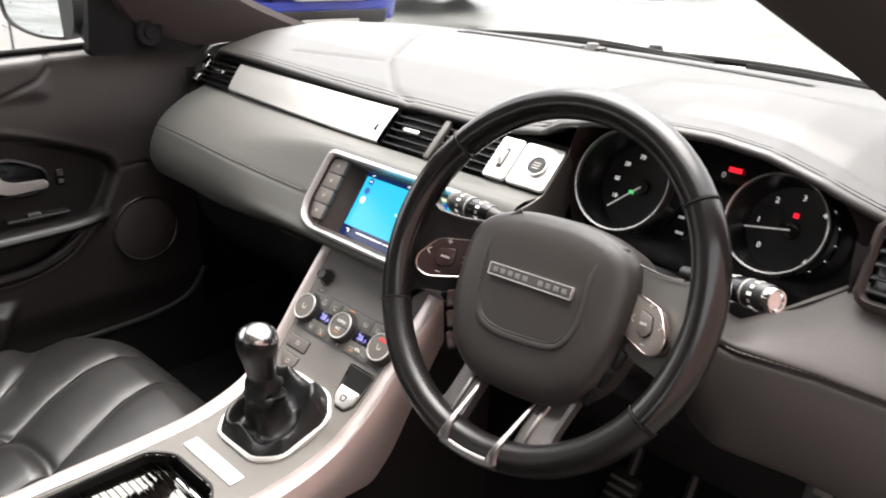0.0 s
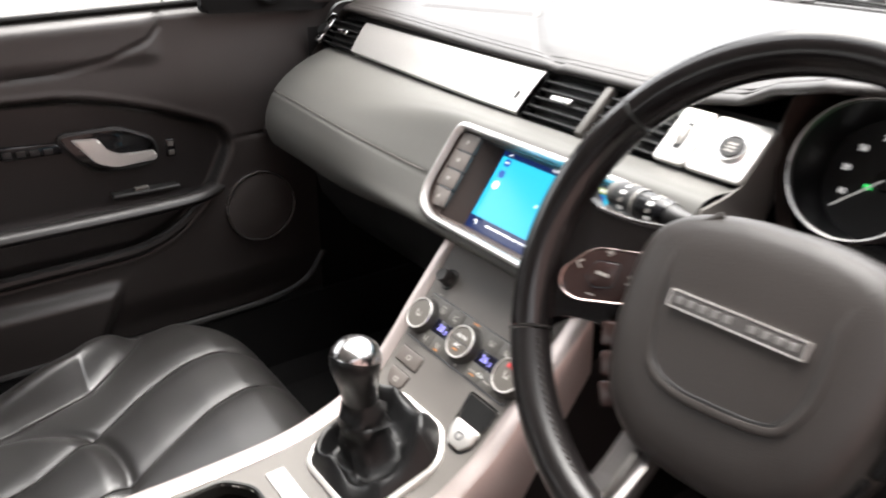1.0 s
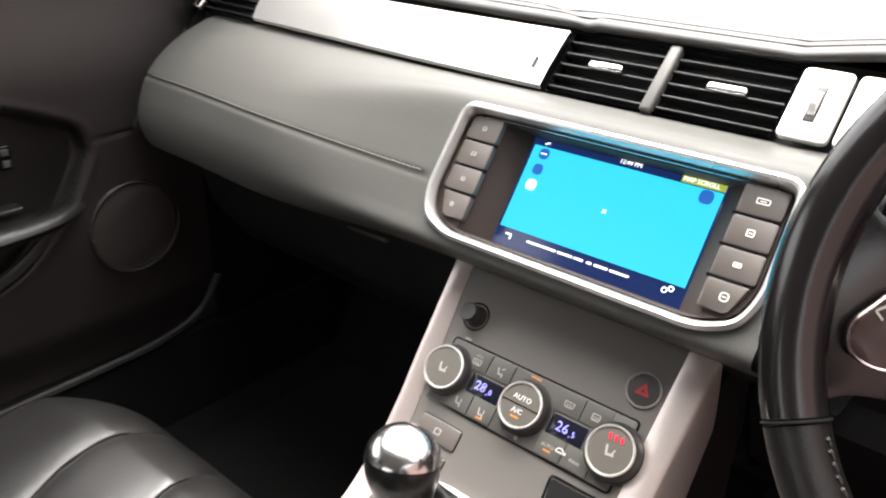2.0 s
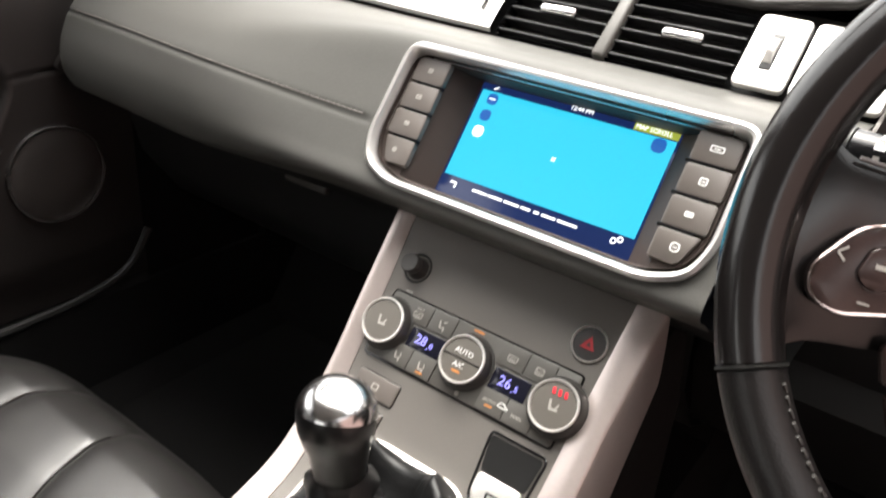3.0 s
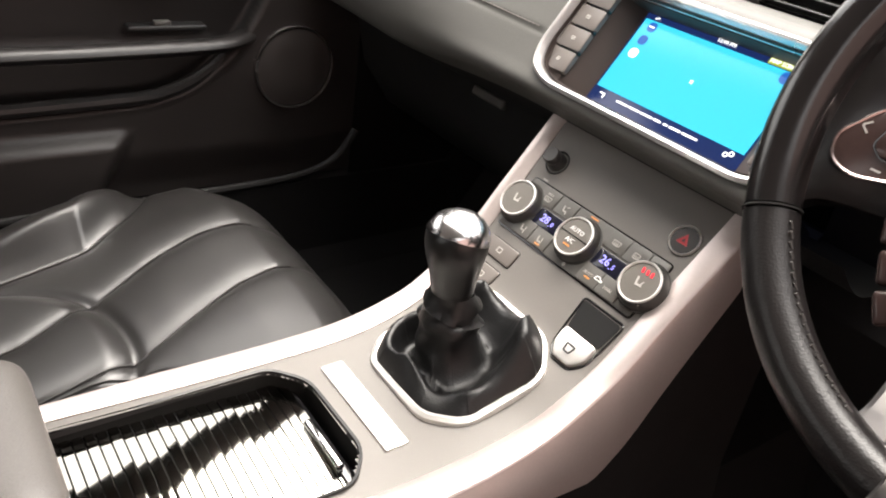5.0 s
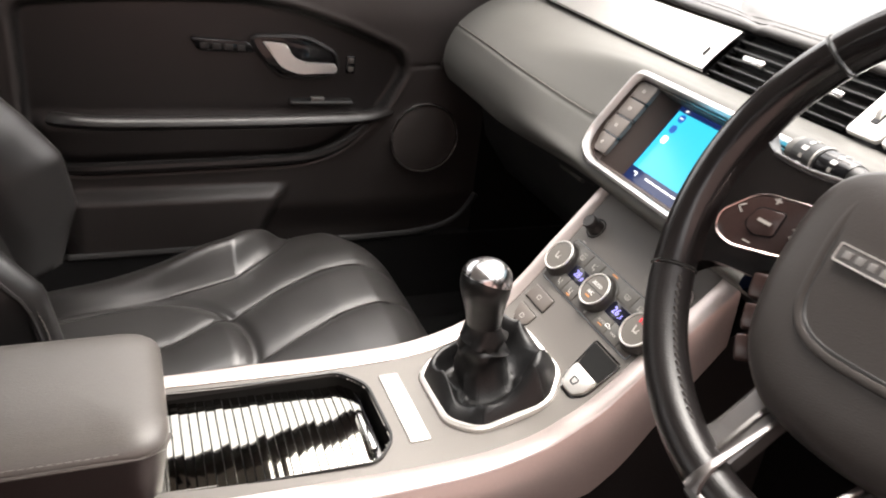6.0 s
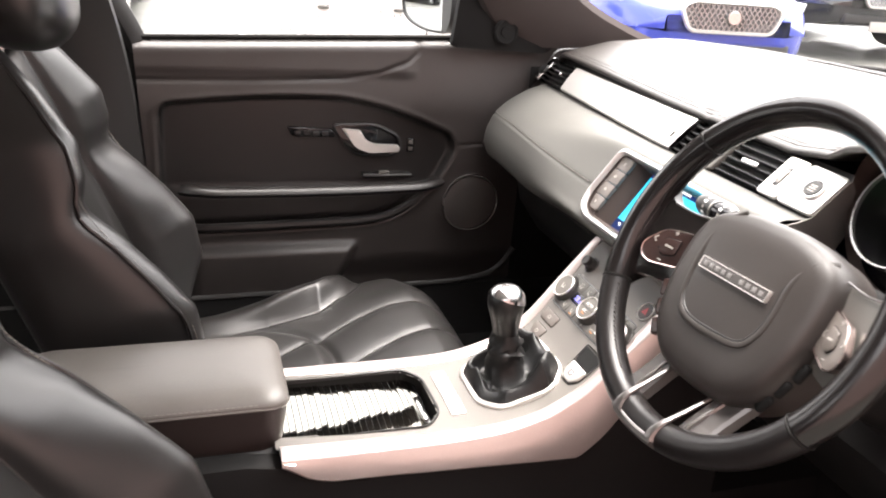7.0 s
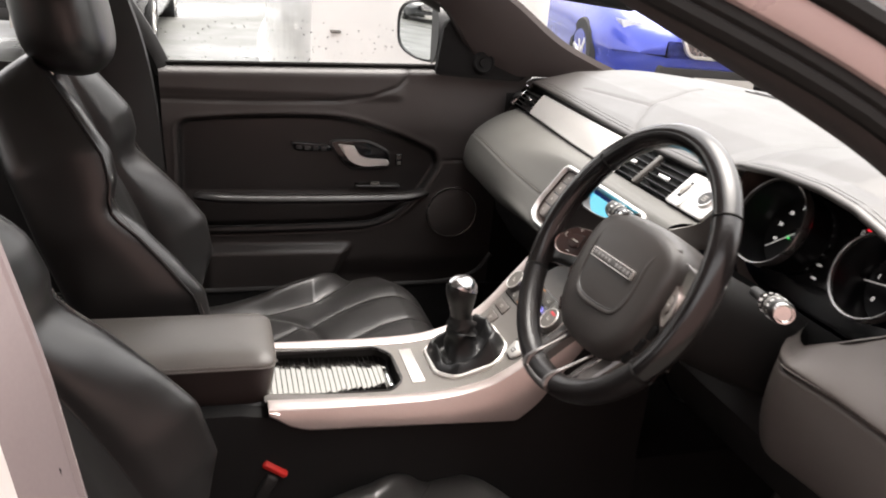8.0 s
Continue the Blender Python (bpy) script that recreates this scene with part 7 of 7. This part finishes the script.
        for x, z in [(a, b) for a, b in lamp]:
            rows.append((x, 2.24 - 0.55 * max(0, abs(x) - 0.40) ** 1.0, 0.58 + z))
        bm = bmesh.new()
        a = [bm.verts.new((x, y + 0.035, z)) for x, y, z in rows]
        b = [bm.verts.new((x, y - 0.10, z)) for x, y, z in rows]
        bm.faces.new(a)
        for i in range(len(a)):
            bm.faces.new((a[i], a[i - 1], b[i - 1], b[i]))
        part("headlamp", put(bm), LAMP_GLASS, c, "clear headlamp")
        part("side_mirror", put(block((0.20, 0.10, 0.13), (sx * 0.98, 0.75, 1.0), None, 0.04, 3)), paint, c)
    gm = facing((0, 2.375, 0.58), (0, 0.99, 0.12), (-1, 0, 0))
    go = rounded([(-0.40, 0.06), (-0.33, -0.10), (0.33, -0.10), (0.40, 0.06), (0.32, 0.10), (-0.32, 0.10)], 0.06, 5)
    gr = part("grille", put(prism(go, 0.02, gm)), GRILLE, c, "chrome-edged mesh grille")
    part("grille_surround", put(band(go, [(0.02, 0), (0.018, 0.035), (0.0, 0.04), (-0.006, 0.02)], gm)), ALU, gr)
    bm = bmesh.new()
    for k in range(-9, 10):
        for a in (35, -35):
            for piece in range(-5, 6):
                way = pose(0, 0, 0, 0, 0, a)
                q = gm @ (Vector((0.042 * k, 0.01, 0.024)) + way @ Vector((0, 0.028 * piece, 0)))
                block((0.009, 0.028, 0.006), q, gm.to_3x3().to_4x4() @ way, 0, bm=bm)
    keep_in = gm.inverted()
    gone = [v for v in bm.verts if not inside((keep_in @ v.co).x, (keep_in @ v.co).y, go)]
    bmesh.ops.delete(bm, geom=gone, context="VERTS")
    part("grille_bars", put(bm), DARK_SILVER, gr)
    part("badge", put(lathe([(0, 0.06), (0.05, 0.055), (0.055, 0.03)], gm, 24)), CHROME, gr, "round badge")
    part("bumper_intake", put(block((1.1, 0.10, 0.13), (0, 2.30, 0.34), None, 0.03)), PLASTIC, c)
    part("plate", put(block((0.50, 0.02, 0.11), (0, 2.39, 0.27), None, 0.005)), GREY_MARK, c, "plain number plate")
    return c


ground_z = lambda x, y: 0.045 * min(40.0, max(-6.0, -0.75 * x + 0.66 * y))
parked_car((-6.974, 3.847, ground_z(-6.974, 3.847) - 0.02), -98, PAINT_BLUE, "bright blue saloon parked facing the car", 1.05)
parked_car((-8.6, 7.2, ground_z(-8.6, 7.2)), -98, PAINT_DARK, "black car parked beside the blue one")
parked_car((-17.5, -19.5, ground_z(-17.5, -19.5)), -45, PAINT_DARK, "dark car standing behind on the wet tarmac")
parked_car((-9.4, -2.0, ground_z(-9.4, -2.0)), -92, PAINT_DARK, "dark car on the far side of the car park")


def white_van(at, turn, wide):
    """A plain high-sided van standing alongside."""
    v = thing("white_van", at, "bright white van standing with its rear doors towards the passenger door", "van", "parked cars")
    M = Matrix.Translation(at) @ pose(0, 0, 0, 0, 0, turn)
    x = y = z = 0.0

    def put(bm):
        bmesh.ops.transform(bm, matrix=M, verts=bm.verts[:])
        return bm

    rows = []
    for d, hw, lo, hi in [(a, b * wide, c, e) for a, b, c, e in ((-0.02, 0.80, 0.40, 1.85), (0.0, 0.90, 0.32, 1.93), (0.25, 0.95, 0.28, 1.97), (2.4, 0.96, 0.28, 1.98), (3.0, 0.95, 0.28, 1.92), (3.55, 0.93, 0.28, 1.35), (4.3, 0.88, 0.30, 1.10), (4.5, 0.80, 0.42, 0.95))]:
        pts = [(-hw * 0.97, lo), (-hw, lo + 0.15), (-hw * 1.01, (lo + hi) * 0.45), (-hw * 0.97, hi - 0.16), (-hw * 0.88, hi - 0.03), (-hw * 0.4, hi)]
        loop = pts + [(-a, b) for a, b in pts[::-1]]
        rows.append([(x + p.x, y + d, z + p.y) for p in spline([(a, b, 0) for a, b in loop], 3, True)])
    part("body", put(sheet(rows, close_u=True, cap=True)), PAINT_WHITE, v)
    for sx in (-1, 1):
        part("side_window", put(block((0.02, 1.0, 0.42), (sx * 0.945 * wide, 2.45, 1.52), pose(0, 0, 0, 0, -sx * 4, 0), 0.008)), CAR_GLASS, v)
    part("windscreen", put(block((1.5 * wide, 0.02, 0.62), (0, 3.28, 1.62), pose(0, 0, 0, -48, 0, 0), 0.008)), CAR_GLASS, v)
    part("door_gap", put(block((0.008, 0.012, 1.35), (0, -0.018, 1.1), None, 0.002)), PLASTIC, v)
    for u in (-0.56, -0.16):
        part("door_handle", put(block((0.06, 0.03, 0.016), (u, -0.03, 0.86), None, 0.008)), PLASTIC_GREY, v)
    part("rear_bumper", put(block((1.7 * wide, 0.10, 0.16), (0, -0.02, 0.40), None, 0.03)), PLASTIC_GREY, v)
    for sx, d in ((1, 0.75), (-1, 0.75), (1, 3.7), (-1, 3.7)):
        wm = Matrix.Translation((sx * 0.74 * wide, d, 0.33)) @ pose(0, 0, 0, 0, sx * 90, 0)
        wh = part("wheel", put(lathe([(0.20, -0.10), (0.32, -0.10), (0.335, -0.06), (0.335, 0.08), (0.315, 0.11), (0.23, 0.115), (0.20, 0.07)], wm, 32)), TYRE, v)
        part("rim", put(lathe([(0.22, 0.105), (0.215, 0.06), (0.06, 0.075), (0.0, 0.08)], wm, 32)), ALU, wh)
    return v


white_van((-3.25, 0.65, ground_z(-3.6, 0.65)), 90, 0.76)
wall = thing("far_building", (-14, 26, ground_z(-14, 26)), "pale low building beyond the car park", "building")
part("wall", block((40, 0.4, 3.2), (-14, 26, 3.0), None, 0.0), BRICK_FAR, wall)
part("roof", block((41, 2.5, 0.3), (-14, 27, 4.7), None, 0.05), PLASTIC_GREY, wall)
for k in range(8):
    part("window", block((2.6, 0.12, 1.4), (-31 + 4.6 * k, 25.78, 3.2), None, 0.02), CAR_GLASS, wall)
